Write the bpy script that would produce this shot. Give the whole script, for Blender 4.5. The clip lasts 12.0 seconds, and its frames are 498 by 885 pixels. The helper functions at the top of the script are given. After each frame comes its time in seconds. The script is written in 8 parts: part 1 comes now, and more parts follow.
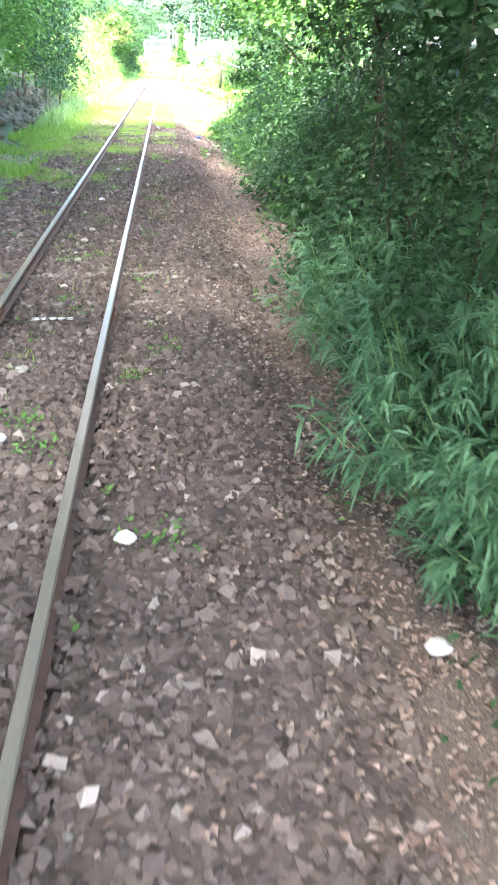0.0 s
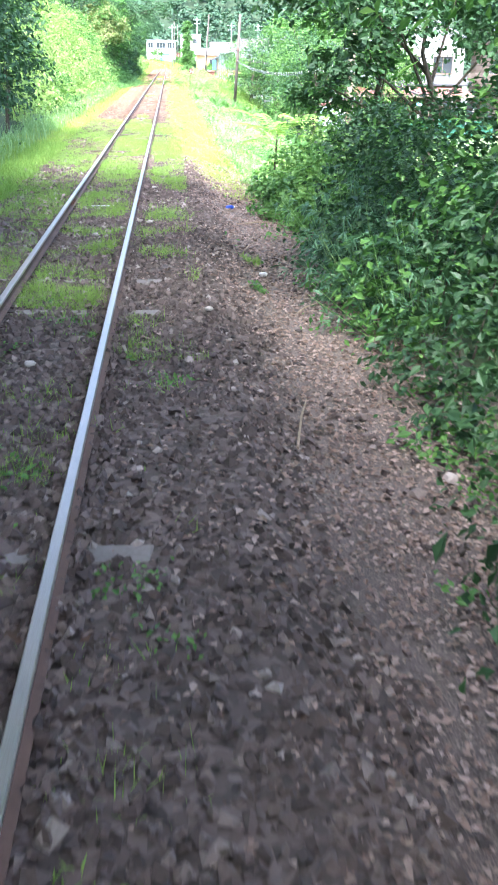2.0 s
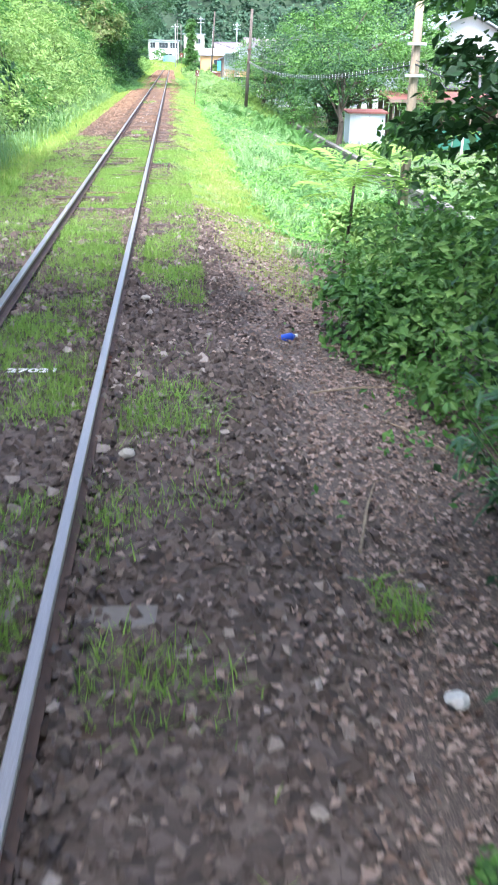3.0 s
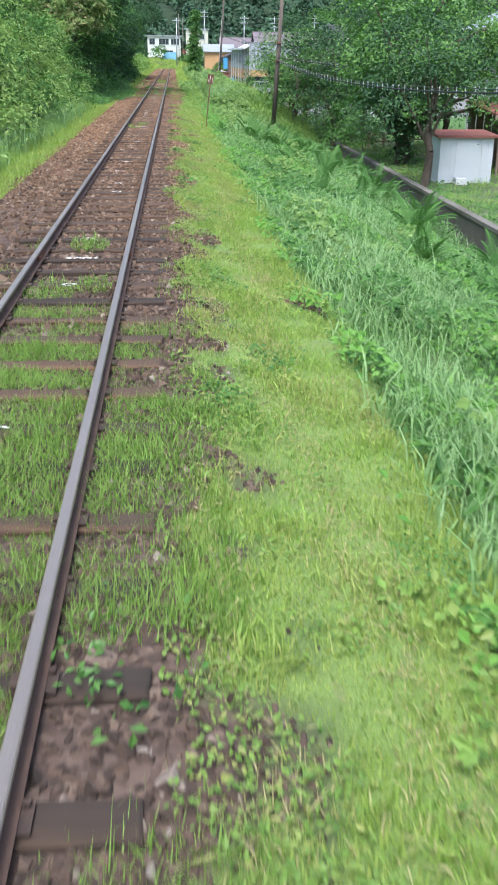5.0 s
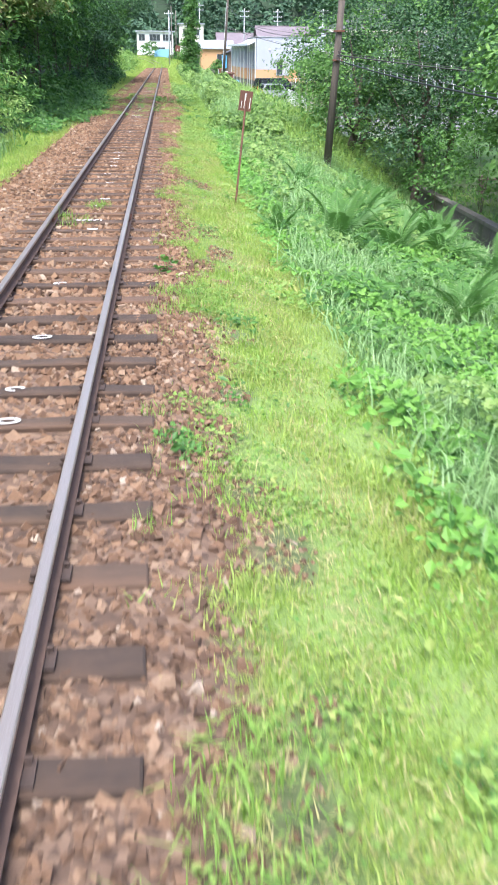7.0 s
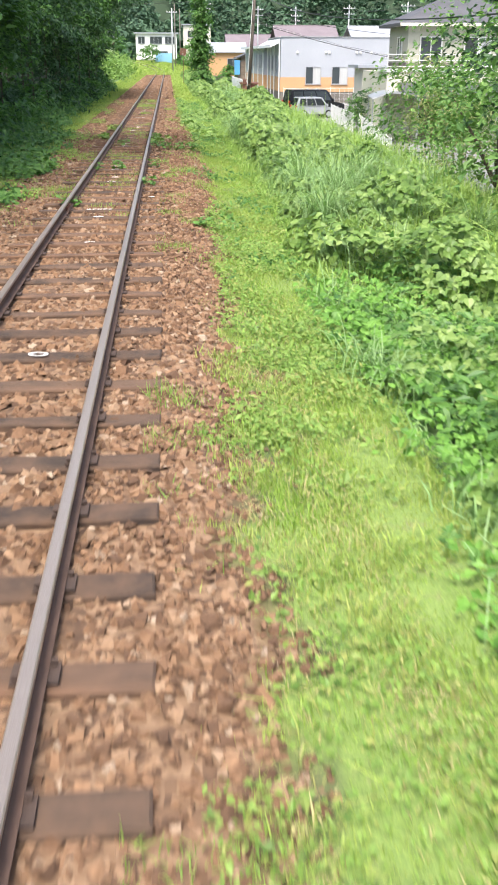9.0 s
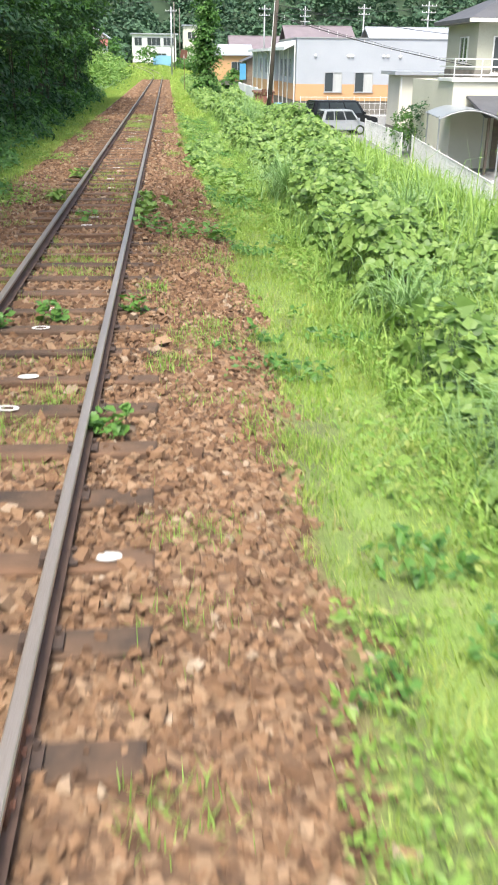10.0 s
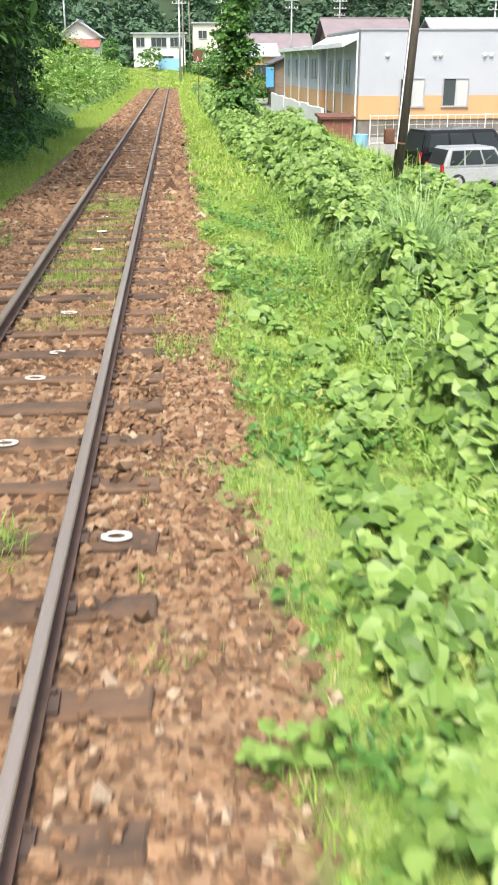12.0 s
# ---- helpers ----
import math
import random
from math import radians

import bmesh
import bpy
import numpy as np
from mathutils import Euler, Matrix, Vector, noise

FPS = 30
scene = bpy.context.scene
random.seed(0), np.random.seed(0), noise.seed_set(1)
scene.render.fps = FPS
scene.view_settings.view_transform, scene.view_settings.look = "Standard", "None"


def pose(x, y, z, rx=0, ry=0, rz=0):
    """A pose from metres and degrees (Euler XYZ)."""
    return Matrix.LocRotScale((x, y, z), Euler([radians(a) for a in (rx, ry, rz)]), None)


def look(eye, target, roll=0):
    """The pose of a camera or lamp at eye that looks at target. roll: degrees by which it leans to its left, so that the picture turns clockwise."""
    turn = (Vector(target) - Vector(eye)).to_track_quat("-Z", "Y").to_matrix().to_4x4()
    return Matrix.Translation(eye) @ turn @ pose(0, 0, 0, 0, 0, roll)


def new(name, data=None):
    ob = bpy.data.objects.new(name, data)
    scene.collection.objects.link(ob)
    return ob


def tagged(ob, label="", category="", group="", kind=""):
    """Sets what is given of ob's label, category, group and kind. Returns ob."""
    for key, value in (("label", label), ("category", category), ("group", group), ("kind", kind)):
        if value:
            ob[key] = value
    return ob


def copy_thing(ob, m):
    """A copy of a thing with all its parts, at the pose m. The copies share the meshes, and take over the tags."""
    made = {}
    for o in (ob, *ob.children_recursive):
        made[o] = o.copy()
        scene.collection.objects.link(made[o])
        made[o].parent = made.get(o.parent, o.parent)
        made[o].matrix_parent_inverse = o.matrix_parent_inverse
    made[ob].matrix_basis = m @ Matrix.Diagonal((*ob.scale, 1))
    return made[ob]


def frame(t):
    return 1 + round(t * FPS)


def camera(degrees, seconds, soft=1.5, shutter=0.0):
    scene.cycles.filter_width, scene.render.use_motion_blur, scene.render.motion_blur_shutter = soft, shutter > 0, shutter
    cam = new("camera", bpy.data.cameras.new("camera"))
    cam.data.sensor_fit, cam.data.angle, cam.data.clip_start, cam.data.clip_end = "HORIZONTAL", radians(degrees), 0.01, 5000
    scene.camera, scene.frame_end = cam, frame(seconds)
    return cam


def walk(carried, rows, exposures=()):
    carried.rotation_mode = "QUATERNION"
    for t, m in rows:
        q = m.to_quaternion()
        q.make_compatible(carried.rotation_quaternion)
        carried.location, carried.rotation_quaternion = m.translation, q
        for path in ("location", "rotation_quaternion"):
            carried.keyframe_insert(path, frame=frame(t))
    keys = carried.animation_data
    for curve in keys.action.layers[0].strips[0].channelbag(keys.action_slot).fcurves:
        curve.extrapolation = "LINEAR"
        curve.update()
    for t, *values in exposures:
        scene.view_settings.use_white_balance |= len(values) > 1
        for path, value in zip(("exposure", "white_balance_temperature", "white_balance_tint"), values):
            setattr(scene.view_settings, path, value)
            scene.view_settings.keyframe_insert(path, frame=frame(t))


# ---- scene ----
cam = camera(30.1, 12.0, soft=1.9, shutter=0.1)
PATH = [
    (0, (1.187, -3.393, 2.503), (1.348, -1.554, 1.733), 0.6),
    (0.5, (1.181, 0.686, 2.438), (1.343, 2.526, 1.669), 0.7),
    (1, (1.188, 5.135, 2.45), (1.349, 6.974, 1.68), 0.5),
    (1.5, (1.184, 9.5, 2.447), (1.346, 11.337, 1.675), 0.6),
    (2, (1.179, 14.069, 2.456), (1.339, 15.91, 1.69), 1.1),
    (2.5, (1.181, 18.575, 2.412), (1.33, 20.416, 1.647), 0.7),
    (3, (1.158, 23.594, 2.417), (1.313, 25.436, 1.652), 1.1),
    (3.2, (1.14, 25.627, 2.423), (1.303, 27.467, 1.658), 1.5),
    (4.8, (1.18, 42.057, 2.418), (1.334, 43.898, 1.652), 0.8),
    (5, (1.207, 44.136, 2.466), (1.353, 45.975, 1.695), 0.6),
    (5.5, (1.187, 49.161, 2.424), (1.335, 51.001, 1.654), 0.3),
    (6, (1.187, 54.381, 2.533), (1.336, 56.219, 1.759), 1.1),
    (6.5, (1.182, 59.788, 2.46), (1.335, 61.625, 1.684), 0.3),
    (7, (1.197, 65.67, 2.401), (1.356, 67.506, 1.626), 0.5),
    (7.5, (1.199, 71.504, 2.381), (1.359, 73.341, 1.606), 0.5),
    (7.7, (1.195, 73.889, 2.403), (1.358, 75.724, 1.624), 0.5),
    (9.3, (1.174, 93.747, 2.364), (1.323, 95.588, 1.597), 0.2),
    (9.5, (1.162, 96.372, 2.382), (1.317, 98.213, 1.614), 0.5),
    (10, (1.179, 103.119, 2.401), (1.338, 104.961, 1.638), 0.6),
    (10.5, (1.197, 109.841, 2.415), (1.346, 111.684, 1.653), 0.3),
    (11, (1.206, 116.449, 2.446), (1.344, 118.293, 1.685), 0.1),
    (11.5, (1.227, 123.047, 2.446), (1.359, 124.893, 1.687), -0.1),
    (12, (1.233, 129.698, 2.479), (1.367, 131.543, 1.719), -0.3),
]
EXPOSURES = [(0.0, 4.05, 6200, 12), (0.5, 3.55, 6150, 12), (1.0, 3.12, 6000, 11), (1.5, 2.9, 5800, 11), (2.0, 2.97, 5640, 13), (2.5, 2.2, 5500, 15), (3.0, 2.1, 5550, 13), (3.3, 1.88, 5700, 10), (4.0, 1.25, 5950, 9), (4.8, 0.9, 5650, 9), (5.4, 0.72, 5800, 6), (6.0, 1.17, 5700, 10), (6.5, 1.33, 5650, 12), (7.5, 1.36, 6050, 13), (9.3, 1.2, 6450, 11), (10.0, 1.22, 6450, 8), (10.5, 1.28, 6500, 8), (11.0, 1.25, 6500, 8), (11.5, 1.2, 6450, 8), (12.0, 1.25, 6700, 8)]
walk(cam, [(t, look(eye, target, roll)) for t, eye, target, roll in PATH], EXPOSURES)

world = bpy.data.worlds.new("hazy_sky")
scene.world = world
world.use_nodes = True
wn = world.node_tree.nodes
wl = world.node_tree.links
sky = wn.new("ShaderNodeTexSky")
sky.sky_type = "NISHITA"
sky.sun_disc = False
sky.sun_elevation = radians(63)
sky.sun_rotation = radians(197)
sky.air_density, sky.dust_density, sky.ozone_density = 1.0, 4.0, 0.6
wl.new(sky.outputs[0], wn["Background"].inputs[0])
wn["Background"].inputs[1].default_value = 0.15

sun = new("sun", bpy.data.lights.new("sun", "SUN"))
sun.data.energy = 2.8
sun.data.angle = radians(24)
sun.data.color = (1.0, 0.96, 0.88)
sun.matrix_world = look((-9.0, -29.0, 60.0), (0.0, 0.0, 0.0))



# ---------------------------------------------------------------- helpers
def part(name, bm, material, parent=None, label=""):
    me = bpy.data.meshes.new(name)
    bm.to_mesh(me)
    bm.free()
    me.materials.append(material)
    ob = new(name, me)
    if parent is not None:
        ob.parent = parent
    if label:
        tagged(ob, label)
    return ob


def np_mesh(name, verts, faces, material, smooth=False):
    """A mesh from an array of corners and an array of faces with one count of corners."""
    verts = np.ascontiguousarray(verts, dtype=np.float32)
    faces = np.ascontiguousarray(faces, dtype=np.int32)
    me = bpy.data.meshes.new(name)
    me.vertices.add(len(verts))
    me.vertices.foreach_set("co", verts.ravel())
    me.loops.add(faces.size)
    me.loops.foreach_set("vertex_index", faces.ravel())
    me.polygons.add(len(faces))
    me.polygons.foreach_set("loop_start", np.arange(0, faces.size, faces.shape[1], dtype=np.int32))
    me.polygons.foreach_set("use_smooth", np.full(len(faces), smooth, dtype=bool))
    me.update(calc_edges=True)
    me.materials.append(material)
    return me


def empty(name, place=(0, 0, 0), turn=0.0, label="", category="", group="", kind=""):
    ob = new(name)
    ob.matrix_basis = pose(*place, 0, 0, turn)
    return tagged(ob, label, category, group, kind)


def box(bm, x0, x1, y0, y1, z0, z1, bevel=0.0):
    m = Matrix.Translation(((x0 + x1) / 2, (y0 + y1) / 2, (z0 + z1) / 2)) @ Matrix.Diagonal((x1 - x0, y1 - y0, z1 - z0, 1))
    got = bmesh.ops.create_cube(bm, size=1.0, matrix=m)
    if bevel:
        edges = {e for v in got["verts"] for e in v.link_edges}
        bmesh.ops.bevel(bm, geom=list(edges), offset=bevel, segments=2, affect="EDGES", profile=0.7)
    return bm


def boxed(name, dims, material, parent=None, label="", bevel=0.0):
    return part(name, box(bmesh.new(), *dims, bevel), material, parent, label)


def tube(bm, a, b, r0, r1, sides=10, caps=True):
    a, b = Vector(a), Vector(b)
    m = Matrix.Translation((a + b) / 2) @ (b - a).to_track_quat("Z", "Y").to_matrix().to_4x4()
    bmesh.ops.create_cone(bm, cap_ends=caps, segments=sides, radius1=r0, radius2=r1, depth=(b - a).length, matrix=m)
    return bm


def smooth_all(ob):
    for p in ob.data.polygons:
        p.use_smooth = True
    return ob


def wire(name, points, radius, material, parent=None, label="", category=""):
    cu = bpy.data.curves.new(name, "CURVE")
    cu.dimensions = "3D"
    cu.bevel_depth, cu.bevel_resolution = radius, 1
    sp = cu.splines.new("POLY")
    sp.points.add(len(points) - 1)
    for p, q in zip(sp.points, points):
        p.co = (*q, 1)
    cu.materials.append(material)
    ob = new(name, cu)
    if parent is not None:
        ob.parent = parent
    return tagged(ob, label, category)


def sag(a, b, drop, n=18):
    a, b = Vector(a), Vector(b)
    return [tuple(a.lerp(b, i / n) - Vector((0, 0, drop * 4 * (i / n) * (1 - i / n)))) for i in range(n + 1)]


# ---------------------------------------------------------------- materials
def nodes_of(name):
    m = bpy.data.materials.new(name)
    m.use_nodes = True
    nt = m.node_tree
    return m, nt, nt.nodes["Principled BSDF"]


def ramp(nt, stops, fac=None):
    r = nt.nodes.new("ShaderNodeValToRGB")
    el = r.color_ramp.elements
    while len(el) < len(stops):
        el.new(0.5)
    for e, (at, c) in zip(el, stops):
        e.position, e.color = at, (*c, 1)
    if fac is not None:
        nt.links.new(fac, r.inputs[0])
    return r.outputs[0]


def noise_of(nt, scale, detail=5.0, rough=0.6, coords=None, stretch=None):
    n = nt.nodes.new("ShaderNodeTexNoise")
    n.inputs["Scale"].default_value = scale
    n.inputs["Detail"].default_value = detail
    n.inputs["Roughness"].default_value = rough
    if coords is None:
        coords = nt.nodes.new("ShaderNodeNewGeometry").outputs["Position"]
    if stretch is not None:
        mp = nt.nodes.new("ShaderNodeMapping")
        mp.inputs["Scale"].default_value = stretch
        nt.links.new(coords, mp.inputs["Vector"])
        coords = mp.outputs[0]
    nt.links.new(coords, n.inputs["Vector"])
    return n.outputs["Fac"]


def mix(nt, fac, a, b, kind="MIX"):
    m = nt.nodes.new("ShaderNodeMix")
    m.data_type, m.blend_type = "RGBA", kind
    for value, sock in ((fac, m.inputs[0]), (a, m.inputs[6]), (b, m.inputs[7])):
        if isinstance(value, (int, float)):
            sock.default_value = value
        elif isinstance(value, tuple):
            sock.default_value = (*value, 1)
        else:
            nt.links.new(value, sock)
    return m.outputs[2]


def bump(nt, bsdf, height, strength, distance=0.01):
    b = nt.nodes.new("ShaderNodeBump")
    b.inputs["Strength"].default_value = strength
    b.inputs["Distance"].default_value = distance
    nt.links.new(height, b.inputs["Height"])
    nt.links.new(b.outputs[0], bsdf.inputs["Normal"])


def surface(name, light, dark, scale=3.0, fine=40.0, rough=0.8, metal=0.0, relief=0.3, stretch=None, local=True, stain=None, vary=False):
    """A weathered surface: two colours mixed by coarse and fine noise, fine relief, and some stains."""
    m, nt, b = nodes_of(name)
    co = nt.nodes.new("ShaderNodeTexCoord").outputs["Object"] if local else None
    big = noise_of(nt, scale, 4, 0.6, co, stretch)
    small = noise_of(nt, fine, 6, 0.7, co, stretch)
    col = mix(nt, ramp(nt, [(0.3, (0, 0, 0)), (0.7, (1, 1, 1))], big), light, dark)
    col = mix(nt, 0.35, col, ramp(nt, [(0.3, tuple(c * 0.6 for c in dark)), (0.7, light)], small))
    if stain:
        far = noise_of(nt, scale * 0.45, 6, 0.75, co, stretch)
        col = mix(nt, ramp(nt, [(0.52, (0, 0, 0)), (0.66, (0.8, 0.8, 0.8))], far), col, stain)
    if vary:
        each = nt.nodes.new("ShaderNodeObjectInfo").outputs["Random"]
        col = mix(nt, 1.0, col, ramp(nt, [(0.0, (0.5, 0.5, 0.52)), (0.5, (0.95, 0.92, 0.88)), (1.0, (1.5, 1.28, 1.1))], each), "MULTIPLY")
    nt.links.new(col, b.inputs["Base Color"])
    b.inputs["Roughness"].default_value = rough
    b.inputs["Metallic"].default_value = metal
    bump(nt, b, small, relief)
    return m


def leaf_material(name, colours, gloss=0.45, translucent=0.35, patches=0.55):
    """Leaves that differ one from another, with light coming through them."""
    m, nt, b = nodes_of(name)
    rnd = nt.nodes.new("ShaderNodeNewGeometry").outputs["Random Per Island"]
    n = len(colours) - 1
    col = ramp(nt, [(i / n, c) for i, c in enumerate(colours)], rnd)
    patch = noise_of(nt, patches, 3, 0.55)
    col = mix(nt, ramp(nt, [(0.35, (0, 0, 0)), (0.7, (0.55, 0.55, 0.55))], patch), col, colours[-1])
    nt.links.new(col, b.inputs["Base Color"])
    b.inputs["Roughness"].default_value = gloss
    b.inputs["Specular IOR Level"].default_value = 0.35
    t = nt.nodes.new("ShaderNodeBsdfTranslucent")
    nt.links.new(mix(nt, 0.5, col, (0.62, 0.78, 0.22), "MULTIPLY"), t.inputs["Color"])
    add = nt.nodes.new("ShaderNodeMixShader")
    add.inputs[0].default_value = translucent
    nt.links.new(b.outputs[0], add.inputs[1])
    nt.links.new(t.outputs[0], add.inputs[2])
    nt.links.new(add.outputs[0], nt.nodes["Material Output"].inputs["Surface"])
    return m


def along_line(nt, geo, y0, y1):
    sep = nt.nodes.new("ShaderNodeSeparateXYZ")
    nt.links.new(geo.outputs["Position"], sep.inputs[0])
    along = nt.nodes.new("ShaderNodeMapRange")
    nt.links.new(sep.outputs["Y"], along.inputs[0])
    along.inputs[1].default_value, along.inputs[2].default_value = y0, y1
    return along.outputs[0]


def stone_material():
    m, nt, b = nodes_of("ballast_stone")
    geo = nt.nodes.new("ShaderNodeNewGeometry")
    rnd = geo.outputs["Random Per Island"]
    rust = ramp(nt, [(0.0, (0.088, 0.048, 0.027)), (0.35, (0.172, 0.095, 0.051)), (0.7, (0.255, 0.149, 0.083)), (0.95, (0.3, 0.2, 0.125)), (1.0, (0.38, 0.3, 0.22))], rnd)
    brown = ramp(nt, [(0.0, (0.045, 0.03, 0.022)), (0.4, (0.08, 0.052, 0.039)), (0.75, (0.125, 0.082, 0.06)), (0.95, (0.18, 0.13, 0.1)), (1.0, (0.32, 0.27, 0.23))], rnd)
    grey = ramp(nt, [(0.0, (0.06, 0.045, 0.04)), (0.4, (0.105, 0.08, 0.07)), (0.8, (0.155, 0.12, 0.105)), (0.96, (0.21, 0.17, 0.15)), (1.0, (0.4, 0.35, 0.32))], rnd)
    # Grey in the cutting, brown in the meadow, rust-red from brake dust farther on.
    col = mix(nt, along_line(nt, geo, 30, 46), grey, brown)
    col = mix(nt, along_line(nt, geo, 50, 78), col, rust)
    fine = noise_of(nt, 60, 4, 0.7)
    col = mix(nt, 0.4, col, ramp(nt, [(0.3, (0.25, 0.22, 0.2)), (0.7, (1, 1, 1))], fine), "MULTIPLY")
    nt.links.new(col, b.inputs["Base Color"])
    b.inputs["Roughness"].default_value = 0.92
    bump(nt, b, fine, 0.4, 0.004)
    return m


def ground_material():
    """Soil whose cover follows the masks of the sheet: ballast, leaf litter, turf, paving."""
    m, nt, b = nodes_of("soil")

    def mask(name):
        a = nt.nodes.new("ShaderNodeAttribute")
        a.attribute_name = name
        return a.outputs["Fac"]

    n1 = noise_of(nt, 1.3, 5, 0.6)
    n2 = noise_of(nt, 22, 6, 0.7)
    n3 = noise_of(nt, 6, 5, 0.7)
    n4 = noise_of(nt, 75, 5, 0.75)
    soil = ramp(nt, [(0.3, (0.06, 0.045, 0.03)), (0.6, (0.12, 0.09, 0.06)), (0.8, (0.17, 0.13, 0.09))], n2)
    weeds = ramp(nt, [(0.25, (0.03, 0.07, 0.015)), (0.5, (0.07, 0.15, 0.03)), (0.75, (0.12, 0.2, 0.05))], n3)
    col = mix(nt, ramp(nt, [(0.3, (0.55, 0.55, 0.55)), (0.5, (1, 1, 1))], n1), soil, weeds)
    turf = ramp(nt, [(0.3, (0.06, 0.085, 0.025)), (0.45, (0.13, 0.2, 0.045)), (0.58, (0.2, 0.29, 0.065)), (0.7, (0.31, 0.33, 0.12))], n4)
    turf = mix(nt, ramp(nt, [(0.56, (0, 0, 0)), (0.7, (0.75, 0.75, 0.75))], n3), turf, ramp(nt, [(0.35, (0.09, 0.07, 0.04)), (0.65, (0.3, 0.25, 0.14))], n4))
    col = mix(nt, mask("turf"), col, turf)
    # Floor under vine and trees: their shade is put into a near-black green.
    col = mix(nt, mask("shaded_floor"), col, ramp(nt, [(0.3, (0.014, 0.03, 0.012)), (0.7, (0.028, 0.055, 0.022))], n2))
    litter = ramp(nt, [(0.32, (0.035, 0.028, 0.023)), (0.48, (0.11, 0.085, 0.07)), (0.58, (0.2, 0.155, 0.13)), (0.7, (0.36, 0.29, 0.25))], n4)
    col = mix(nt, mask("litter"), col, litter)
    col = mix(nt, mask("bare"), col, ramp(nt, [(0.3, (0.04, 0.033, 0.021)), (0.55, (0.09, 0.074, 0.048)), (0.75, (0.16, 0.135, 0.09))], n4))
    vor = nt.nodes.new("ShaderNodeTexVoronoi")
    vor.inputs["Scale"].default_value = 20
    geo = nt.nodes.new("ShaderNodeNewGeometry")
    nt.links.new(geo.outputs["Position"], vor.inputs["Vector"])
    sepc = nt.nodes.new("ShaderNodeSeparateColor")
    nt.links.new(vor.outputs["Color"], sepc.inputs[0])
    rust = ramp(nt, [(0.0, (0.075, 0.042, 0.025)), (0.5, (0.165, 0.098, 0.055)), (1.0, (0.25, 0.16, 0.095))], sepc.outputs[0])
    brown = ramp(nt, [(0.0, (0.045, 0.03, 0.023)), (0.5, (0.085, 0.055, 0.042)), (1.0, (0.13, 0.088, 0.068))], sepc.outputs[0])
    grey = ramp(nt, [(0.0, (0.05, 0.038, 0.032)), (0.5, (0.095, 0.072, 0.06)), (1.0, (0.15, 0.115, 0.098))], sepc.outputs[0])
    stones = mix(nt, along_line(nt, geo, 56, 86), mix(nt, along_line(nt, geo, 30, 46), grey, brown), rust)
    col = mix(nt, mask("ballast"), col, stones)
    paving = ramp(nt, [(0.3, (0.13, 0.13, 0.125)), (0.7, (0.24, 0.235, 0.22))], n2)
    col = mix(nt, mask("paving"), col, paving)
    nt.links.new(col, b.inputs["Base Color"])
    b.inputs["Roughness"].default_value = 0.95
    bump(nt, b, n2, 0.6, 0.03)
    return m


M = {}
M["soil"] = ground_material()
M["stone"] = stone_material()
M["sleeper"] = surface("creosoted_sleeper", (0.078, 0.055, 0.042), (0.036, 0.028, 0.022), 2.0, 30, 0.95, 0, 0.6, (0.25, 4, 4), True, (0.135, 0.082, 0.052), True)


def dust_sleepers(m):
    """Brake dust reddens the timber where the line leaves the shade."""
    nt = m.node_tree
    b = nt.nodes["Principled BSDF"]
    old = b.inputs["Base Color"].links[0].from_socket
    geo = nt.nodes.new("ShaderNodeNewGeometry")
    spots = ramp(nt, [(0.36, (0, 0, 0)), (0.66, (0.45, 0.45, 0.45))], noise_of(nt, 3.5, 5, 0.65))
    fac = mix(nt, 1.0, along_line(nt, geo, 54, 100), spots, "MULTIPLY")
    nt.links.new(mix(nt, fac, old, (0.2, 0.115, 0.068)), b.inputs["Base Color"])


dust_sleepers(M["sleeper"])
M["plate_iron"] = surface("dull_plate_iron", (0.085, 0.055, 0.042), (0.045, 0.032, 0.027), 6.0, 60, 0.9, 0.1, 0.4)
M["pale_sleeper"] = surface("weathered_concrete_sleeper", (0.25, 0.22, 0.195), (0.14, 0.12, 0.105), 2.0, 30, 0.85, 0, 0.4)
M["rail_head"] = surface("polished_rail_head", (0.5, 0.43, 0.375), (0.35, 0.28, 0.225), 1.0, 60, 0.36, 0.68, 0.05, (6, 0.15, 6))
M["rail_web"] = surface("rusty_rail_web", (0.18, 0.108, 0.075), (0.09, 0.056, 0.042), 4.0, 50, 0.85, 0.1, 0.5)
M["rust"] = surface("rusty_iron", (0.2, 0.088, 0.055), (0.09, 0.04, 0.028), 6.0, 60, 0.8, 0.2, 0.4)
M["white_paint"] = surface("worn_white_paint", (0.78, 0.77, 0.74), (0.6, 0.58, 0.55), 12.0, 80, 0.7, 0, 0.2)
M["bark"] = surface("bark", (0.13, 0.1, 0.075), (0.045, 0.035, 0.026), 3.0, 22, 0.95, 0, 1.0, (6, 6, 1))
M["pole_wood"] = surface("weathered_pole_wood", (0.15, 0.12, 0.095), (0.06, 0.05, 0.042), 2.0, 30, 0.9, 0, 0.6, (8, 8, 0.6))
M["pole_tan"] = surface("pale_pole_wood", (0.36, 0.29, 0.2), (0.2, 0.15, 0.1), 2.0, 30, 0.9, 0, 0.5, (8, 8, 0.6))
M["concrete"] = surface("old_concrete", (0.22, 0.2, 0.175), (0.11, 0.1, 0.085), 1.2, 25, 0.92, 0, 0.5, None, True, (0.08, 0.075, 0.055))
M["rubble"] = surface("mossy_rubble", (0.13, 0.12, 0.09), (0.06, 0.058, 0.042), 2.5, 25, 0.95, 0, 0.8, None, True, (0.07, 0.11, 0.03))
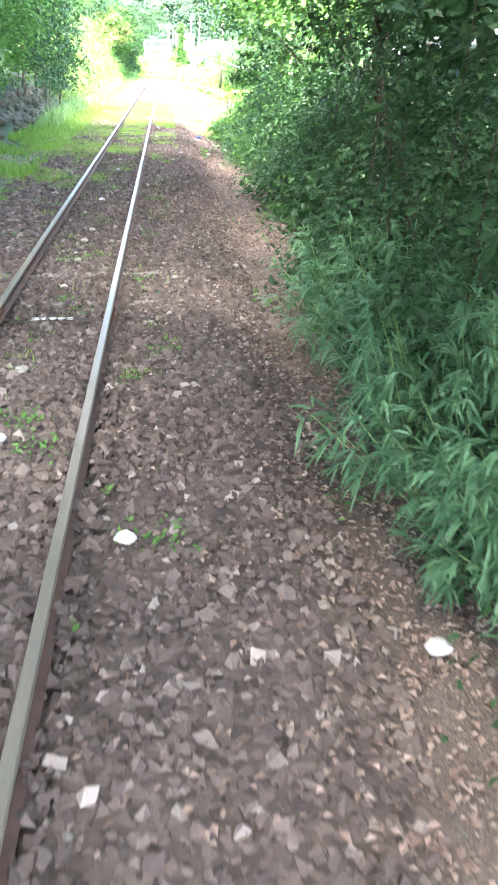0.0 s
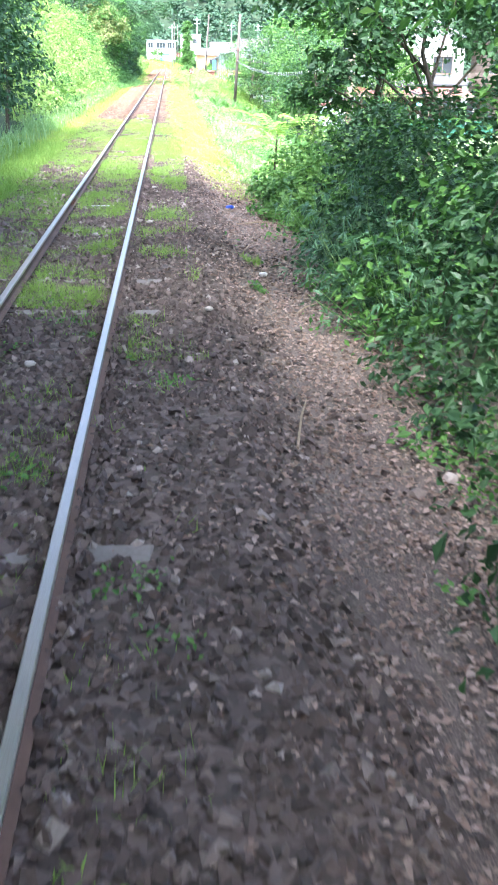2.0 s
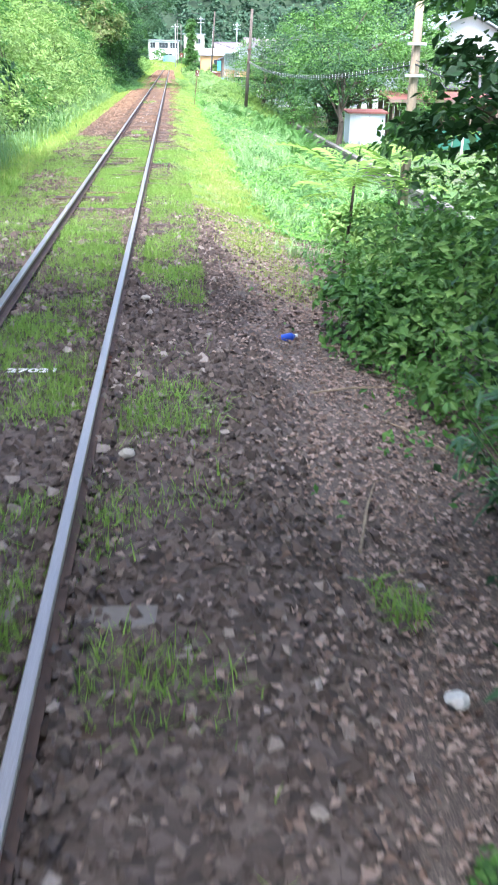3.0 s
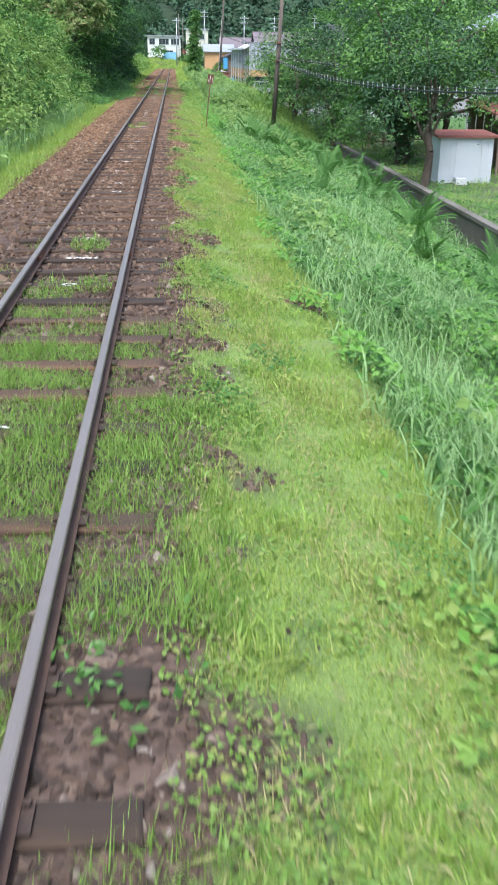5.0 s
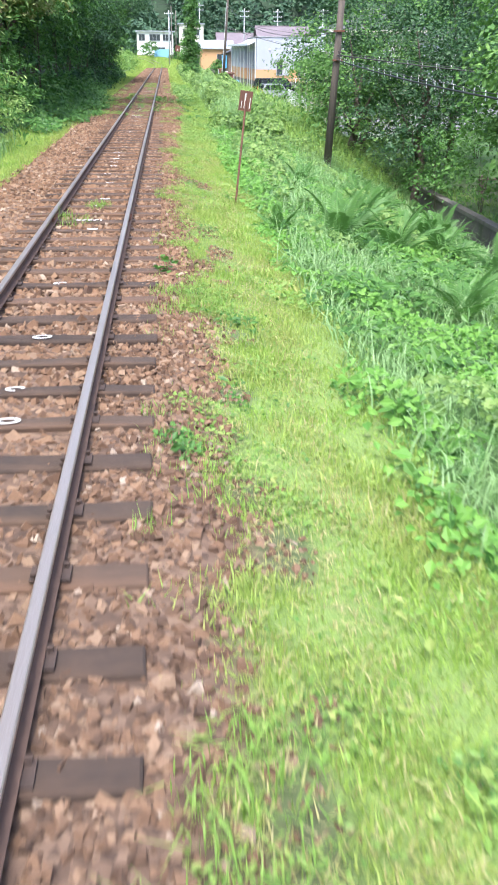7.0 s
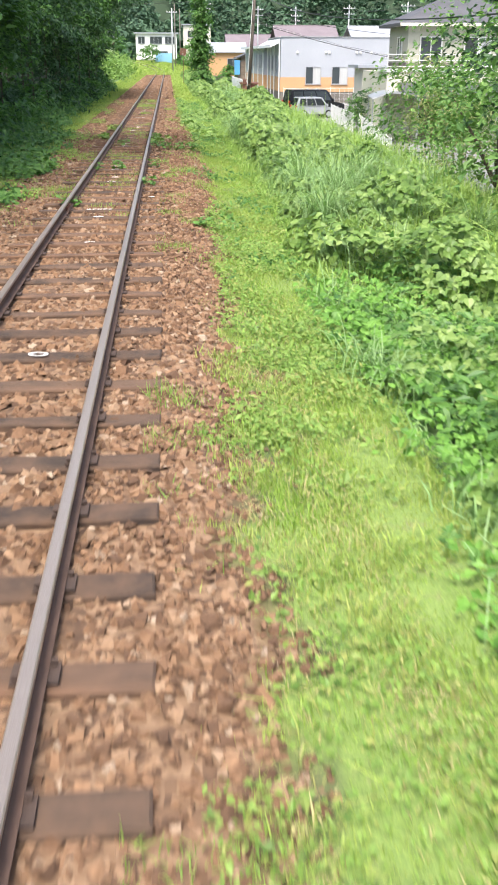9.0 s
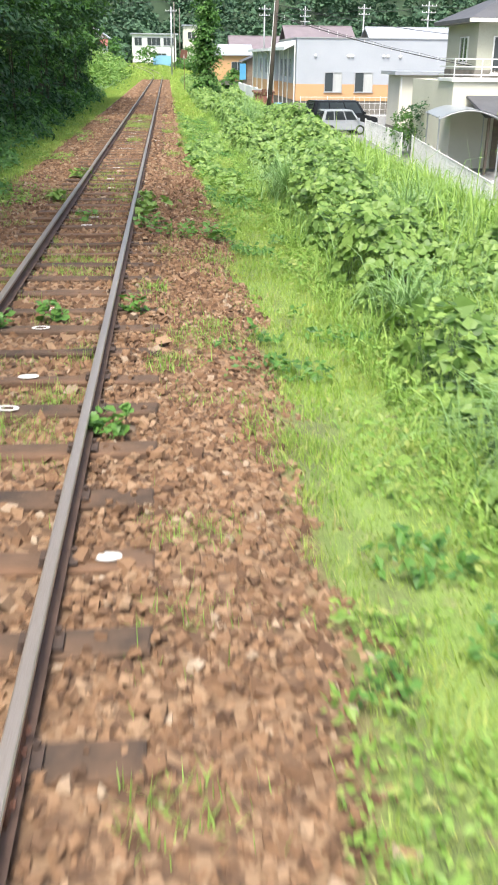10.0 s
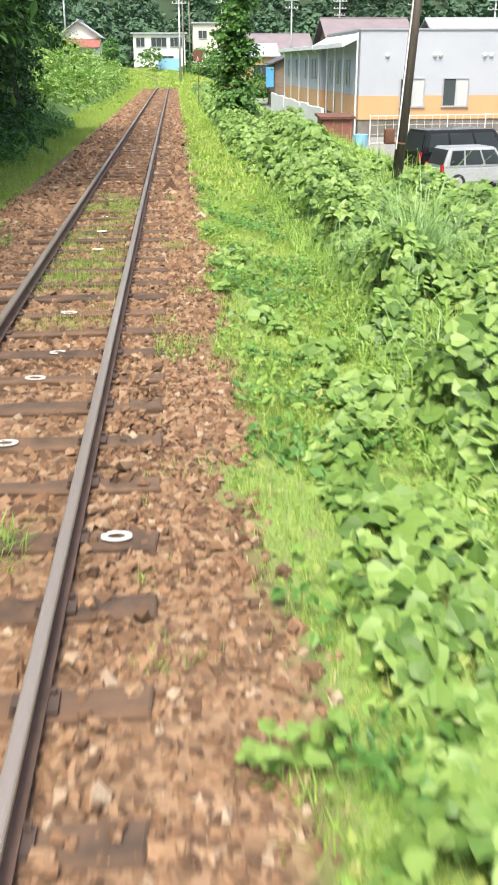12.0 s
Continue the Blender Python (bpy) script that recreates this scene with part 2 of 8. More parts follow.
M["cable"] = surface("black_cable", (0.03, 0.03, 0.03), (0.018, 0.018, 0.018), 5, 40, 0.6, 0, 0.1)
M["galvanised"] = surface("galvanised_steel", (0.5, 0.51, 0.52), (0.36, 0.37, 0.38), 5, 50, 0.5, 0.5, 0.1)
M["wall_grey"] = surface("pale_blue_grey_siding", (0.41, 0.43, 0.465), (0.36, 0.38, 0.415), 0.4, 30, 0.75, 0, 0.15)
M["wall_orange"] = surface("ochre_orange_siding", (0.58, 0.34, 0.17), (0.5, 0.29, 0.14), 0.4, 30, 0.8, 0, 0.15)
M["wall_white"] = surface("white_render", (0.78, 0.78, 0.76), (0.66, 0.66, 0.63), 0.5, 25, 0.8, 0, 0.15)
M["wall_cream"] = surface("cream_render", (0.68, 0.65, 0.54), (0.58, 0.55, 0.45), 0.5, 25, 0.85, 0, 0.15)
M["wall_olive"] = surface("olive_beige_render", (0.42, 0.42, 0.34), (0.36, 0.36, 0.29), 0.5, 25, 0.85, 0, 0.15)
M["wall_brown"] = surface("weathered_boards", (0.26, 0.2, 0.15), (0.13, 0.1, 0.075), 1.0, 20, 0.9, 0, 0.4, (1, 1, 6))
M["canal_stone"] = surface("stained_canal_wall", (0.15, 0.125, 0.12), (0.075, 0.065, 0.064), 1.2, 18, 0.9, 0, 0.6, (1, 1, 0.4), True, (0.06, 0.075, 0.04))
M["roof_dark"] = surface("dark_grey_tile", (0.1, 0.1, 0.108), (0.06, 0.06, 0.064), 1.0, 25, 0.7, 0, 0.3)
M["roof_grey"] = surface("grey_metal_roof", (0.4, 0.42, 0.45), (0.3, 0.32, 0.35), 0.6, 25, 0.55, 0.2, 0.15)
M["roof_purple"] = surface("faded_purple_tile", (0.2, 0.165, 0.18), (0.14, 0.115, 0.125), 0.8, 25, 0.75, 0, 0.3)
M["roof_white"] = surface("white_sheet_roof", (0.78, 0.79, 0.8), (0.66, 0.67, 0.68), 0.6, 25, 0.55, 0, 0.1)
M["roof_red"] = surface("red_tin_roof", (0.3, 0.11, 0.09), (0.2, 0.075, 0.06), 1.5, 25, 0.7, 0.1, 0.2)
M["shed_white"] = surface("white_sheet_metal", (0.72, 0.74, 0.76), (0.6, 0.62, 0.64), 0.8, 30, 0.6, 0, 0.1)
M["blue"] = surface("blue_tarp", (0.1, 0.36, 0.62), (0.07, 0.27, 0.5), 1.0, 20, 0.6, 0, 0.3)
M["sky_blue"] = surface("pale_blue_sheet", (0.25, 0.5, 0.68), (0.2, 0.42, 0.6), 0.6, 20, 0.7, 0, 0.1)
M["green_net"] = surface("green_net", (0.035, 0.16, 0.1), (0.025, 0.12, 0.075), 1.5, 60, 0.8, 0, 0.3)
M["car_black"] = surface("black_car_paint", (0.02, 0.021, 0.024), (0.014, 0.015, 0.017), 0.5, 10, 0.18, 0.2, 0.0)
M["car_white"] = surface("silver_car_paint", (0.5, 0.52, 0.53), (0.44, 0.46, 0.48), 0.5, 10, 0.25, 0.3, 0.0)
M["tyre"] = surface("tyre_rubber", (0.025, 0.025, 0.025), (0.015, 0.015, 0.015), 5, 60, 0.85, 0, 0.2)
M["tail_lamp"] = surface("red_lamp_lens", (0.45, 0.02, 0.02), (0.35, 0.015, 0.015), 5, 60, 0.2, 0, 0.0)
M["carport_sheet"] = surface("smoked_polycarbonate", (0.3, 0.32, 0.34), (0.22, 0.24, 0.26), 1.0, 30, 0.3, 0, 0.05)
M["curtain"] = surface("pale_curtain", (0.5, 0.51, 0.5), (0.4, 0.41, 0.4), 2.0, 10, 0.9, 0, 0.2, (8, 8, 0.3))


def glass_material():
    m, nt, b = nodes_of("window_glass")
    b.inputs["Base Color"].default_value = (0.05, 0.06, 0.065, 1)
    b.inputs["Roughness"].default_value = 0.06
    b.inputs["Specular IOR Level"].default_value = 0.7
    return m


M["glass"] = glass_material()
M["lawn"] = leaf_material("turf_blades", [(0.19, 0.33, 0.055), (0.29, 0.45, 0.08), (0.37, 0.51, 0.105), (0.27, 0.42, 0.075), (0.46, 0.47, 0.16)], 0.6, 0.45, 1.1)
M["tall_grass"] = leaf_material("tall_grass", [(0.14, 0.26, 0.085), (0.235, 0.385, 0.14), (0.37, 0.52, 0.25), (0.24, 0.39, 0.14)], 0.45, 0.38)
M["kudzu"] = leaf_material("kudzu_leaf", [(0.06, 0.125, 0.028), (0.12, 0.22, 0.048), (0.19, 0.31, 0.07), (0.31, 0.43, 0.13), (0.16, 0.27, 0.06)], 0.45, 0.36, 0.9)
M["bush"] = leaf_material("bush_leaf", [(0.04, 0.11, 0.025), (0.08, 0.19, 0.04), (0.14, 0.28, 0.06), (0.09, 0.21, 0.045)], 0.45, 0.35)
M["bright_bush"] = leaf_material("bright_bush_leaf", [(0.12, 0.24, 0.055), (0.2, 0.35, 0.085), (0.32, 0.45, 0.14), (0.2, 0.34, 0.085)], 0.5, 0.4)
# Dark foliage; the inner shade of wood and crowns is in this colour too.
M["dark_shaded_leaf"] = leaf_material("dark_shaded_leaf", [(0.02, 0.055, 0.022), (0.04, 0.095, 0.034), (0.07, 0.15, 0.052), (0.036, 0.09, 0.032)], 0.5, 0.25)
M["tree_leaf"] = leaf_material("broad_tree_leaf", [(0.06, 0.145, 0.035), (0.115, 0.24, 0.055), (0.2, 0.35, 0.085), (0.12, 0.25, 0.06)], 0.5, 0.38)
M["bamboo"] = leaf_material("dwarf_bamboo_leaf", [(0.06, 0.15, 0.075), (0.11, 0.235, 0.115), (0.2, 0.35, 0.19), (0.11, 0.235, 0.115)], 0.4, 0.35)
M["fern"] = leaf_material("fern_frond", [(0.045, 0.12, 0.03), (0.08, 0.19, 0.045), (0.14, 0.28, 0.07), (0.08, 0.19, 0.045)], 0.5, 0.4)
M["sumac"] = leaf_material("sapling_leaf", [(0.17, 0.34, 0.05), (0.27, 0.46, 0.08), (0.36, 0.52, 0.12), (0.27, 0.46, 0.08)], 0.5, 0.45)
M["fresh_leaf"] = leaf_material("fresh_weed_leaf", [(0.08, 0.2, 0.035), (0.15, 0.33, 0.055), (0.23, 0.43, 0.08), (0.15, 0.32, 0.055)], 0.5, 0.4)
M["chestnut"] = leaf_material("chestnut_leaf", [(0.1, 0.19, 0.045), (0.18, 0.28, 0.07), (0.3, 0.36, 0.12), (0.42, 0.36, 0.2), (0.18, 0.28, 0.07)], 0.5, 0.35)
M["mixed_weed"] = leaf_material("mixed_weed_leaf", [(0.07, 0.15, 0.03), (0.18, 0.31, 0.06), (0.28, 0.42, 0.09), (0.21, 0.35, 0.07), (0.14, 0.26, 0.05), (0.4, 0.4, 0.13), (0.2, 0.33, 0.07)], 0.5, 0.38)
# Bright bush leaves again, paler: sunlight on the bank is put into the colour.
M["sunlit_bush"] = leaf_material("sunlit_bush_leaf", [(0.17, 0.3, 0.075), (0.28, 0.43, 0.115), (0.42, 0.54, 0.19), (0.27, 0.41, 0.11)], 0.5, 0.42)
# Distant haze is put into this dull bluish leaf colour.
M["hazy_far_leaf"] = leaf_material("hazy_wood_leaf", [(0.034, 0.074, 0.042), (0.052, 0.108, 0.06), (0.08, 0.15, 0.078), (0.047, 0.095, 0.053)], 0.8, 0.15)
M["dry_grass"] = leaf_material("dry_grass_blade", [(0.3, 0.3, 0.1), (0.42, 0.36, 0.17), (0.5, 0.43, 0.24), (0.36, 0.36, 0.13)], 0.7, 0.3)
M["tuft"] = leaf_material("tuft_blade", [(0.14, 0.28, 0.045), (0.22, 0.39, 0.075), (0.3, 0.46, 0.1), (0.18, 0.33, 0.055), (0.26, 0.37, 0.085)], 0.6, 0.4, 1.4)
M["meadow_grass"] = leaf_material("meadow_grass", [(0.2, 0.34, 0.07), (0.3, 0.46, 0.1), (0.4, 0.52, 0.15), (0.27, 0.42, 0.09)], 0.55, 0.4)
M["bottle_blue"] = surface("deep_blue_plastic", (0.03, 0.09, 0.5), (0.02, 0.06, 0.36), 8, 40, 0.3, 0, 0.1)
M["white_stone"] = surface("white_limestone", (0.66, 0.65, 0.62), (0.5, 0.49, 0.47), 8, 50, 0.9, 0, 0.4)
M["pale_stone"] = surface("pale_limestone", (0.42, 0.39, 0.34), (0.3, 0.275, 0.24), 8, 50, 0.9, 0, 0.4)
M["dry_leaf"] = leaf_material("dry_leaf", [(0.1, 0.065, 0.048), (0.22, 0.15, 0.12), (0.32, 0.235, 0.2), (0.42, 0.33, 0.29), (0.19, 0.13, 0.105)], 0.8, 0.1)


# ---------------------------------------------------------------- the ground
def knots(x, pairs):
    xs, zs = zip(*pairs)
    return np.interp(x, xs, zs)


def step(a, b, v):
    t = np.clip((v - a) / (b - a), 0, 1)
    return t * t * (3 - 2 * t)


BEND = 238.0


def track_x(y):
    """The line runs straight, then bends away to the left."""
    y = np.asarray(y, float)
    return -np.clip(y - BEND, 0, None) ** 2 / 150.0


def rise(y):
    return 1.7 * step(232, 276, np.asarray(y, float))


CUTTING = [(-60, 16), (-14, 7), (-7, 3.4), (-4.6, 1.7), (-4.0, 0.55), (-3.75, 0.0), (-2.6, -0.12), (-1.9, -0.06), (0, -0.05), (1.7, -0.05), (2.4, -0.42),
           (3.2, -0.52), (5, -0.75), (8, -1.6), (12, -2.3), (60, -2.3)]
MEADOW = [(-60, 14), (-12, 4.5), (-6, 1.5), (-4.2, 0.15), (-2.9, -0.12), (-1.9, -0.06), (0, -0.05), (1.32, -0.05), (1.6, -0.13), (2.8, -0.3), (3.4, -0.72),
          (5.2, -1.15), (8.2, -2.15), (9.3, -2.5), (9.5, -3.3), (10.9, -3.3), (10.95, -2.35), (13, -2.3), (60, -2.3)]
BANK = [(-60, 5), (-14, 3.0), (-6, 1.2), (-3.6, 0.1), (-2.8, -0.12), (-1.9, -0.06), (0, -0.05), (1.75, -0.05), (2.2, -0.2), (3.2, -0.26), (4.6, -0.12),
        (6.4, -0.2), (7.6, -0.7), (9.6, -1.85), (13, -1.9), (60, -1.9)]


def ground_z(x, y):
    x, y = np.broadcast_arrays(np.asarray(x, float), np.asarray(y, float))
    u = x - track_x(y)
    a, b = step(36, 46, y), step(97, 108, y)
    z = knots(u, CUTTING) * (1 - a) + knots(u, MEADOW) * a
    z = z * (1 - b) + knots(u, BANK) * b
    z = z + rise(y) * step(-60, -20, u) * step(60, 20, u)
    hill = step(300, 620, y) * 105 + step(60, 420, np.abs(x - 10)) * 60 * step(-200, 160, y)
    return z + hill


def uneven(x, y, s=1.0):
    return (np.sin(x * 1.7 * s + y * 0.9 * s) + np.sin(x * 3.1 * s - y * 2.3 * s + 1.3) * 0.6 + np.sin(y * 4.7 * s + x * 1.1 * s + 0.4) * 0.4) / 2


def make_ground():
    xs = np.unique(np.concatenate([np.array([-1500, -900, -500, -300, -180, -110, -70]), np.linspace(-45, -14, 14), np.linspace(-13, -4.2, 26), np.linspace(-4.1, 4, 82),
                                   np.linspace(4.15, 13, 62), np.linspace(13.5, 45, 26), np.array([60, 90, 140, 220, 350, 600, 1000, 1500])]))
    ys = np.unique(np.concatenate([np.array([-900, -400, -180, -90, -45, -25]), np.arange(-16, 40, 1.2), np.arange(40, 104, 0.3), np.arange(104, 150, 0.8), np.arange(150, 300, 2.0), np.arange(300, 640, 12.0), np.array([700, 900, 1400, 2500])]))
    X, Y = np.meshgrid(xs, ys)
    Z = ground_z(X, Y)
    U = X - track_x(Y)
    wild = step(1.9, 2.6, np.abs(U))
    Z = Z + uneven(X, Y) * (0.012 + 0.05 * wild) * step(60, 30, np.abs(U))
    V = np.stack([X, Y, Z], -1).reshape(-1, 3)
    n, m = len(xs), len(ys)
    idx = np.arange(n * m).reshape(m, n)
    F = np.stack([idx[:-1, :-1], idx[:-1, 1:], idx[1:, 1:], idx[1:, :-1]], -1).reshape(-1, 4)
    me = np_mesh("ground", V, F, M["soil"], True)
    right = edge_right(Y) + 0.1 * uneven(X, Y, 2.0)
    ballast = step(right + 0.12, right - 0.12, U) * step(-2.45, -2.1, U + 0.1 * uneven(X, Y, 2.0))
    fade = 1 - step(229, 238, Y)
    turf_in = step(right - 0.1, right + 0.1, U) * step(3.3, 2.9, U) * step(40, 48, Y) * (1 - 0.9 * bare(X, Y) * step(104, 98, Y))
    turf_left = step(-2.1, -2.5, U) * step(-4.2, -3.4, U) * step(38, 46, Y)
    litter = step(right - 0.6, right - 0.2, U) * step(5.2, 4.2, U) * (1 - step(37, 44, Y))
    litter = np.clip(litter + 0.5 * step(-2.0, -2.4, U) * step(-4, -3.6, U) * (1 - step(20, 34, Y)), 0, 1)
    litter = np.clip(litter + 0.75 * step(11.0, 11.4, X) * step(56, 60, Y) * step(104, 98, Y) * step(40, 30, X) * (0.5 + 0.5 * uneven(X, Y, 0.4)), 0, 1)
    paving = step(10.2, 10.8, X) * step(118, 124, Y) * step(60, 40, X) * step(260, 230, Y)
    # ground under vine, evergreens and far woods, darkened for the shade there
    shaded_floor = np.clip(step(288, 300, Y) + step(52, 64, np.abs(X - 10)) + step(3.2, 3.8, U) * step(8.0, 7.4, U) * step(102, 108, Y) * step(216, 206, Y) + step(-3.4, -4.0, U) * step(175, 168, Y), 0, 1)
    for name, values in (("shaded_floor", shaded_floor), ("ballast", ballast * fade), ("turf", np.clip(turf_in + turf_left + step(226, 238, Y) * step(9, 6, np.abs(U)), 0, 1)), ("litter", litter), ("paving", paving), ("bare", 0.65 * bare(X, Y) * step(right - 0.1, right + 0.1, U) * step(3.2, 3.0, U) * step(41, 45, Y) * step(128, 122, Y))):
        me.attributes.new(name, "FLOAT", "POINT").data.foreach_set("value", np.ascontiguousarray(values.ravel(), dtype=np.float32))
    tagged(new("ground", me), "soil sheet with turf, leaf litter, gravel bed and wooded slopes", "ground", "", "structure")


def edge_right(y):
    """Where the ballast ends on the side of the path."""
    y = np.asarray(y, float)
    e = np.interp(y, [0, 10, 24, 32, 38, 44, 52, 66, 69, 74, 80, 92, 100, 112, 122, 134, 150, 200], [2.3, 2.25, 2.1, 2.0, 1.75, 1.25, 1.4, 1.34, 1.52, 1.54, 1.45, 1.5, 1.75, 2.05, 1.9, 1.62, 1.55, 1.5])
    return e + 0.09 * np.sin(y * 1.9) + 0.07 * np.sin(y * 4.3 + 1) + 0.05 * np.sin(y * 9.1)


BARE = ((1.62, 58.5, 0.28, 0.7), (1.55, 60.3, 0.2, 0.45), (2.78, 55.0, 0.32, 0.35), (1.6, 54.2, 0.24, 0.35), (1.8, 80.1, 0.2, 0.6), (1.85, 78.5, 0.2, 0.6), (1.65, 77.6, 0.16, 0.5), (1.75, 70.1, 0.22, 0.35), (1.6, 68.0, 0.22, 0.7), (1.5, 65.2, 0.2, 0.6), (1.5, 47.0, 0.36, 0.5), (1.9, 85.5, 0.2, 0.6))


def bare(x, y):
    """How bare the soil lies: patches beside the ballast, and gaps along its edge."""
    b = np.zeros(np.broadcast(x, y).shape)
    for cx, cy, rx, ry in BARE:
        b = np.maximum(b, step(1.15, 0.6, np.hypot((x - cx) / rx, (y - cy) / ry) + 0.25 * np.sin(x * 17 + y * 5) * np.sin(y * 9 - x * 6)))
    d = x - edge_right(y)
    gap = np.sin(x * 6.1 + np.sin(y * 2.7) * 1.3) * np.sin(y * 3.3 + x * 2.1) + 0.5 * np.sin(y * 7.9 - x * 4.0)
    return np.maximum(b, step(0.35, 0.75, gap) * step(0.75, 0.1, d))


make_ground()


# ---------------------------------------------------------------- the track
# the numbered sleepers, thirty-four to each length of rail
NUMBERED = [-20.0, 0.0, 34.0, 68.0, 102.0, 136.0, 170.0, 350.0], [-8.7, 6.03, 31.07, 56.34, 80.3, 105.9, 131.46, 264.0]


def sleeper_y(i):
    return float(np.interp(i, *NUMBERED))


def from_sleeper(y):
    """How far y lies from the middle of the nearest sleeper."""
    k = np.interp(y, NUMBERED[1], NUMBERED[0])
    return np.abs(k - np.round(k)) * 0.735


RAIL_PROFILE = [(-0.054, 0.012), (0.054, 0.012), (0.054, 0.02), (0.012, 0.034), (0.008, 0.04), (0.008, 0.108), (0.03, 0.116), (0.0325, 0.12), (0.0325, 0.143), (0.026, 0.15),
                (-0.026, 0.15), (-0.0325, 0.143), (-0.0325, 0.12), (-0.03, 0.116), (-0.008, 0.108), (-0.008, 0.04), (-0.012, 0.034), (-0.054, 0.02)]


def make_rail(side):
    ys = np.concatenate([np.arange(-14, 230, 4.0), np.arange(230, 300, 2.0)])
    rail = tagged(new("rail"), "steel running rail with a polished head and rusty web", "rail", "running rails", "structure")
    for name, pick, mat in (("rail_head", range(6, 14), "rail_head"), ("rail_web", [*range(13, 18), *range(0, 7)], "rail_web")):
        prof = [RAIL_PROFILE[i] for i in pick]
        V, F = [], []
        k = len(prof)
        for y in ys:
            slope = -2 * max(y - BEND, 0) / 150.0
            nx = 1 / math.hypot(1, slope)
            for px, pz in prof:
                V.append((float(track_x(y)) + (side * 0.566 + px) * nx, y - (side * 0.566 + px) * nx * slope, pz + float(rise(y))))
        for i in range(len(ys) - 1):
            for j in range(k - 1):
                F.append((i * k + j, i * k + j + 1, (i + 1) * k + j + 1, (i + 1) * k + j))
        ob = new(name, np_mesh(name, V, F, M[mat]))
        ob.parent = rail
    # joint bars every twenty-five metres
    for y in [sleeper_y(34 * k) - 0.12 for k in range(8)]:
        for out in (-1, 1):
            bm = box(bmesh.new(), side * 0.566 + out * 0.022 - 0.01, side * 0.566 + out * 0.022 + 0.01, y - 0.26, y + 0.26, 0.042, 0.106, 0.004)
            for b in (-0.19, -0.07, 0.07, 0.19):
                tube(bm, (side * 0.566 + out * 0.03, y + b, 0.075), (side * 0.566 + out * 0.052, y + b, 0.075), 0.013, 0.013, 6)
            part("joint_bar", bm, M["rust"], rail)
    return rail


make_rail(1)
make_rail(-1)

def sleeper_mesh(seed, mat):
    rng = random.Random(seed)
    bm = bmesh.new()
    box(bm, -1.05, 1.05, -0.1, 0.1, -0.14, 0.0)
    bmesh.ops.subdivide_edges(bm, edges=[e for e in bm.edges if abs(e.verts[0].co.x - e.verts[1].co.x) > 1], cuts=3, use_grid_fill=True)
    for v in bm.verts:
        v.co.x += rng.uniform(-0.012, 0.012)
        v.co.y += rng.uniform(-0.012, 0.012)
        if v.co.z > -0.05:
            v.co.z += rng.uniform(-0.016, 0.008)
    top = [e for e in bm.edges if all(v.co.z > -0.05 for v in e.verts) and len(e.link_faces) == 2 and any(abs(f.normal.z) < 0.5 for f in e.link_faces)]
    bmesh.ops.bevel(bm, geom=top, offset=0.012, segments=1, affect="EDGES")
    me = bpy.data.meshes.new("sleeper")
    bm.to_mesh(me)
    bm.free()
    me.materials.append(mat)
    return me


def plate_mesh():
    bm = bmesh.new()
    box(bm, -0.1, 0.1, -0.075, 0.075, 0.002, 0.014)
    for x, y in ((-0.075, -0.05), (0.075, 0.05)):
        tube(bm, (x, y, 0.01), (x, y, 0.036), 0.011, 0.014, 6)
        box(bm, x - 0.018, x + 0.012, y - 0.014, y + 0.014, 0.03, 0.042)
    me = bpy.data.meshes.new("tie_plate")
    bm.to_mesh(me)
    bm.free()
    me.materials.append(M["plate_iron"])
    return me


def ring_mesh(r0, r1, gap):
    bm = bmesh.new()
    n = 20
    V = [[bm.verts.new((r * 1.55 * math.cos(2 * math.pi * i / n), r * math.sin(2 * math.pi * i / n), 0)) for i in range(n)] for r in (r0, r1)]
    for i in range(n - gap):
        bm.faces.new((V[0][i], V[1][i], V[1][(i + 1) % n], V[0][(i + 1) % n]))
    me = bpy.data.meshes.new("painted_ring")
    bm.to_mesh(me)
    bm.free()
    me.materials.append(M["white_paint"])
    return me


SLEEPERS = [sleeper_mesh(s, M["sleeper"]) for s in range(6)]
PALE = [sleeper_mesh(s, M["pale_sleeper"]) for s in (11, 12)]
PLATE = plate_mesh()
RINGS = [ring_mesh(0.035, 0.058, 0), ring_mesh(0.03, 0.05, 5), ring_mesh(0.0, 0.055, 0)]
NUMBERS = {0: "26996", 34: "27021", 68: "27046", 102: "27071", 136: "27096", 170: "27121"}


PALE_ONES = (1, 3, 17, 24, 26, 29)


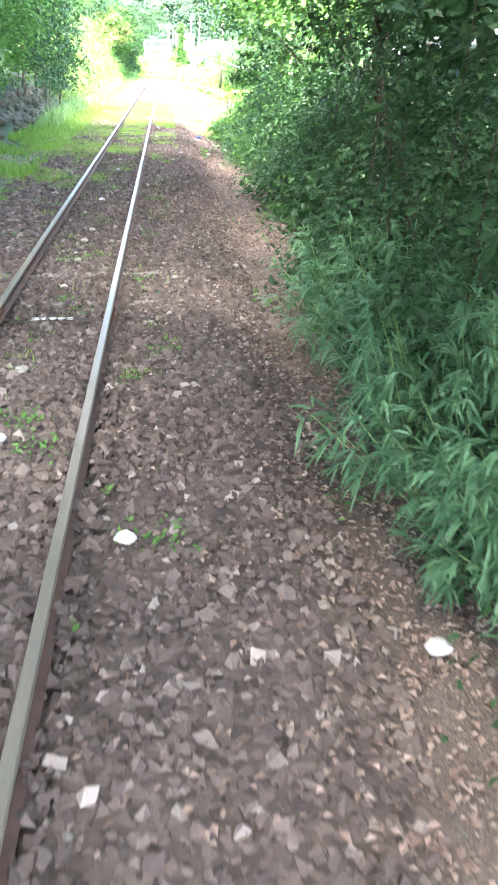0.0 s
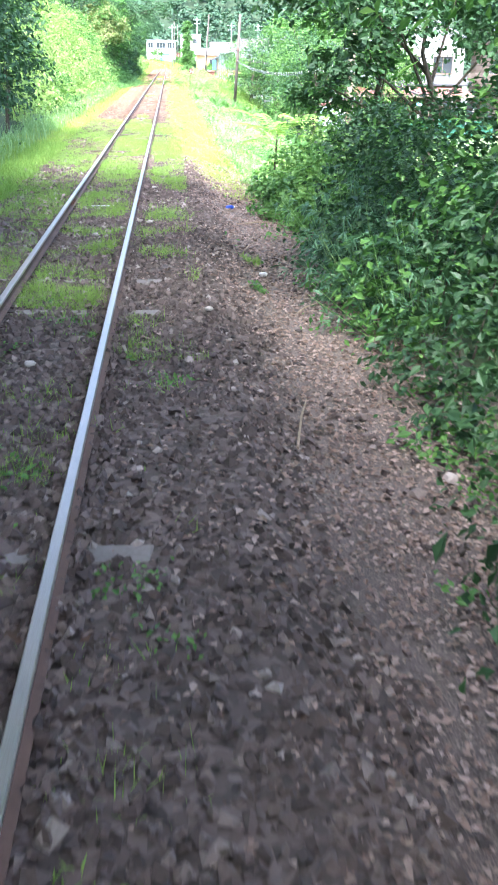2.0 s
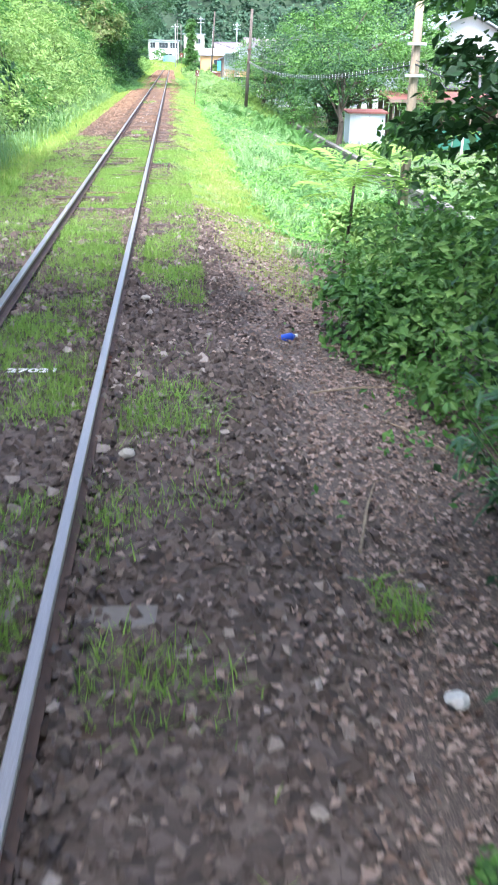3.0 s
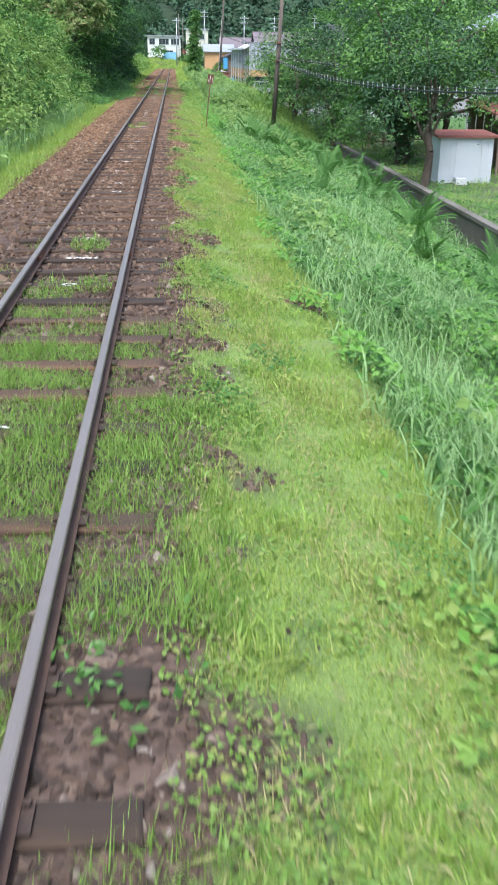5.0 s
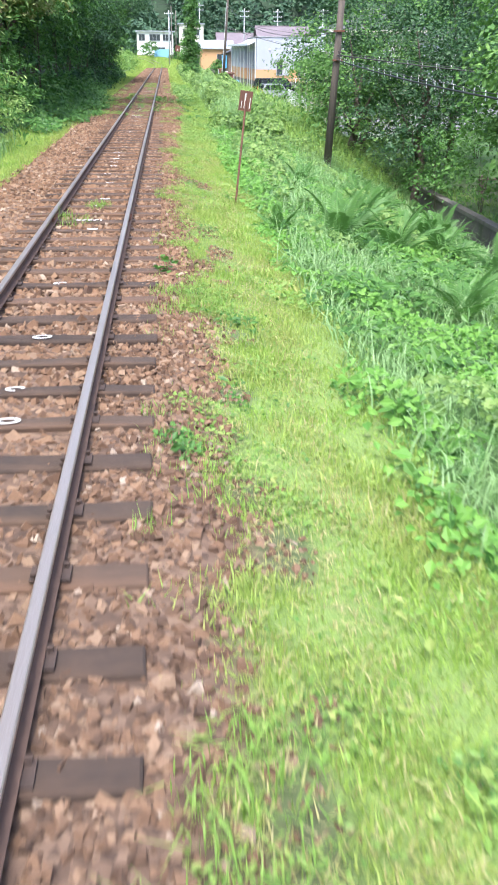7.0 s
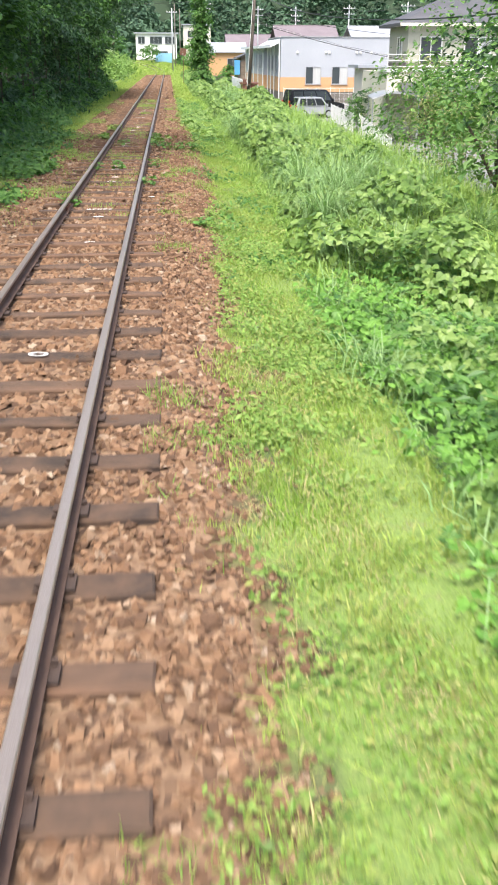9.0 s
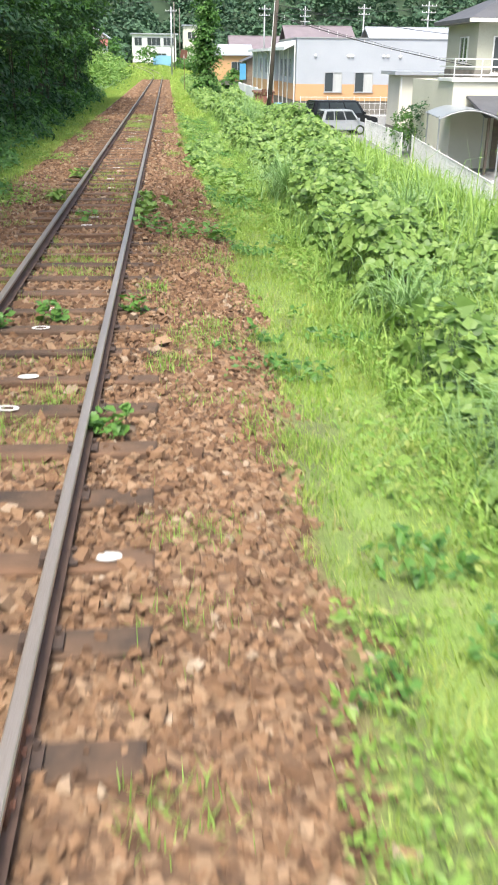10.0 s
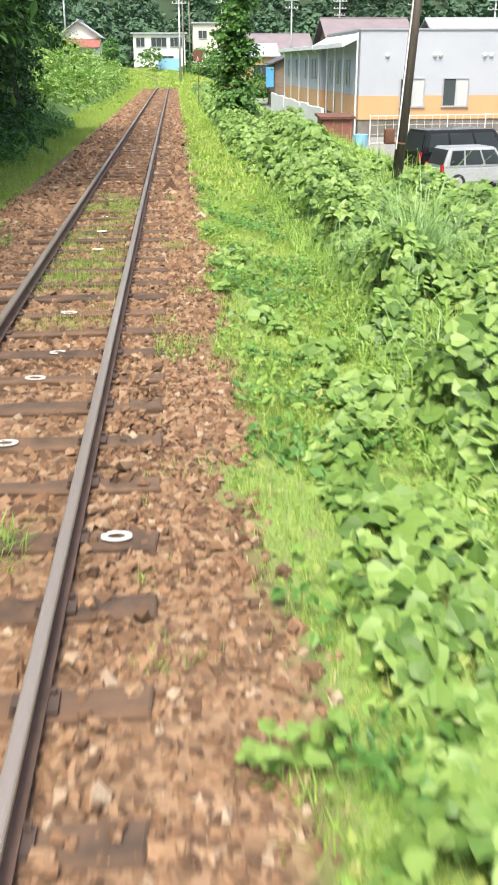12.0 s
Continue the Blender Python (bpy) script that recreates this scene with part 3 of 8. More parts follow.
def make_sleepers():
    rng = random.Random(3)
    for i in range(-12, 305):
        y = sleeper_y(i) + (rng.uniform(-0.03, 0.03) if i not in NUMBERS else 0)
        pale = i in PALE_ONES
        ob = tagged(new("sleeper", (PALE if pale else SLEEPERS)[rng.randrange(2 if pale else 6)]),
                    "pale weathered concrete sleeper bedded in the ballast" if pale else "dark creosoted timber sleeper bedded in the ballast", "sleeper", "sleepers under the rails")
        ob.matrix_basis = pose(float(track_x(y)), y, -0.012 + 0.008 * rng.random() - (0.016 if i in (0, 34) else 0.0 if i in NUMBERS else 0.026 if pale else 0.045 if y < 37 else 0.0) + float(rise(y)), 0, 0, rng.uniform(-0.8, 0.8) + math.degrees(2 * max(y - BEND, 0) / 150.0))
        for side in (-0.566, 0.566):
            p = new("tie_plate", PLATE)
            p.parent, p.location = ob, (side, 0, 0.004)
        if i in NUMBERS:
            cu = bpy.data.curves.new("painted_number", "FONT")
            cu.body, cu.size, cu.align_x, cu.align_y, cu.extrude, cu.offset = NUMBERS[i], 0.175, "CENTER", "CENTER", 0.001, 0.004
            cu.materials.append(M["white_paint"])
            t = tagged(new("painted_number", cu), "white painted distance number " + NUMBERS[i])
            t.parent, t.location, t.scale = ob, (-0.03, 0.0, 0.014), (1.0, 0.75, 1)
        elif i in (138, 174):
            r = tagged(new("painted_ring", RINGS[0 if i == 174 else 2]), "white paint ring at the sleeper's end")
            r.parent, r.location, r.scale = ob, (0.82, 0.0, 0.013), ((1, 1, 1) if i == 174 else (0.85, 0.8, 1))
        elif i in (176, 178, 179, 181, 132, 135, 101, 66, 70) or not pale and 40 < i < 250 and i not in range(128, 140) and i not in range(164, 184) and rng.random() < 0.36 or i in (4, 5):
            r = new("painted_ring", RINGS[rng.randrange(3)])
            r.parent, r.location, r.rotation_euler = ob, (rng.uniform(-0.12, 0.08), rng.uniform(-0.02, 0.02), 0.013), (0, 0, rng.uniform(-0.2, 0.2))
            tagged(r, "worn white paint ring")


make_sleepers()


def stones(x0, x1, y0, y1, density, size, seed, keep=None, lift=0.0, wedge=False):
    """Broken stones, each a lump with five faces or a wedge with four, scattered over a strip."""
    rng = np.random.default_rng(seed)
    n = int((x1 - x0) * (y1 - y0) * density)
    x, y = rng.uniform(x0, x1, n), rng.uniform(y0, y1, n)
    if keep is not None:
        k = keep(x, y)
        x, y = x[k], y[k]
        n = len(x)
    s = size * np.exp(rng.normal(0, 0.28, n))
    base = np.array([(-1, -1, -0.6), (1, -1, -0.6), (1, 1, -0.6), (-1, 1, -0.6), (-0.75, -0.75, 0.6), (0.75, -0.75, 0.6), (0.75, 0.75, 0.6), (-0.75, 0.75, 0.6)]) * 0.5
    if wedge:
        base = np.concatenate([base[:4], [(-0.36, 0.05, 0.3), (0.38, -0.05, 0.34)]])
    V = base[None] + rng.uniform(-0.24, 0.24, (n, len(base), 3))
    V[:, :, 0] *= rng.uniform(0.8, 1.35, n)[:, None]
    a, t = rng.uniform(0, 2 * np.pi, n), rng.normal(0, 0.35, n)
    ca, sa, ct, st = np.cos(a)[:, None], np.sin(a)[:, None], np.cos(t)[:, None], np.sin(t)[:, None]
    X, Y, Z = V[:, :, 0], V[:, :, 1], V[:, :, 2]
    X, Z = X * ct - Z * st, X * st + Z * ct
    X, Y = X * ca - Y * sa, X * sa + Y * ca
    V = np.stack([X, Y, Z], -1) * s[:, None, None]
    V += np.stack([x, y, ground_z(x, y) + s * 0.1 + lift + rng.uniform(-0.006, 0.014, n)], -1)[:, None]
    if wedge:
        F = np.array([(0, 1, 5), (0, 5, 4), (2, 3, 4), (2, 4, 5), (1, 2, 5), (3, 0, 4)])
    else:
        F = np.array([(4, 5, 6), (4, 6, 7), (0, 1, 5), (0, 5, 4), (1, 2, 6), (1, 6, 5), (2, 3, 7), (2, 7, 6), (3, 0, 4), (3, 4, 7)])
    F = (np.arange(n) * len(base))[:, None, None] + F[None]
    return V.reshape(-1, 3), F.reshape(-1, 3)


def off_sleepers(x, y):
    rail = np.minimum(np.abs(x - 0.566), np.abs(x + 0.566)) > 0.065
    k = np.round(np.interp(y, NUMBERED[1], NUMBERED[0]))
    stub = np.isin(k, PALE_ONES) & (x > 0.62) & (x < 1.06) | np.isin(k, (0, 34)) & (np.abs(x + 0.03) < 0.5)
    over = np.random.default_rng(5).random(len(x)) < np.where(stub, 0.06, np.interp(y, [36, 42, 50, 54, 66, 94, 110], [0.97, 0.85, 0.6, 0.4, 0.3, 0.24, 0.36]))
    return rail & ((from_sleeper(y) > 0.088) | (np.abs(x) > 1.06) | over)


def bed(x, y):
    return off_sleepers(x, y) & (x < edge_right(y) + np.random.default_rng(6).normal(0, 0.08, len(x)))


def joined(name, pieces, mat, label, category):
    V, F, at = [], [], 0
    for v, f in pieces:
        V.append(v)
        F.append(f + at)
        at += len(v)
    return tagged(new(name, np_mesh(name, np.concatenate(V), np.concatenate(F), mat)), label, category, "", "stuff")


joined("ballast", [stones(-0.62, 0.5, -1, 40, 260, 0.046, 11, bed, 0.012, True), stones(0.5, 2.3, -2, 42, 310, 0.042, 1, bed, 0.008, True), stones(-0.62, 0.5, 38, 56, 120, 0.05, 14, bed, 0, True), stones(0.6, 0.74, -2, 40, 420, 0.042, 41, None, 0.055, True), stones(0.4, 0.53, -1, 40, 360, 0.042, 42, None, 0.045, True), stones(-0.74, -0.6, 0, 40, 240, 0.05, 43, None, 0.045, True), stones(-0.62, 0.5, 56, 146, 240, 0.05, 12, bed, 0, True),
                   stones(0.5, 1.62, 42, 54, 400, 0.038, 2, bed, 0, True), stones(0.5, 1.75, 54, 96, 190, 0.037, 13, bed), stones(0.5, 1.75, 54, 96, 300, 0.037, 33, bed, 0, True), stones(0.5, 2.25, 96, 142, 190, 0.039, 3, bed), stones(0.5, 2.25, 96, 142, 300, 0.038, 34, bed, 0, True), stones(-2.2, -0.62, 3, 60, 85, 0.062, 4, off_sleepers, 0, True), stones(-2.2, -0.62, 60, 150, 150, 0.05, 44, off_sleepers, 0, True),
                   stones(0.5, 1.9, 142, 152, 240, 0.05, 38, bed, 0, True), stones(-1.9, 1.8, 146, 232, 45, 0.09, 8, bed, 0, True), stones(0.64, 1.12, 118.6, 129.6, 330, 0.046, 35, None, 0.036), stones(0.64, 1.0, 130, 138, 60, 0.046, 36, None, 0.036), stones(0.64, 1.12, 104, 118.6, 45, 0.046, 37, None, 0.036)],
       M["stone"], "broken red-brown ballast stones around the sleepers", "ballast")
bed_stones = bpy.data.objects["ballast"]
KINDS = []
for s in range(10):
    v, f = stones(0, 1, 0, 1, 1, 0.05, 400 + s)
    KINDS.append(np_mesh("stone", (v - v.mean(0)), f, M["stone"]))
rst = random.Random(61)
for i in range(290):
    x, y = rst.uniform(0.72, 1.75), rst.uniform(118.9, 124.5)
    o = new("stone", KINDS[i % 10])
    o.parent = bed_stones
    o.matrix_basis = pose(x, y, float(ground_z(x, y)) + 0.035, rst.uniform(-15, 15), rst.uniform(-15, 15), rst.uniform(0, 360))
joined("shoulder_stones", [stones(1.9, 3.4, 0, 41, 40, 0.038, 9, lambda x, y: np.random.default_rng(8).random(len(x)) < np.interp(y, [33, 41], [1, 0])), stones(1.3, 2.0, 42, 150, 14, 0.033, 10, lambda x, y: (x > edge_right(y)) & (x < edge_right(y) + 0.16)), stones(1.2, 3.0, 46, 98, 330, 0.032, 39, lambda x, y: (bare(x, y) > 0.3 + 0.5 * np.random.default_rng(4).random(len(x))) & (x > edge_right(y)), 0.0, True)], M["stone"],
       "loose stones strewn beside the ballast shoulder", "stones")


# ---------------------------------------------------------------- plants
def norm(v):
    return v / np.maximum(np.linalg.norm(v, axis=-1, keepdims=True), 1e-9)


def leaves(P, N, length, width, rng, fold=0.18):
    """Folded leaves at P that face N: two triangles each."""
    n = len(P)
    N = norm(N + rng.normal(0, 0.45, (n, 3)))
    U = norm(np.cross(N, rng.normal(0, 1, (n, 3))))
    U[:, 2] -= 0.35
    U = norm(U - N * (U * N).sum(-1, keepdims=True))
    W = np.cross(N, U)
    s = np.exp(rng.normal(0, 0.25, n))[:, None]
    L, B = U * length * s / 2, W * width * s / 2
    up = N * width * s * fold
    V = np.stack([P - L, P + B + up - L * 0.15, P + L, P - B + up - L * 0.15], 1)
    F = np.array([(0, 2, 1), (0, 3, 2)])
    return V.reshape(-1, 3), ((np.arange(n) * 4)[:, None, None] + F).reshape(-1, 3)


def blades(P, height, width, rng, lean=0.5, droop=0.5):
    """Grass blades bent over: two triangles each."""
    n = len(P)
    a = rng.uniform(0, 2 * np.pi, n)
    d = np.stack([np.cos(a), np.sin(a), np.zeros(n)], -1)
    side = np.stack([-np.sin(a), np.cos(a), np.zeros(n)], -1)
    h = (height * np.exp(rng.normal(0, 0.3, n)))[:, None]
    k = (lean * rng.random(n))[:, None]
    mid = P + np.array([0, 0, 1.0]) * h * 0.5 + d * h * k * 0.3
    tip = P + np.array([0, 0, 1.0]) * h * (1 - droop * k) + d * h * k * 1.3
    w = width * (0.7 + 0.6 * rng.random((n, 1)))
    V = np.stack([P - d * 0.002, mid + side * w * 0.55, tip, mid - side * w * 0.55], 1)
    F = np.array([(0, 1, 3), (3, 1, 2)])
    return V.reshape(-1, 3), ((np.arange(n) * 4)[:, None, None] + F).reshape(-1, 3)


def arching(P, height, width, rng, reach=0.9, n=5):
    """Long grass blades that rise, bend over and hang: ribbons that taper to a tip."""
    m = len(P)
    a = rng.uniform(0, 2 * np.pi, m)
    d = np.stack([np.cos(a), np.sin(a), np.zeros(m)], -1)
    side = np.stack([-np.sin(a), np.cos(a), np.zeros(m)], -1)
    h = (height * np.exp(rng.normal(0, 0.25, m)))[:, None]
    k = (reach * rng.uniform(0.25, 1.0, m))[:, None]
    V, F = [], []
    for i in range(n + 1):
        t = i / n
        c = P + d * h * k * t ** 1.6 + np.array([0, 0, 1.0]) * h * (1.25 * t - 0.75 * k * t * t * t - 0.2 * t * t)
        w = width * (1 - t) ** 0.7 * 0.5
        V += [c - side * w, c + side * w]
        if i:
            F += [(2 * i - 2, 2 * i - 1, 2 * i + 1), (2 * i - 2, 2 * i + 1, 2 * i)]
    V = np.stack(V, 1)
    return V.reshape(-1, 3), ((np.arange(m) * (2 * n + 2))[:, None, None] + np.array(F)).reshape(-1, 3)


def spikes(P, height, width, rng, lean=0.7):
    """Short fine grass: one slender triangle a blade."""
    n = len(P)
    a = rng.uniform(0, 2 * np.pi, n)
    d = np.stack([np.cos(a), np.sin(a), np.zeros(n)], -1)
    b = a + rng.normal(np.pi / 2, 0.6, n)
    side = np.stack([np.cos(b), np.sin(b), np.zeros(n)], -1)
    h = (height * np.exp(rng.normal(0, 0.3, n)))[:, None]
    k = (lean * rng.random(n))[:, None]
    w = width * (0.7 + 0.6 * rng.random((n, 1)))
    tip = P + np.array([0, 0, 1.0]) * h * (1 - 0.35 * k) + d * h * k
    V = np.stack([P - side * w / 2, P + side * w / 2, tip], 1)
    return V.reshape(-1, 3), np.arange(3 * n).reshape(-1, 3)


def on_ground(x, y, lift=0.0):
    return np.stack([x, y, ground_z(x, y) + uneven(x, y) * 0.04 + lift], -1)


def lumps(blobs, count, rng, hollow=0.7, per=26):
    """Points and directions for leaves, in sprays spread over the lumpy shells of blobs (x, y, z, rx, ry, rz)."""
    blobs = np.array(blobs, float)
    area = (blobs[:, 3] * blobs[:, 4] + blobs[:, 3] * blobs[:, 5] + blobs[:, 4] * blobs[:, 5])
    sprays = max(len(blobs) * 3, count // per)
    which = rng.choice(len(blobs), sprays, p=area / area.sum())
    D = norm(rng.normal(0, 1, (sprays, 3)))
    D[:, 2] = np.where(D[:, 2] < -0.45, -D[:, 2], D[:, 2])
    ph = which * 1.7
    bulge = 1 + 0.16 * np.sin(D[:, 0] * 7 + ph) * np.sin(D[:, 1] * 6 + ph * 2) + 0.13 * np.sin(D[:, 2] * 9 + ph * 3 + D[:, 0] * 5)
    r = (hollow + (1.05 - hollow) * np.sqrt(rng.random(sprays))) * bulge
    b = blobs[which]
    C = b[:, :3] + D * b[:, 3:] * r[:, None]
    size = (0.2 * b[:, 3:].mean(-1) + 0.05) * rng.uniform(0.6, 1.5, sprays)
    k = rng.integers(0, sprays, count)
    drop = rng.normal(0, 1, (count, 3)) * np.array([1, 1, 0.38])
    P = C[k] + drop * size[k, None]
    P[:, 2] -= 0.35 * (drop[:, :2] ** 2).sum(-1) * size[k] * 0.6
    N = norm(norm(D / b[:, 3:])[k] * 0.7 + np.array([0, 0, 0.75]) + drop * 0.25)
    return P, N


def shrub(name, place, blobs, count, length, width, mat, label, rng, category="shrub", group=""):
    """Stems from one root and a crown of leaves; blobs lie relative to the root."""
    x, y = place
    z = float(ground_z(x, y))
    ob = empty(name, (x, y, z), 0, label, category, group)
    for bx, by, bz, rx, ry, rz in blobs:
        part("stem", tube(bmesh.new(), (bx * 0.15, by * 0.15, -0.1), (bx * 0.7, by * 0.7, bz * 0.85), 0.016, 0.007, 5), M["bark"], ob)
    P, N = lumps(blobs, count, rng)
    P[:, 2] = np.maximum(P[:, 2], ground_z(P[:, 0] + x, P[:, 1] + y) - z - 0.05)
    V, F = leaves(P, N, length, width, rng)
    c = new("foliage", np_mesh("foliage", V, F, M[mat]))
    c.parent = ob
    return ob


def tree(place, height, trunk_r, blobs, count, length, width, mat, label, rng, lean=(0, 0), category="tree", name="tree", group="", per=26):
    """A tapered trunk with limbs to each clump of the crown."""
    x, y = place
    z = float(ground_z(x, y))
    ob = empty(name, (x, y, z), 0, label, category, group)
    top = Vector((lean[0], lean[1], height))
    bm = bmesh.new()
    last = Vector((0, 0, -0.2))
    for i in range(1, 7):
        t = i / 6
        nxt = Vector((lean[0] * t + 0.12 * math.sin(i * 2.1 + x), lean[1] * t + 0.12 * math.cos(i * 1.7 + y), height * t))
        tube(bm, last, nxt, trunk_r * (1.15 - 0.85 * (t - 1 / 6)), trunk_r * (1.15 - 0.85 * t), 9, False)
        last = nxt
    smooth_all(part("trunk", bm, M["bark"], ob))
    for bx, by, bz, rx, ry, rz in blobs:
        t = min(max((bz - rz) / height * 0.8, 0.25), 0.92)
        a = Vector((lean[0] * t, lean[1] * t, height * t))
        b = Vector((bx, by, bz))
        mid = a.lerp(b, 0.5) + Vector((0, 0, 0.2 * rz))
        bm = tube(bmesh.new(), a, mid, trunk_r * 0.42, trunk_r * 0.26, 6, False)
        tube(bm, mid, b + Vector((0, 0, rz * 0.3)), trunk_r * 0.26, trunk_r * 0.08, 6, False)
        part("limb", bm, M["bark"], ob)
    P, N = lumps(blobs, count, rng, 0.55, per)
    V, F = leaves(P, N, length, width, rng)
    c = new("crown", np_mesh("crown", V, F, M[mat]))
    c.parent = ob
    return ob


def scatter(x0, x1, y0, y1, density, rng, keep=None):
    n = int((x1 - x0) * (y1 - y0) * density)
    x, y = rng.uniform(x0, x1, n), rng.uniform(y0, y1, n)
    if keep is not None:
        k = keep(x, y)
        x, y = x[k], y[k]
    return x, y


def patchy(x, y, s=1.0, cut=0.0, seed=0.0):
    v = np.sin(x * 2.9 * s + seed) * np.sin(y * 1.7 * s + 1.1 + seed) + 0.6 * np.sin(x * 5.3 * s + y * 3.1 * s + seed * 2) + 0.5 * np.sin(y * 7.7 * s - x * 2.2 * s)
    return v > cut


# turf beside the line, and tufts between the rails
def make_turf():
    rng = np.random.default_rng(21)
    pieces = []
    # short fine sward, thin where the soil lies bare
    x, y = scatter(1.15, 3.2, 35, 98, 2500, rng, lambda x, y: (rng.random(len(x)) < np.interp(y + 1.5 * np.sin(x * 3), [35, 40], [0.05, 1.0]) * (1 - 0.93 * bare(x, y))) & (x > edge_right(y) - 0.1 + 0.1 * rng.normal(0, 1, len(x))))
    swell = np.sin(x * 5.1 + np.sin(y * 2.3) * 2) * np.sin(y * 3.7 + x) * 0.5 + 0.5
    pieces.append(spikes(on_ground(x, y, -0.01), 0.06 * (0.5 + 0.9 * swell), 0.0115, rng, 0.9))
    # taller tussocks here and there
    x, y = scatter(1.3, 3.1, 42, 98, 420, rng, lambda x, y: (x > edge_right(y) - 0.05) & patchy(x, y, 1.3, 0.75 + 0.2 * rng.normal(0, 1, len(x)), 31.0) & (bare(x, y) < 0.5))
    pieces.append(blades(on_ground(x, y, -0.01), 0.13, 0.009, rng, 1.0))
    x, y = scatter(1.5, 3.4, 98, 150, 1300, rng, lambda x, y: (x > edge_right(y) + 0.02) & (rng.random(len(x)) < 1 - 0.8 * bare(x, y)))
    pieces.append(spikes(on_ground(x, y, -0.01), 0.085 * (0.6 + 0.8 * (np.sin(x * 4.1 + np.sin(y * 1.9) * 2) * np.sin(y * 3.1 + x) * 0.5 + 0.5)), 0.01, rng, 0.9))
    x, y = scatter(-3.7, -2.05, 38, 232, 420, rng, lambda x, y: rng.random(len(x)) < np.interp(y, [96, 101, 122, 127], [1, 0.2, 0.2, 1]))
    pieces.append(spikes(on_ground(x, y, -0.01), 0.12, 0.022, rng, 1.0))
    x, y = scatter(-6, 7, 231, 275, 30, rng, lambda x, y: (np.abs(np.abs(x - track_x(y)) - 0.566) > 0.1) | (y < 246))
    pieces.append(blades(on_ground(x, y, -0.01), 0.28, 0.08, rng, 0.8))
    x, y = scatter(1.5, 3.3, 150, 232, 110, rng, lambda x, y: x > edge_right(y) + 0.05)
    pieces.append(blades(on_ground(x, y, -0.01), 0.16, 0.04, rng, 1.0))
    joined("lawn", pieces, M["lawn"], "short yellow-green turf along the ballast shoulder", "grass")
    pieces = []
    # grown over between the rails, from the end of the cutting onward
    for x0, x1, y0, y1, dens, cut, s, seed in ((-0.5, 0.5, 17, 54.5, 3000, ([17, 21, 26, 32, 36, 50, 53, 54.5], [1.0, 0.45, 0.0, -0.3, -1.4, -1.4, -0.2, 1.0]), 0.55, 2.0),
                                               (0.64, 1.5, 22, 53.5, 2600, ([22, 30, 34, 38, 46.1, 46.7, 47.4, 48, 50, 53.5], [1.0, 0.6, 0.1, -1.2, -1.3, 1.0, 1.0, -1.3, -1.4, 0.1]), 0.5, 4.0),
                                               (-2.3, -0.64, 12, 60, 1300, ([12, 20, 27, 50, 56, 60], [0.9, 0.2, -1.1, -1.1, 0.4, 1.2]), 0.5, 1.0),
                                               (-0.5, 0.5, 118, 150, 1100, ([118, 121, 126, 128, 138, 141, 147, 150], [1.2, 0.0, 0.0, 1.5, 1.5, -0.8, -0.8, 1.0]), 0.4, 3.0),
                                               (0.95, 2.25, 99, 150, 900, ([99, 103, 106, 116, 122, 150], [1.0, 0.8, 0.5, 0.5, 0.9, 0.9]), 0.8, 6.0),
                                               (0.95, 1.75, 54, 98, 900, ([54, 98], [0.55, 0.6]), 0.9, 8.0),
                                               (-0.5, 0.5, 105, 120, 1000, ([105, 108, 118, 120], [1.2, 0.45, 0.4, 1.0]), 0.7, 14.0),
                                               (-2.1, -0.65, 104, 124, 700, ([104, 108, 120, 124], [1.2, 0.4, 0.4, 1.2]), 0.6, 15.0),
                                               (-0.5, 1.3, 3, 24, 300, ([3, 24], [1.05, 0.95]), 0.9, 9.0)):
        x, y = scatter(x0, x1, y0, y1, dens, rng, lambda x, y: patchy(x, y, s, np.interp(y, *cut) + 0.35 * rng.normal(0, 1, len(x)), seed) & (from_sleeper(y) > np.where((y > 51) | (y < 24), 0.1, np.where((y > 38) & (x < 1.3), -0.01, 0.04))))
        pieces.append(spikes(on_ground(x, y, 0.0), 0.09 * (0.5 + 0.9 * (np.sin(x * 5 + y * 2.2) * np.sin(y * 4.1 - x * 2) * 0.5 + 0.5)), 0.008 if y0 > 0 else 0.012, rng, 1.2))
    for cx, cy, r, n in ((0.0, 57.2, 0.26, 260), (-0.25, 54.6, 0.3, 320), (0.25, 54.8, 0.2, 180), (1.45, 68.2, 0.3, 200), (0.0, 81.9, 0.22, 140), (-0.3, 80.4, 0.3, 160), (1.55, 75.5, 0.3, 200),
                         (0.95, 113.5, 0.18, 90), (1.5, 111.5, 0.35, 200), (0.1, 134.2, 0.25, 130), (1.2, 30.2, 0.35, 260), (2.35, 27.9, 0.16, 160), (0.9, 4.3, 0.12, 50), (1.6, 50.6, 0.3, 180),
                         (1.75, 115.4, 0.3, 160), (1.3, 129.6, 0.25, 110), (1.15, 138.0, 0.2, 90), (0.85, 16.2, 0.14, 50), (0.2, 9.4, 0.2, 70), (-0.2, 4.7, 0.22, 80), (0.85, 40.3, 0.35, 260)):
        a, q = rng.uniform(0, 2 * np.pi, n), np.sqrt(rng.random(n)) * r
        pieces.append(blades(on_ground(cx + q * np.cos(a), cy + 1.6 * q * np.sin(a)), 0.13 if cy > 24 else 0.06, 0.008, rng, 1.2))
    x, y = scatter(-3.8, -1.9, 8, 44, 800, rng, lambda x, y: patchy(x, y, 0.6, np.interp(y, [8, 24, 32, 42], [0.9, 0.3, -0.8, -1.2]) + 0.3 * rng.normal(0, 1, len(x)), 21.0))
    pieces.append(spikes(on_ground(x, y), 0.16, 0.022, rng, 1.2))
    joined("grass_tufts", pieces, M["tuft"], "grass tufts growing between the sleepers", "grass")
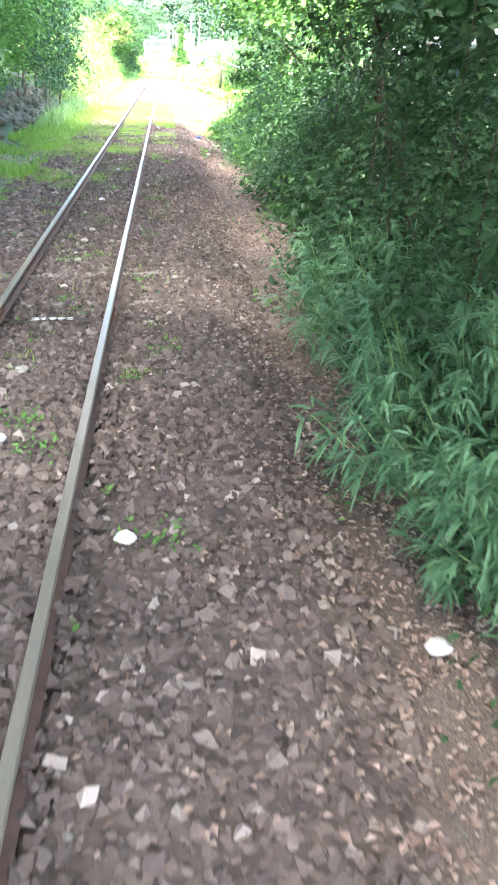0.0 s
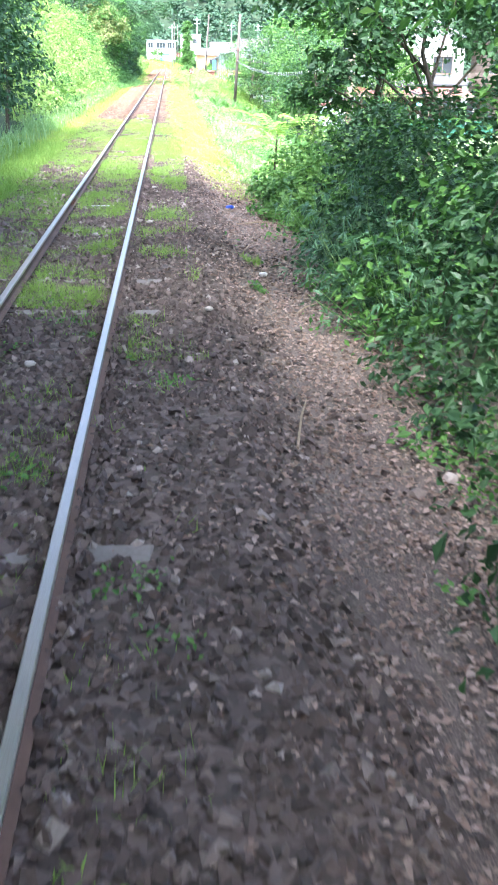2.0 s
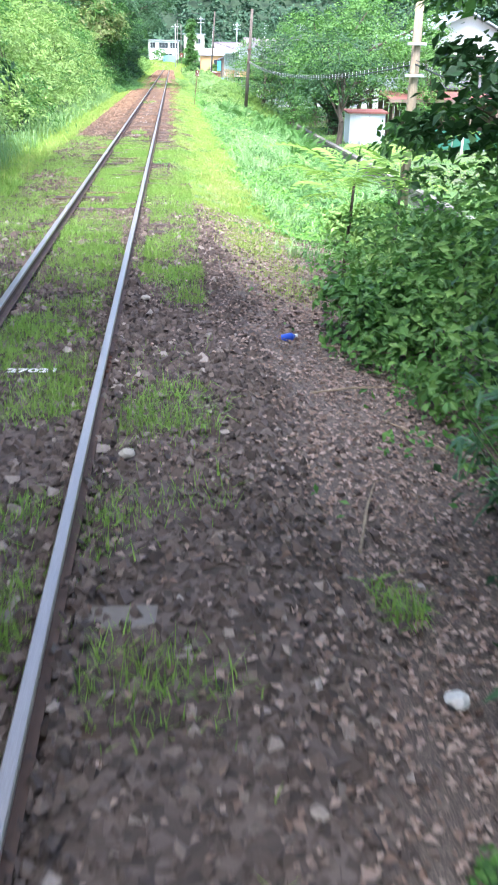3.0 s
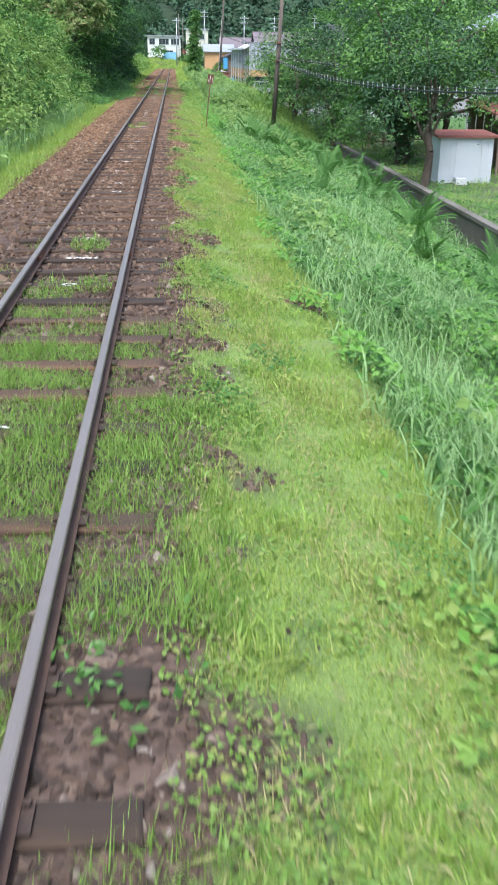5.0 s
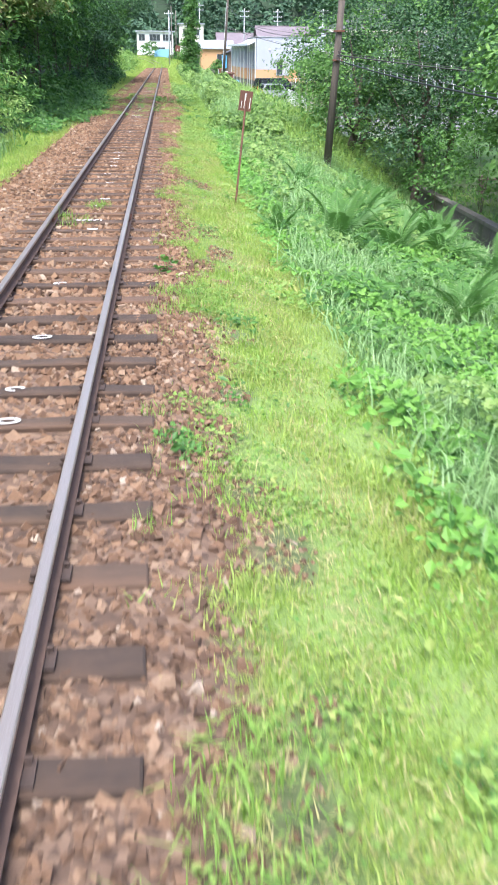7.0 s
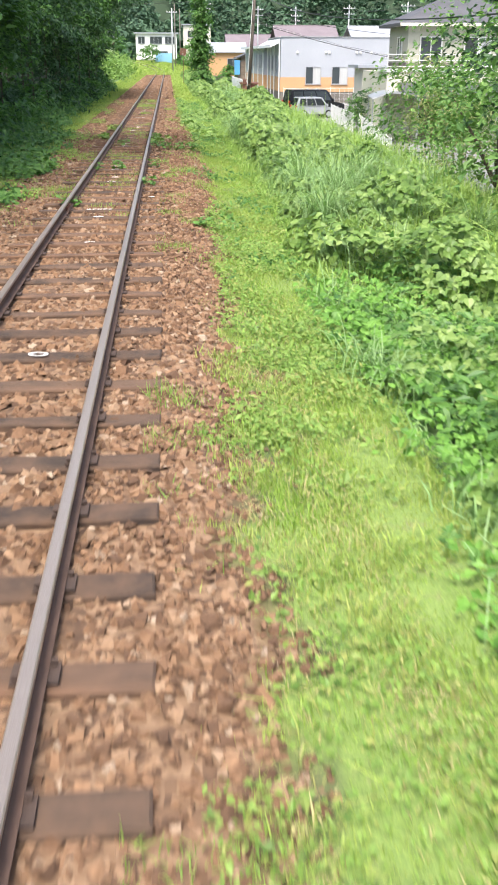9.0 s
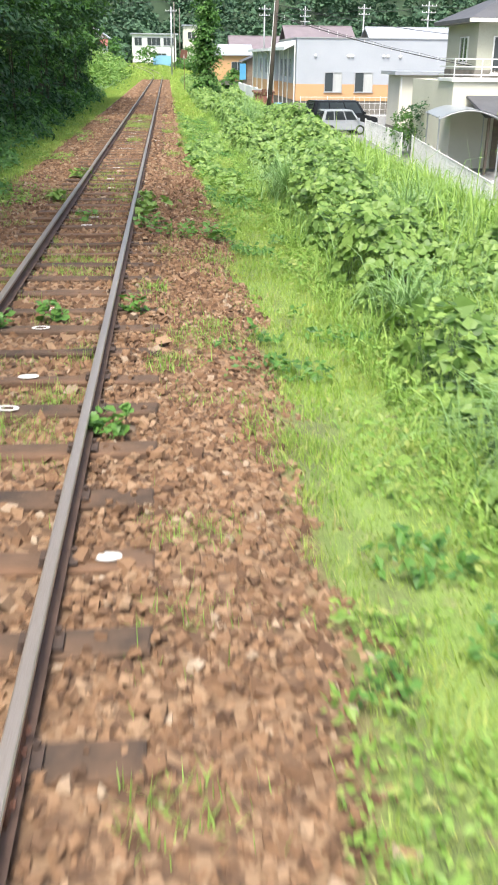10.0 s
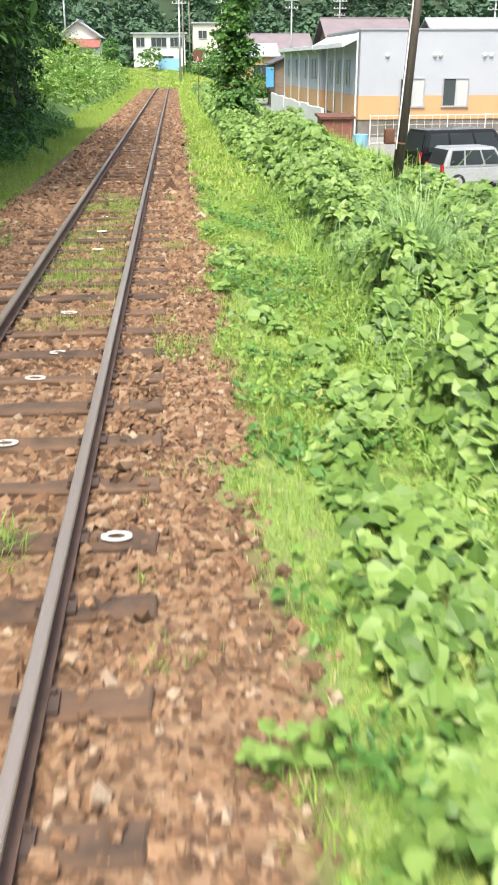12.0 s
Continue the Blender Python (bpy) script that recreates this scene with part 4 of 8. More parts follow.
    # dry straw in the turf, along the ballast and down its middle
    x, y = scatter(1.15, 2.6, 42, 100, 700, rng, lambda x, y: (x > edge_right(y) - 0.1) & (np.abs(x - 2.15 - 0.12 * np.sin(y * 0.7)) < 0.3 * rng.random(len(x)) + 0.05 * np.sin(y * 3)) | (np.abs(x - edge_right(y) - 0.1) < 0.16 * rng.random(len(x))))
    dry = [blades(on_ground(x, y, 0.0), 0.06, 0.007, rng, 1.3)]
    x, y = scatter(1.5, 2.6, 100, 150, 120, rng, lambda x, y: np.abs(x - edge_right(y) - 0.1) < 0.25 * rng.random(len(x)))
    dry.append(blades(on_ground(x, y, 0.0), 0.07, 0.008, rng, 1.3))
    # straw in broad faded patches
    x, y = scatter(1.3, 2.9, 44, 106, 650, rng, lambda x, y: (x > edge_right(y)) & patchy(x, y, 0.55, 0.75 + 0.3 * rng.normal(0, 1, len(x)), 47.0))
    dry.append(spikes(on_ground(x, y, 0.0), 0.075, 0.009, rng, 1.1))
    joined("dry_grass", dry, M["dry_grass"], "straw-coloured dry grass in the turf beside the ballast", "grass")
    # small dark broad-leaved weeds in the turf and on the cutting's floor
    def mat_of_weeds(x, y, lo, hi, size):
        P = on_ground(x, y) + np.stack([0 * x, 0 * x, rng.uniform(lo, hi, len(x))], -1)
        return leaves(P, np.tile([-0.1, -0.3, 1.0], (len(x), 1)), size, size * 0.55, rng)
    x, y = scatter(1.25, 3.0, 42, 98, 500, rng, lambda x, y: (x > edge_right(y)) & patchy(x, y, 0.75, 1.25 + 0.15 * rng.normal(0, 1, len(x)), 11.0))
    weeds = [mat_of_weeds(x, y, 0.02, 0.09, 0.034)]
    x, y = scatter(1.6, 3.2, 98, 150, 300, rng, lambda x, y: (x > edge_right(y)) & patchy(x, y, 0.75, np.interp(y, [98, 116, 122], [1.0, 0.9, 0.35]), 12.0))
    weeds.append(mat_of_weeds(x, y, 0.03, 0.16, 0.075))
    x, y = scatter(2.0, 4.2, 2, 42, 260, rng, lambda x, y: patchy(x, y, 0.7, np.interp(x, [2.0, 2.6, 3.2, 4.2], [2.2, 1.5, 0.5, -0.6]) + 0.2 * rng.normal(0, 1, len(x)), 13.0))
    weeds.append(mat_of_weeds(x, y, 0.02, 0.16, 0.065))
    for cx, cy, r, n in ((1.22, 71.4, 0.15, 330), (1.8, 72.6, 0.16, 280), (1.55, 51.3, 0.22, 200), (2.0, 52.4, 0.25, 240), (1.7, 55.5, 0.2, 160), (0.8, 47.4, 0.25, 160), (1.5, 61.8, 0.18, 140), (1.9, 74.6, 0.2, 160), (1.7, 110.8, 0.28, 160), (2.2, 131.5, 0.3, 200), (2.3, 25.95, 0.09, 150)):
        n = n * 2 // 3
        x, y = cx + r * 0.6 * rng.normal(0, 1, n), cy + r * rng.normal(0, 1, n)
        k = patchy(x, y, 2.2, -0.3, cx)
        weeds.append(mat_of_weeds(x[k], y[k], 0.02, 0.11, 0.05))
    # little weeds on the cutting's gravel, and on the track
    x, y = scatter(-2.4, 1.5, -2, 24, 330, rng, lambda x, y: patchy(x, y, 1.1, np.interp(np.abs(x), [0, 0.5, 0.8, 1.5, 2.4], [0.95, 1.15, 1.1, 1.5, 0.6]) + 0.2 * rng.normal(0, 1, len(x)), 33.0) & (np.abs(np.abs(x) - 0.566) > 0.07))
    weeds.append(mat_of_weeds(x, y, 0.01, 0.09, 0.042))
    joined("low_weeds", weeds, M["bush"], "small dark-leaved weeds growing in the turf and gravel", "weeds")
    x, y = scatter(1.65, 2.6, 95, 107, 420, rng, lambda x, y: (x > edge_right(y) - 0.1) & patchy(x, y, 0.6, np.interp(y, [95, 100, 106, 112, 124], [0.6, -0.2, -0.2, 0.6, 0.6]) + 0.2 * rng.normal(0, 1, len(x)), 15.0))
    bright = [mat_of_weeds(x, y, 0.02, 0.14, 0.05)]
    # fine weeds that grow from the turf into the gravel
    x, y = scatter(1.1, 2.3, 44, 98, 900, rng, lambda x, y: (x > edge_right(y) - 0.25) & patchy(x, y, 0.9, np.interp(x - edge_right(y), [-0.25, 0.0, 0.5, 0.9], [1.0, 0.3, 0.35, 1.2]) + 0.25 * rng.normal(0, 1, len(x)), 23.0))
    bright.append(mat_of_weeds(x, y, 0.0, 0.07, 0.036))
    for dens, cut, seed, top, size in ((1300, 0.15, 35.0, 0.1, 0.03), (420, 0.55, 45.0, 0.2, 0.05)):
        x, y = scatter(1.7, 3.3, 95.5, 106, dens, rng, lambda x, y: (x > edge_right(y) - 0.1 + 0.08 * rng.normal(0, 1, len(x))) & patchy(x, y, 0.9, np.interp(y, [95.5, 98, 103.5, 106], [0.7, cut - 0.4, cut - 0.2, 0.8]) + 0.35 * rng.normal(0, 1, len(x)), seed))
        bright.append(mat_of_weeds(x, y, 0.01, top, size))
    x, y = scatter(2.3, 3.3, 104, 126, 380, rng, lambda x, y: patchy(x, y, 0.6, np.interp(x, [2.3, 2.8, 3.3], [0.9, 0.2, -0.6]) + 0.3 * rng.normal(0, 1, len(x)), 37.0))
    bright.append(mat_of_weeds(x, y, 0.02, 0.2, 0.055))
    x, y = scatter(1.5, 3.2, 92, 107, 500, rng, lambda x, y: (x > edge_right(y) - 0.15) & patchy(x, y, 0.7, 0.15 + 0.25 * rng.normal(0, 1, len(x)), 25.0))
    bright.append(mat_of_weeds(x, y, 0.01, 0.12, 0.036))
    x, y = scatter(1.5, 3.4, 118, 150, 300, rng, lambda x, y: (x > edge_right(y) + 0.05) & patchy(x, y, 0.6, 0.05 + 0.25 * rng.normal(0, 1, len(x)), 27.0))
    bright.append(mat_of_weeds(x, y, 0.02, 0.16, 0.06))
    x, y = scatter(-2.7, -1.25, 104, 150, 300, rng, lambda x, y: patchy(x, y, 0.5, np.interp(x, [-2.7, -2.1, -1.3], [-0.3, 0.5, 1.1]) + np.interp(y, [104, 108, 126, 132, 150], [0.3, -0.2, -0.2, 0.6, 0.5]) + 0.2 * rng.normal(0, 1, len(x)), 29.0))
    bright.append(mat_of_weeds(x, y, 0.01, 0.14, 0.065))
    x, y = scatter(2.2, 3.3, 44, 95, 260, rng, lambda x, y: patchy(x, y, 0.5, np.interp(x, [2.2, 3.3], [1.4, 0.2]) + 0.2 * rng.normal(0, 1, len(x)), 17.0))
    bright.append(mat_of_weeds(x, y, 0.03, 0.16, 0.06))
    joined("leafy_weeds", bright, M["mixed_weed"], "bright leafy weeds mixed into the turf's edge", "weeds")
    # dry leaves on the cutting's floor
    x, y = scatter(0.7, 4.0, -1, 41, 560, rng, lambda x, y: rng.random(len(x)) < np.interp(x - edge_right(y), [-1.4, -0.5, 0.0, 0.4], [0.08, 0.15, 0.6, 1.0]))
    n = len(x)
    v, f = leaves(on_ground(x, y, 0.025), np.tile([0, 0, 1.8], (n, 1)), 0.043, 0.028, rng, 0.3)
    x, y = scatter(-3.6, -0.7, 0, 36, 30, rng)
    v2, f2 = leaves(on_ground(x, y, 0.03), np.tile([0, 0, 1.0], (len(x), 1)), 0.08, 0.05, rng)
    joined("leaf_litter", [(v, f), (v2, f2)], M["dry_leaf"], "brown fallen leaves over gravel in the cutting", "leaves")


make_turf()


def make_slope_weeds():
    rng = np.random.default_rng(22)
    # blue-green grass in swathes down the slope
    def swathe(x, y):
        return np.sin(x * 0.9 + y * 0.33 + 0.6) * np.sin(y * 0.55 - x * 0.5) + 0.35 * np.sin(y * 1.3 + x * 1.1)
    x, y = scatter(2.75, 9.2, 38, 101, 190, rng, lambda x, y: rng.random(len(x)) < np.interp(x, [2.75, 3.3, 9.2], [0.1, 1, 0.7]) * np.interp(swathe(x, y), [-0.5, 0.1], [0.25, 1.0]))
    pieces = [arching(on_ground(x, y), 0.5 * np.interp(swathe(x, y), [-0.6, 0.8], [0.55, 1.35]) * np.interp(x, [2.75, 3.6], [0.6, 1.0]), 0.018, rng, 1.15, 3)]
    x, y = scatter(4.8, 10.0, 100, 180, 150, rng, lambda x, y: rng.random(len(x)) < np.interp(x, [4.8, 6.0], [0.3, 1.0]))
    meadow = [blades(on_ground(x, y), np.interp(x, [4.8, 7.0, 8.5, 10.0], [0.5, 0.62, 0.6, 0.4]) * np.interp(y, [132, 141, 152, 157, 164, 180], [1.05, 0.6, 0.6, 0.9, 0.7, 0.6]), 0.02, rng, 1.4, 0.65)]
    # low grass in the hollows between the vine's cushions
    x, y = scatter(2.9, 5.4, 101, 152, 330, rng)
    meadow.append(blades(on_ground(x, y), 0.24, 0.013, rng, 1.2, 0.6))
    joined("meadow_grass", meadow, M["meadow_grass"], "bright knee-high grass along the top of the bank", "grass")
    # clumps of pampas grass and sedge
    for cx, cy, n, h, spread in ((3.7, 105.6, 230, 1.5, 0.2), (4.2, 107.0, 260, 1.75, 0.22), (3.75, 108.6, 240, 1.6, 0.2), (4.9, 105.2, 200, 1.4, 0.24), (5.0, 108.8, 220, 1.7, 0.24), (5.6, 110.2, 180, 1.5, 0.24), (6.2, 104.8, 200, 1.3, 0.26),
                                 (6.3, 108.6, 240, 1.3, 0.34), (3.5, 103.4, 130, 1.0, 0.22), (3.45, 121.4, 240, 1.8, 0.2), (3.65, 122.8, 180, 1.6, 0.2), (4.1, 140.9, 330, 2.2, 0.24), (5.2, 119.0, 160, 1.4, 0.3), (4.9, 131.5, 160, 1.2, 0.25), (3.15, 63.5, 140, 0.6, 0.24),
                                 (4.6, 74, 160, 0.8, 0.3), (5.6, 92, 160, 0.9, 0.3), (6.3, 97.6, 220, 1.1, 0.34), (6.9, 100.0, 220, 1.1, 0.34), (3.4, 94, 200, 0.9, 0.3), (4.4, 56, 220, 0.9, 0.34), (5.2, 66, 220, 0.9, 0.34), (3.25, 78.2, 320, 0.75, 0.22), (3.3, 62.0, 260, 0.8, 0.25), (3.6, 60.2, 260, 0.9, 0.3), (4.6, 62.6, 260, 1.0, 0.34), (3.9, 85.6, 160, 1.1, 0.16), (3.1, 98.0, 180, 0.8, 0.22), (3.7, 112.8, 150, 1.1, 0.2)):
        r = np.abs(rng.normal(0, spread, n))
        a = rng.uniform(0, 2 * np.pi, n)
        pieces.append(arching(on_ground(cx + r * np.cos(a), cy + r * np.sin(a)), h * (0.6 if 101 < cy < 112 else 0.62), 0.017, rng, 1.35, 4))
    x, y = scatter(3.1, 6.4, 102, 150, 10, rng)
    pieces.append(arching(on_ground(x, y), 0.8, 0.015, rng, 0.9, 4))
    # long grass at the foot of the sunny bank across the line
    x, y = scatter(-3.7, -2.75, 33, 92, 90, rng, lambda x, y: rng.random(len(x)) < np.interp(x, [-3.7, -3.0, -2.75], [1, 0.6, 0.1]))
    pieces.append(arching(on_ground(x, y), 0.55 * np.interp(np.sin(y * 0.9) * np.sin(y * 0.37), [-1, 1], [0.5, 1.6]), 0.02, rng, 1.0, 4))
    joined("tall_grass", pieces, M["tall_grass"], "long arching grass on the embankment slope", "grass")

    # leafy weeds in hummocks
    def leafy(x0, x1, y0, y1, dens, scale, cut, seed, top, size, ratio):
        x, y = scatter(x0, x1, y0, y1, dens, rng, lambda x, y: patchy(x, y, scale, cut + 0.15 * rng.normal(0, 1, len(x)), seed) & (rng.random(len(x)) < np.interp(x, [x0, x0 + 0.8], [0.3, 1])))
        up = top * np.interp(x, [x0, x0 + 0.6], [0.35, 1.0]) * (0.6 + 0.4 * np.sin(x * 2.3 + y * 1.1 + seed) * np.sin(y * 1.7 - x))
        P = on_ground(x, y) + np.stack([0 * x, 0 * x, up * np.sqrt(rng.random(len(x)))], -1)
        return leaves(P, np.tile([-0.2, -0.4, 1.0], (len(P), 1)), size, size * ratio, rng)

    joined("slope_weeds", [leafy(2.7, 9.2, 40, 106, 170, 0.35, 0.55, 7.0, 0.55, 0.12, 0.55), leafy(3.0, 8.8, 40, 104, 90, 0.3, 0.55, 9.0, 0.7, 0.16, 0.36)], M["bush"], "broad-leaved weeds covering the embankment slope", "weeds")
    joined("fresh_weeds", [leafy(2.55, 7.5, 40, 101, 300, 0.32, 0.25, 41.0, 0.5, 0.085, 0.6), leafy(2.6, 6.0, 80, 101, 420, 0.3, -0.2, 43.0, 0.5, 0.09, 0.62)], M["fresh_leaf"], "fresh green leafy weeds in hummocks on the slope", "weeds")


make_slope_weeds()


def kudzu_lead(y):
    """Where the vine's thick cushions begin beside the turf."""
    return np.interp(y, [60, 84, 96, 100, 104, 108, 112, 116, 122, 126, 132, 137, 142, 150, 160, 215], [3.3, 3.2, 3.1, 2.85, 2.9, 3.15, 3.2, 3.25, 3.15, 3.35, 3.15, 3.05, 3.4, 3.25, 2.9, 2.9]) + 0.12 * np.sin(y * 2.3) + 0.07 * np.sin(y * 5.1)


def kudzu_height(x, y):
    """The vine's cushions over the bank, with hollows between them, and its low runners on the turf."""
    hum = np.sin(x * 1.5 + y * 0.62 + 0.4) * np.sin(y * 0.85 - x * 0.7) + 0.55 * np.sin(y * 1.7 - x * 1.3 + 1.0) * np.sin(x * 2.1 + 0.5) + 0.25 * np.sin(y * 3.3 + x * 2.6)
    top = np.clip(0.42 + 0.5 * hum, 0.05, None) * np.interp(y, [84, 98, 103, 105, 110, 112, 120, 124, 150, 165], [0.7, 0.8, 0.9, 0.7, 0.75, 1.1, 1.1, 1.0, 0.9, 0.9])
    top = top * step(-0.75, -0.45, hum)
    lead = kudzu_lead(y)
    back = step(np.interp(y, [104, 112, 128, 132, 150, 160], [7.6, 6.4, 6.4, 7.6, 7.8, 6.8]), np.interp(y, [104, 112, 128, 132, 150, 160], [6.2, 5.0, 5.0, 5.8, 5.9, 5.2]), x)
    low = 0.12 + 0.08 * np.sin(x * 4.1 + y * 1.9) * np.sin(y * 2.7 - x * 1.2)
    return np.maximum(top * step(lead - 0.05, lead + 0.3, x) * back, low * creeps(x, y))


def creeps(x, y):
    """The runners' reach over the turf: 0 to 1."""
    edge = np.interp(y, [122, 124.5, 126.5, 129, 131.5, 132.2, 134, 136, 137.5, 139, 141, 143, 145, 150], [3.2, 2.3, 1.9, 1.68, 1.85, 2.1, 2.05, 2.15, 2.5, 2.0, 1.68, 1.8, 2.6, 3.2]) + 0.1 * np.sin(y * 3.7)
    far = np.interp(y, [124, 128, 131, 132.5, 137, 139, 144], [2.6, 2.35, 2.4, 4.0, 4.0, 2.3, 2.2]) + 0.15 * np.sin(y * 2.9 + 1)
    mottle = np.sin(x * 3.1 + y * 0.9) * np.sin(y * 1.6 - x * 0.8 + 0.7) + 0.4 * np.sin(x * 6.0 - y * 3.1)
    return step(edge - 0.08, edge + 0.08, x) * step(far + 0.12, far - 0.12, x) * step(-0.2, 0.05, mottle + np.interp(y, [122, 130, 131.5, 132.2, 134.5, 136, 138, 142], [0.1, 0.3, 0.5, 1.2, 0.9, 0.2, -0.1, 0.3])) * (y > 121)


def leaflet_shape():
    """A broad pointed leaflet, folded along its midrib: six triangles."""
    S = [(0, -0.4, 0.0), (0.32, -0.42, 0.04), (0.51, -0.1, 0.08), (0.34, 0.2, 0.05), (0, 0.58, -0.07), (-0.34, 0.2, 0.05), (-0.51, -0.1, 0.08), (-0.32, -0.42, 0.04)]
    return np.array(S), np.array([(0, 1, 2), (0, 2, 3), (0, 3, 4), (0, 4, 5), (0, 5, 6), (0, 6, 7)])


def leaflets(P, N, size, rng, U):
    S, F = leaflet_shape()
    n = len(P)
    N = norm(N + rng.normal(0, 0.22, (n, 3)))
    U = norm(U - N * (U * N).sum(-1, keepdims=True))
    W = np.cross(U, N)
    s = (size * np.exp(rng.normal(0, 0.2, n)))[:, None, None]
    V = P[:, None] + s * (S[None, :, :1] * W[:, None] + S[None, :, 1:2] * U[:, None] + S[None, :, 2:] * N[:, None])
    return V.reshape(-1, 3), ((np.arange(n) * 8)[:, None, None] + F).reshape(-1, 3)


def make_kudzu():
    rng = np.random.default_rng(23)

    def cover(x0, x1, y0, y1, density, size, cut=-2.0, seed=1.0):
        """Three leaflets to a stalk, over the tops and the steep faces of the cushions."""
        x, y = scatter(x0, x1, y0, y1, density * 2.2, rng)
        h = kudzu_height(x, y)
        e = 0.06
        gx, gy = (kudzu_height(x + e, y) - h) / e, (kudzu_height(x, y + e) - h) / e
        k = (h > 0.045) & patchy(x, y, 0.33, cut, seed) & (rng.random(len(x)) < np.sqrt(1 + gx ** 2 + gy ** 2) / 2.2)
        x, y, h, gx, gy = x[k], y[k], h[k], gx[k], gy[k]
        steep = np.hypot(gx, gy) > 1.2
        up = h * np.where(rng.random(len(x)) < 0.72, rng.uniform(0.86, 1.1, len(x)), rng.uniform(0.3, 0.9, len(x)))
        P = on_ground(x, y) + np.stack([0 * x, 0 * x, np.where(steep, h * rng.uniform(0.55, 1.05, len(x)), up) + 0.03], -1)
        N = norm(np.stack([-0.5 * gx - 0.15, -0.5 * gy - 0.35, np.ones(len(x))], -1) + rng.normal(0, 0.28, (len(x), 3)))
        U = norm(np.cross(N, rng.normal(0, 1, (len(x), 3))) + np.array([-0.25, -0.5, -0.25]))
        W = np.cross(U, N)
        return [leaflets(P + U * size * 0.5, N, size, rng, U), leaflets(P + W * size * 0.52, N, size * 0.9, rng, norm(W + U * 0.4)), leaflets(P - W * size * 0.52, N, size * 0.9, rng, norm(-W + U * 0.4))]

    pieces = sum([cover(2.7, 7.2, 99, 112, 75, 0.105, -0.6), cover(2.9, 7.6, 112, 122, 78, 0.104), cover(1.5, 7.8, 122, 150, 74, 0.122), cover(2.7, 8.2, 150, 178, 40, 0.16),
                  cover(2.7, 7.0, 84, 99, 60, 0.085, -0.2, 3.0), cover(2.7, 6.5, 60, 84, 45, 0.07, 0.3, 3.5), cover(2.8, 7.5, 42, 60, 40, 0.07, 0.6, 2.5), cover(2.9, 6.0, 178, 232, 30, 0.19)], [])
    joined("kudzu", pieces, M["kudzu"], "dense kudzu vine with large leaves over the bank", "vine")
    # runners that creep over the ballast and the rail
    for k, (cx, cy, n, r) in enumerate(((0.78, 112.6, 22, 0.16), (0.82, 118.0, 26, 0.25), (1.2, 117.3, 26, 0.4), (1.75, 117.0, 40, 0.4), (2.6, 124.6, 40, 0.4), (2.5, 121.8, 30, 0.35), (1.75, 126.9, 10, 0.3), (0.0, 112.3, 16, 0.16),
                                        (-0.5, 112.0, 16, 0.16), (0.72, 109.2, 20, 0.16), (-0.15, 118.6, 12, 0.2), (-0.9, 121.0, 18, 0.25), (1.5, 132.5, 14, 0.1), (1.7, 132.56, 12, 0.1), (1.9, 104.5, 40, 0.4), (-1.5, 134.2, 16, 0.2),
                                        (1.35, 64.3, 14, 0.2), (1.15, 76.8, 12, 0.14), (2.15, 123.6, 22, 0.3), (0.76, 118.9, 14, 0.15), (0.8, 119.3, 14, 0.16), (0.74, 119.8, 16, 0.17), (0.78, 120.3, 14, 0.15), (0.74, 120.8, 12, 0.13), (0.76, 121.2, 6, 0.1), (1.2, 119.8, 4, 0.2), (1.1, 120.6, 4, 0.16), (1.9, 119.6, 8, 0.3), (-0.75, 124.6, 26, 0.25), (-0.6, 106.6, 16, 0.2))):
        n = int(n * (1.5 if cy > 118.8 else 2.2))
        a, q = rng.uniform(0, 2 * np.pi, n), np.sqrt(rng.random(n)) * r
        P = np.stack([q * np.cos(a), q * np.sin(a), rng.uniform(0.02, 0.2, n)], -1)
        ob = empty("weed_plant", (cx, cy, float(ground_z(cx, cy))), 0, "low leafy weed creeping over the ballast", "weed", "weeds on the ballast")
        for p in P[::6]:
            part("stem", tube(bmesh.new(), (0, 0, -0.02), tuple(p), 0.006, 0.003, 4, False), M["kudzu"], ob)
        S, F = leaflet_shape()
        me = np_mesh("leaf", S * (0.075 if cy > 130 or cy < 118.8 else 0.12), F, M["kudzu" if cy > 118.8 else "bush"])
        for p in P:
            lf = new("leaf", me)
            lf.parent = ob
            lf.matrix_basis = pose(*p, rng.normal(0, 22), rng.normal(0, 22), rng.uniform(0, 360))
            lf.scale = [float(np.exp(rng.normal(0, 0.22)))] * 3


make_kudzu()


def frond_mesh(length, mat, pinna=0.2, pairs=16, arch=0.42):
    """An arching frond: a midrib with paired leaflets that grow short towards the tip."""
    V, F, thin = [], [], 0.3 * length / pairs
    for i in range(pairs + 2):
        t = i / (pairs + 1)
        y, z = length * t * (1 - 0.12 * t * t), length * (0.42 * t - arch * t * t)
        V += [(-0.007, y, z), (0.007, y, z)]
        if i:
            F += [(2 * i - 2, 2 * i - 1, 2 * i + 1), (2 * i - 2, 2 * i + 1, 2 * i)]
    for i in range(2, pairs + 1):
        t = i / (pairs + 1)
        y, z = V[2 * i][1], V[2 * i][2]
        w = pinna * length * math.sin(math.pi * (0.16 + 0.84 * t))
        for s, root in ((-1, 2 * i), (1, 2 * i + 1)):
            k = len(V)
            V += [(s * w * 0.45, y + 0.4 * w + thin, z - w * 0.06), (s * w, y + 0.75 * w, z - w * 0.32), (s * w * 0.45, y + 0.4 * w - thin, z - w * 0.1)]
            F += [(root, k, k + 2), (k, k + 1, k + 2)]
    return np_mesh("frond", V, F, M[mat])


